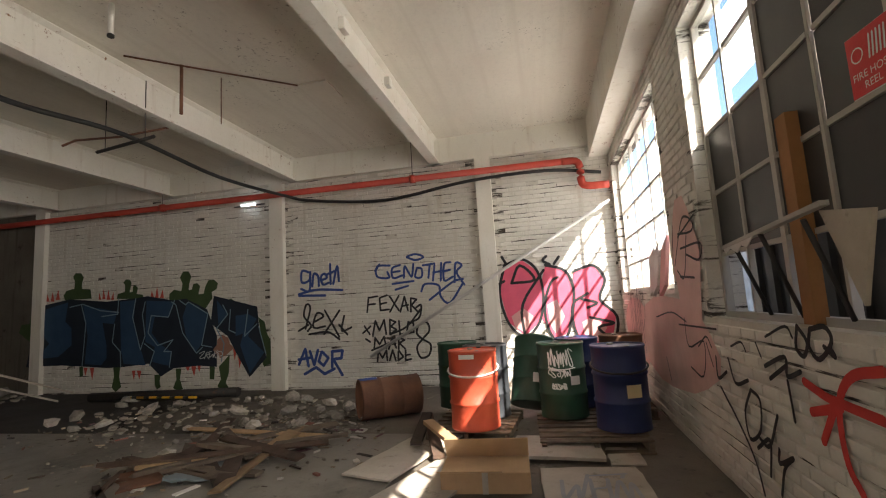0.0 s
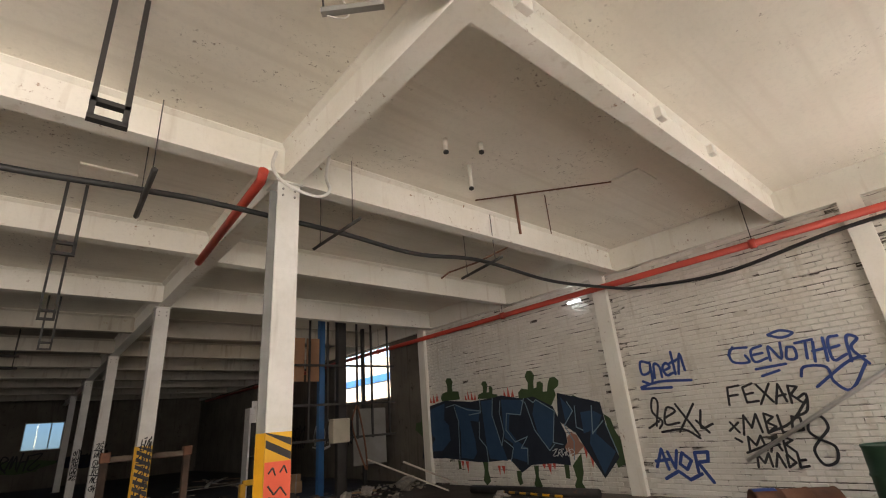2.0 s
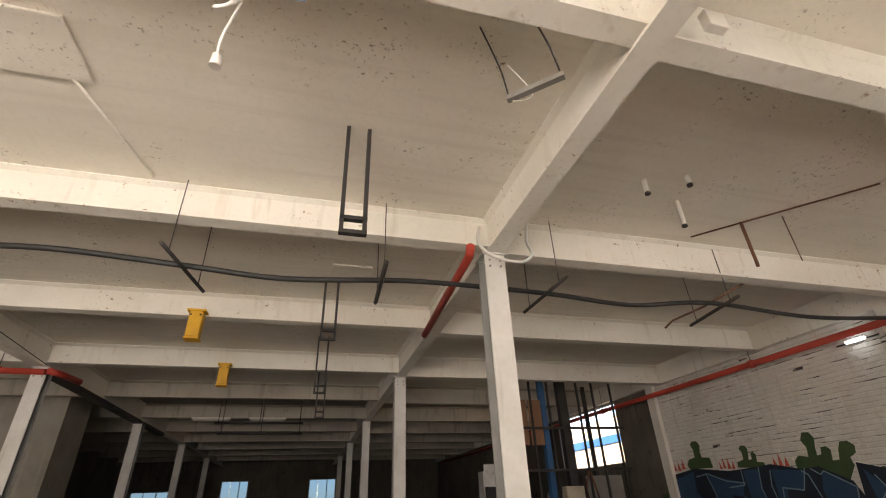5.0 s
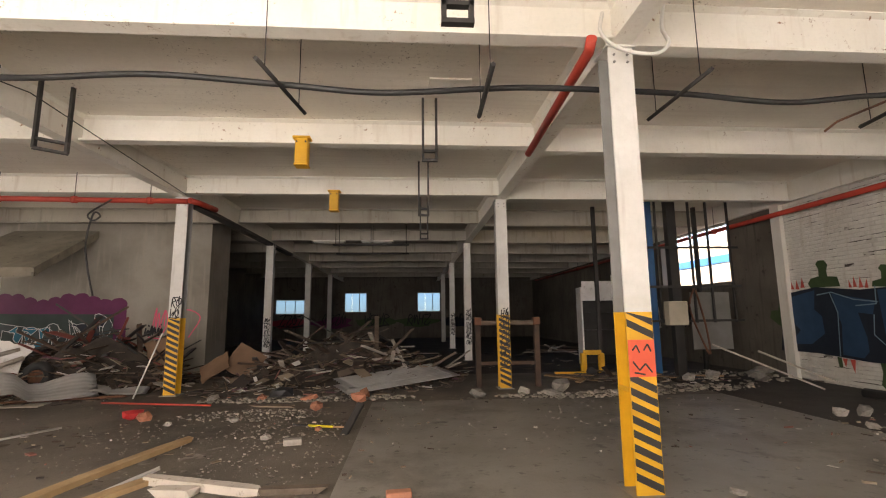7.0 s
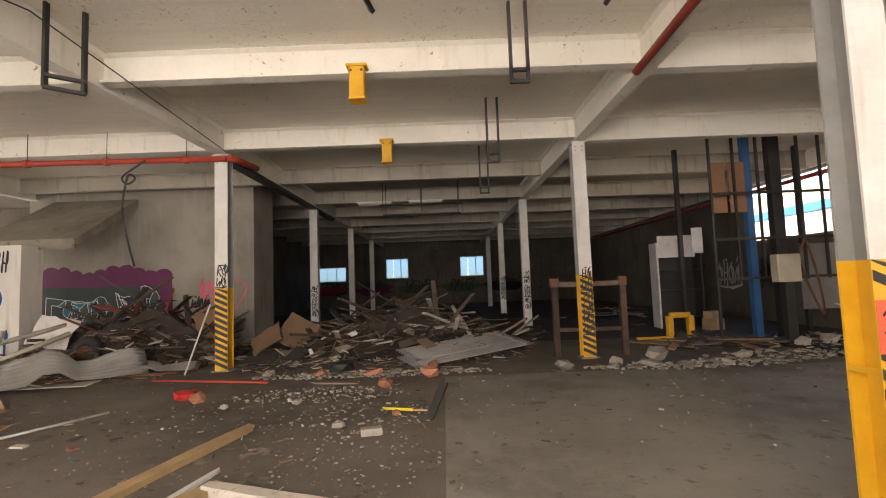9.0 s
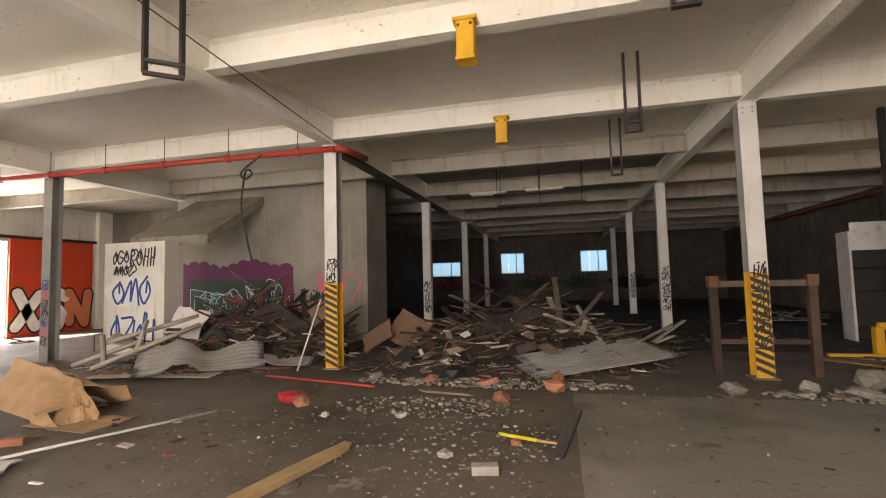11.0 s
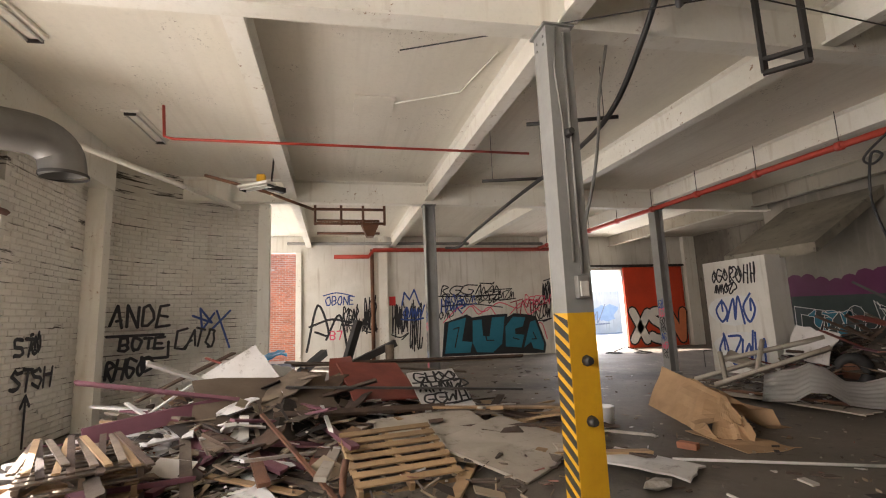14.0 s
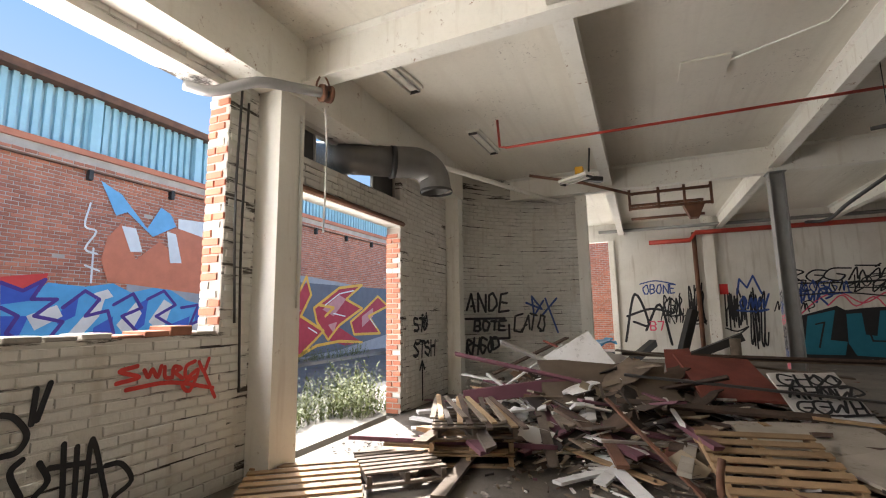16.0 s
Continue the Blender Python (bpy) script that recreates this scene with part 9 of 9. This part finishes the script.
# courtyard wall beyond the west doorway and brick return
yard = thing("yard_wall", "sunlit pale yard wall with blue and red graffiti", "wall")
part("wall", mbox(-34.3, 4, -0.2, -34, 26, 3.2), M_WALL, yard)
ON_YARD = plane((-33.99, 0, 0), (0, 1, 0), (1, 0, 0))
pblue = paint("washed_blue_spray", (0.4, 0.52, 0.66))
filled([blob(10.5 + k * 1.7, 1.35 + 0.15 * (k % 2), 0.95, 0.75, 270 + k, 0.22, 26) for k in range(8)], pblue, ON_YARD, yard, "washed blue letters on the yard wall")
filled([blob(16.2 + k * 0.9, 1.55 - 0.2 * k, 0.75, 0.4, 280 + k, 0.25, 24) for k in range(3)], paint("washed_red_spray", (0.66, 0.24, 0.24)), ON_YARD, yard, "washed red letters on the yard wall", 0.008)
sprayed(scrawl(10.0, 0.8, 12.0, 1.2, 272, 9), 0.07, P_GREY, ON_YARD, yard, "grey outlines on the yard wall", 0.012)
bm = bmesh.new()
box(bm, -33.9, 4, -0.12, XW - 0.28, 26, -0.02)
setting("yard", bm, material("pale_concrete_yard", (0.5, 0.48, 0.44), 0.9, second=(0.42, 0.4, 0.36)), "pale sunlit concrete yard", "ground")
bret = thing("brick_return", "red brick wall outside the side opening", "wall")
part("wall", mbox(-24.5, -5, -0.2, -24.2, 3, 5.5), M_MORTAR, bret)


def weeds(name, label, spots, seed):
    rg = np.random.RandomState(seed)
    V, F, off = [], [], 0
    for x, y, rx, ry, n, h in spots:
        for _ in range(n):
            px, py = x + rx * rg.uniform(-1, 1), y + ry * rg.uniform(-1, 1)
            hh = h * rg.uniform(0.3, 1.0)
            a, lean = rg.uniform(0, 6.283), rg.uniform(0.05, 0.45)
            dx, dy = math.cos(a), math.sin(a)
            for k in range(9):
                f = (k + 1) / 9
                bx, by, bz = px + dx * lean * hh * f, py + dy * lean * hh * f, -0.05 + hh * f
                q = rg.uniform(0, 6.283)
                L, w = rg.uniform(0.04, 0.12) * (1.2 - 0.5 * f), rg.uniform(0.008, 0.022)
                ux, uy = math.cos(q), math.sin(q)
                V += [(bx - uy * w, by + ux * w, bz), (bx + uy * w, by - ux * w, bz), (bx + ux * L, by + uy * L, bz + L * rg.uniform(0.2, 1.1))]
                F.append((off, off + 1, off + 2))
                off += 3
            w = 0.005
            V += [(px - w, py, -0.06), (px + w, py, -0.06), (px + dx * lean * hh, py + dy * lean * hh, -0.05 + hh)]
            F.append((off, off + 1, off + 2))
            off += 3
    me = bpy.data.meshes.new(name)
    me.from_pydata([tuple(map(float, v)) for v in V], [], F)
    me.materials.append(M_LEAF)
    return tagged(new(name, me), label, "weeds", "", "stuff")


weeds("weeds", "green and yellow weeds growing in the cracked apron", [(-8.6, -3.2, 0.5, 0.4, 190, 0.75), (-7.6, -3.8, 0.9, 0.5, 220, 0.5), (-6.3, -3.9, 0.8, 0.5, 180, 0.4), (-9.6, -4.2, 1.0, 0.5, 160, 0.8), (-5.9, -2.95, 0.35, 0.25, 90, 0.25), (-12, -10.2, 3, 0.3, 160, 0.5), (-17, -10.2, 3, 0.3, 160, 0.6)], 9)

# dark box added to block the sky behind the blacked-out window, and the bright roofs seen past the hoist
ct = thing("sky_block", "dark steel box added close outside the window to block the sky", "container")
part("body", mbox(0.0, -5.2, -0.1, 5.6, -2.95, 3.0), M_DARKSTEEL, ct)
for k in range(20):
    part("rib", mbox(0.1 + k * 0.28, -2.95, 0.0, 0.22 + k * 0.28, -2.91, 2.9), M_DARKSTEEL, ct)
eb = thing("east_building", "sunlit cream building beyond the hoist opening", "building")
part("wall", mbox(16.0, 6, -0.2, 16.4, 30, 5.5), material("cream_render", (0.6, 0.5, 0.36), 0.9), eb)
part("band", mbox(15.95, 6, 4.2, 16.0, 30, 4.6), M_BLUESTEEL, eb, "blue band")

# plain sky far beyond the roofs to the south
sky_mat = bpy.data.materials.new("clear_sky")
sky_mat.use_nodes = True
sn_ = sky_mat.node_tree
sn_.nodes.remove(sn_.nodes["Principled BSDF"])
em_, tc_, sp_ = sn_.nodes.new("ShaderNodeEmission"), sn_.nodes.new("ShaderNodeTexCoord"), sn_.nodes.new("ShaderNodeSeparateXYZ")
mr_, mx_ = sn_.nodes.new("ShaderNodeMapRange"), sn_.nodes.new("ShaderNodeMix")
mr_.inputs["From Max"].default_value = 70.0
mx_.data_type = "RGBA"
mx_.inputs["A"].default_value, mx_.inputs["B"].default_value = (0.24, 0.27, 0.3, 1), (0.07, 0.16, 0.3, 1)
sn_.links.new(tc_.outputs["Object"], sp_.inputs["Vector"])
sn_.links.new(sp_.outputs["Z"], mr_.inputs["Value"])
sn_.links.new(mr_.outputs["Result"], mx_.inputs["Factor"])
sn_.links.new(mx_.outputs["Result"], em_.inputs["Color"])
sn_.links.new(em_.outputs["Emission"], sn_.nodes["Material Output"].inputs["Surface"])
bm = bmesh.new()
box(bm, -260, -91, -1, 260, -90, 76)
setting("backdrop", bm, sky_mat, "clear pale blue sky beyond the roofs", "sky")

# larger pieces lying over the pile
A_, B_ = Vector((-8.10, -1.00, 0.44)), Vector((-8.70, 0.46, 0.62))
d_ = B_ - A_
trim_ = thing("plum_trim_board", "plum painted fascia board across the debris pile", "board")
part("board", mbox(0, -0.02, -0.1, d_.length, 0.02, 0.1, Matrix.Translation(A_) @ d_.to_track_quat("X", "Z").to_matrix().to_4x4(), 0.006), PLANKM["purple"][0].materials[0], trim_)
for i, (a, b, w, mt, lb) in enumerate((((-6.3, 1.9, 0.03), (-8.0, 1.0, 0.55), 0.05, M_RUST, "rust brown pole leaning down the debris pile"), ((-7.2, 1.2, 0.08), (-8.2, 2.4, 0.3), 0.14, M_PLY, "bent grey board on the edge of the pile"),
                                       ((-8.9, -0.6, 0.5), (-9.8, 0.2, 1.1), 0.05, M_WHITEBOARD, "pale batten sticking up from the pile"), ((-9.6, -1.0, 0.6), (-10.4, 0.2, 1.2), 0.16, M_WOODDARK, "dark board propped on the pile"),
                                       ((-9.5, 0.9, 0.8), (-10.2, -0.2, 1.15), 0.05, M_REDBOARD, "red batten on the pile"), ((-8.9, 1.2, 0.75), (-9.0, 4.9, 0.45), 0.12, M_STRIPE, "charred plank across the red panels"), ((-10.6, 4.4, 0.6), (-10.9, 1.0, 0.95), 0.2, M_WOODGREY, "weathered joist behind the pile"))):
    a, b = Vector(a), Vector(b)
    t = thing("debris_board", lb, "board", "boards over the pile")
    part("board", mbox(0, -w / 2, -0.015, (b - a).length, w / 2, 0.015, Matrix.Translation(a) @ (b - a).to_track_quat("X", "Z").to_matrix().to_4x4(), 0.004), mt, t)

# ---- bricks ----
BL, BH, BJ = 0.23, 0.073, 0.016


def brick_cells(u0, u1, z0, z1, holes, rg, drop=0.0, gap=0.004):
    out = []
    n = int((z1 - z0) / (BH + BJ))
    for r in range(n):
        z = z0 + r * (BH + BJ)
        u = u0 - (BL / 2 if r % 2 else 0)
        while u < u1:
            a, b = max(u, u0), min(u + BL, u1)
            if b - a > 0.05 and not any(a < h[1] and b > h[0] and z < h[3] and z + BH > h[2] for h in holes) and rg.rand() >= drop:
                out.append((a, b, z, z + BH))
            u += BL + gap
    return out


def brick_sheet(name, label, m, cells, mat, parent, rg, proud=0.018):
    """Bricks joined into one mesh, each proud by its own small amount, with worn corners."""
    V, F = [], []
    for a, b, z0, z1 in cells:
        d = proud * rg.uniform(0.7, 1.0) * (0.25 if rg.rand() < 0.06 else 1.0)
        o = len(V)
        j = rg.uniform(-0.006, 0.006, 8)
        e = 0.006
        for u, v, w in ((a + j[0], z0 + j[1], 0), (b + j[2], z0 + j[3], 0), (b + j[4], z1 + j[5], 0), (a + j[6], z1 + j[7], 0), (a + e, z0 + e, d), (b - e, z0 + e, d), (b - e, z1 - e, d), (a + e, z1 - e, d)):
            p = m @ Vector((u, v, w))
            V.append((p.x, p.y, p.z))
        F += [(o + 4, o + 5, o + 6, o + 7), (o, o + 1, o + 5, o + 4), (o + 1, o + 2, o + 6, o + 5), (o + 2, o + 3, o + 7, o + 6), (o + 3, o, o + 4, o + 7)]
    me = bpy.data.meshes.new(name)
    me.from_pydata(V, [], F)
    me.materials.append(mat)
    ob = new(name, me)
    ob.parent = parent
    return tagged(ob, label, "", "", "stuff")


rb_ = np.random.RandomState(3)
FACE_E = plane((XE, 0, 0), (0, -1, 0), (-1, 0, 0))
FACE_S = plane((0, YS, 0), (-1, 0, 0), (0, 1, 0))
FACE_B = plane((0, -11.0, 0), (-1, 0, 0), (0, 1, 0))
FACE_R = plane((-24.2, 0, 0), (0, 1, 0), (1, 0, 0))
cells = brick_cells(-10.9, 2.35, 0.05, 4.52, [(-4.74, -4.42, 0, 5), (-0.17, 0.13, 0, 5), (-11.2, -10.9, 0, 5)], rb_, 0.02)
brick_sheet("brickwork", "white painted brick courses", FACE_E, cells, M_BRICKPAINT, wall_east, rb_)
sh = [(-h[1], -h[0], h[2], h[3]) for h in S_HOLES] + [(5.3, 5.7, 0, 5), (10.8, 11.1, 0, 5)]
cells = brick_cells(-9.7, 10.8, 0.05, 4.26, sh, rb_, 0.015)
near = [c for c in cells if -5.3 < c[0] < -2.4 and c[2] < 1.35][:300]
chosen = set(near)
brick_sheet("brickwork", "white painted brick courses", FACE_S, [c for c in cells if c not in chosen], M_BRICKPAINT, wall_south, rb_)
M_BRICKNEAR = material("painted_brick_near", (0.75, 0.73, 0.67), 0.85, second=(0.6, 0.57, 0.5), big=0.8, small=24, bump=0.5, spots=(0.4, 0.31, 0.24), spot_at=0.665, spot_scale=4.2, vary=0.035, streak=(0.55, 0.5, 0.42), streak_at=0.56)
shared = {}
for a, b, z0, z1 in near:
    key = round(b - a, 3)
    if key not in shared:
        bm = bmesh.new()
        w, e, d = (b - a) / 2, 0.007, 0.016
        lo = [bm.verts.new(q) for q in ((-w, 0, -BH / 2), (w, 0, -BH / 2), (w, 0, BH / 2), (-w, 0, BH / 2))]
        hi = [bm.verts.new(q) for q in ((-w + e, d, -BH / 2 + e), (w - e, d, -BH / 2 + e), (w - e, d, BH / 2 - e), (-w + e, d, BH / 2 - e))]
        bm.faces.new(hi)
        for i in range(4):
            bm.faces.new((lo[i], lo[(i + 1) % 4], hi[(i + 1) % 4], hi[i]))
        shared[key] = mesh_of(bm, "brick", M_BRICKNEAR)
    ob = new("brick", shared[key])
    ob.parent = wall_south
    ob.matrix_basis = pose(-(a + b) / 2, YS, (z0 + z1) / 2, 0, rb_.uniform(-0.8, 0.8), 0)
cells = brick_cells(1.0, 24.0, 0.0, 5.6, [], rb_, 0.004, BJ)
brick_sheet("brickwork", "red brick courses", FACE_B, cells, M_BRICK, bpy.data.objects["brick_warehouse"], rb_, 0.012)
cells = brick_cells(-3.0, 3.0, 0.0, 5.4, [], rb_, 0.004, BJ)
brick_sheet("brickwork", "red brick courses", FACE_R, cells, M_BRICK, bpy.data.objects["brick_return"], rb_, 0.012)
# brick reveals of the doorway and the broken opening
for x, sgn, z0, z1 in ((-8.7, 1, 0.0, 3.2), (-4.9, 1, 1.5, 4.0)):
    m = plane((x, YS - 0.28, 0), (0, 1, 0), (sgn, 0, 0))
    part("reveal_bed", mbox(x, YS - 0.278, z0, x + 0.004, YS - 0.01, z1), M_MORTAR, wall_south)
    edge = brick_cells(0.0, 0.28, z0, z1, [], rb_, 0.05, BJ)
    painted = set(c for c in edge if rb_.rand() < (0.45 if x > -6 else 0.12))
    brick_sheet("brickwork", "bare red brick edge of the opening", m, [c for c in edge if c not in painted], M_BRICK, wall_south, rb_, 0.024)
    brick_sheet("brickwork", "flaking white paint on the brick edge of the opening", m, [c for c in edge if c in painted], M_BRICKPAINT, wall_south, rb_, 0.02)
cv = bpy.data.objects["wall_corner"]
for (xa, ya), (xb, yb) in zip(arc, arc[1:]):
    d = Vector((xb - xa, yb - ya, 0))
    L = d.length
    d.normalize()
    nrm = Vector((d.y, -d.x, 0))
    if nrm.x < 0:
        nrm = -nrm
    brick_sheet("brickwork", "white painted block courses", plane((xa, ya, 0), tuple(d), tuple(nrm)), brick_cells(0.0, L, 0.05, 4.4, [], rb_), M_BRICKPAINT, cv, rb_, 0.022)
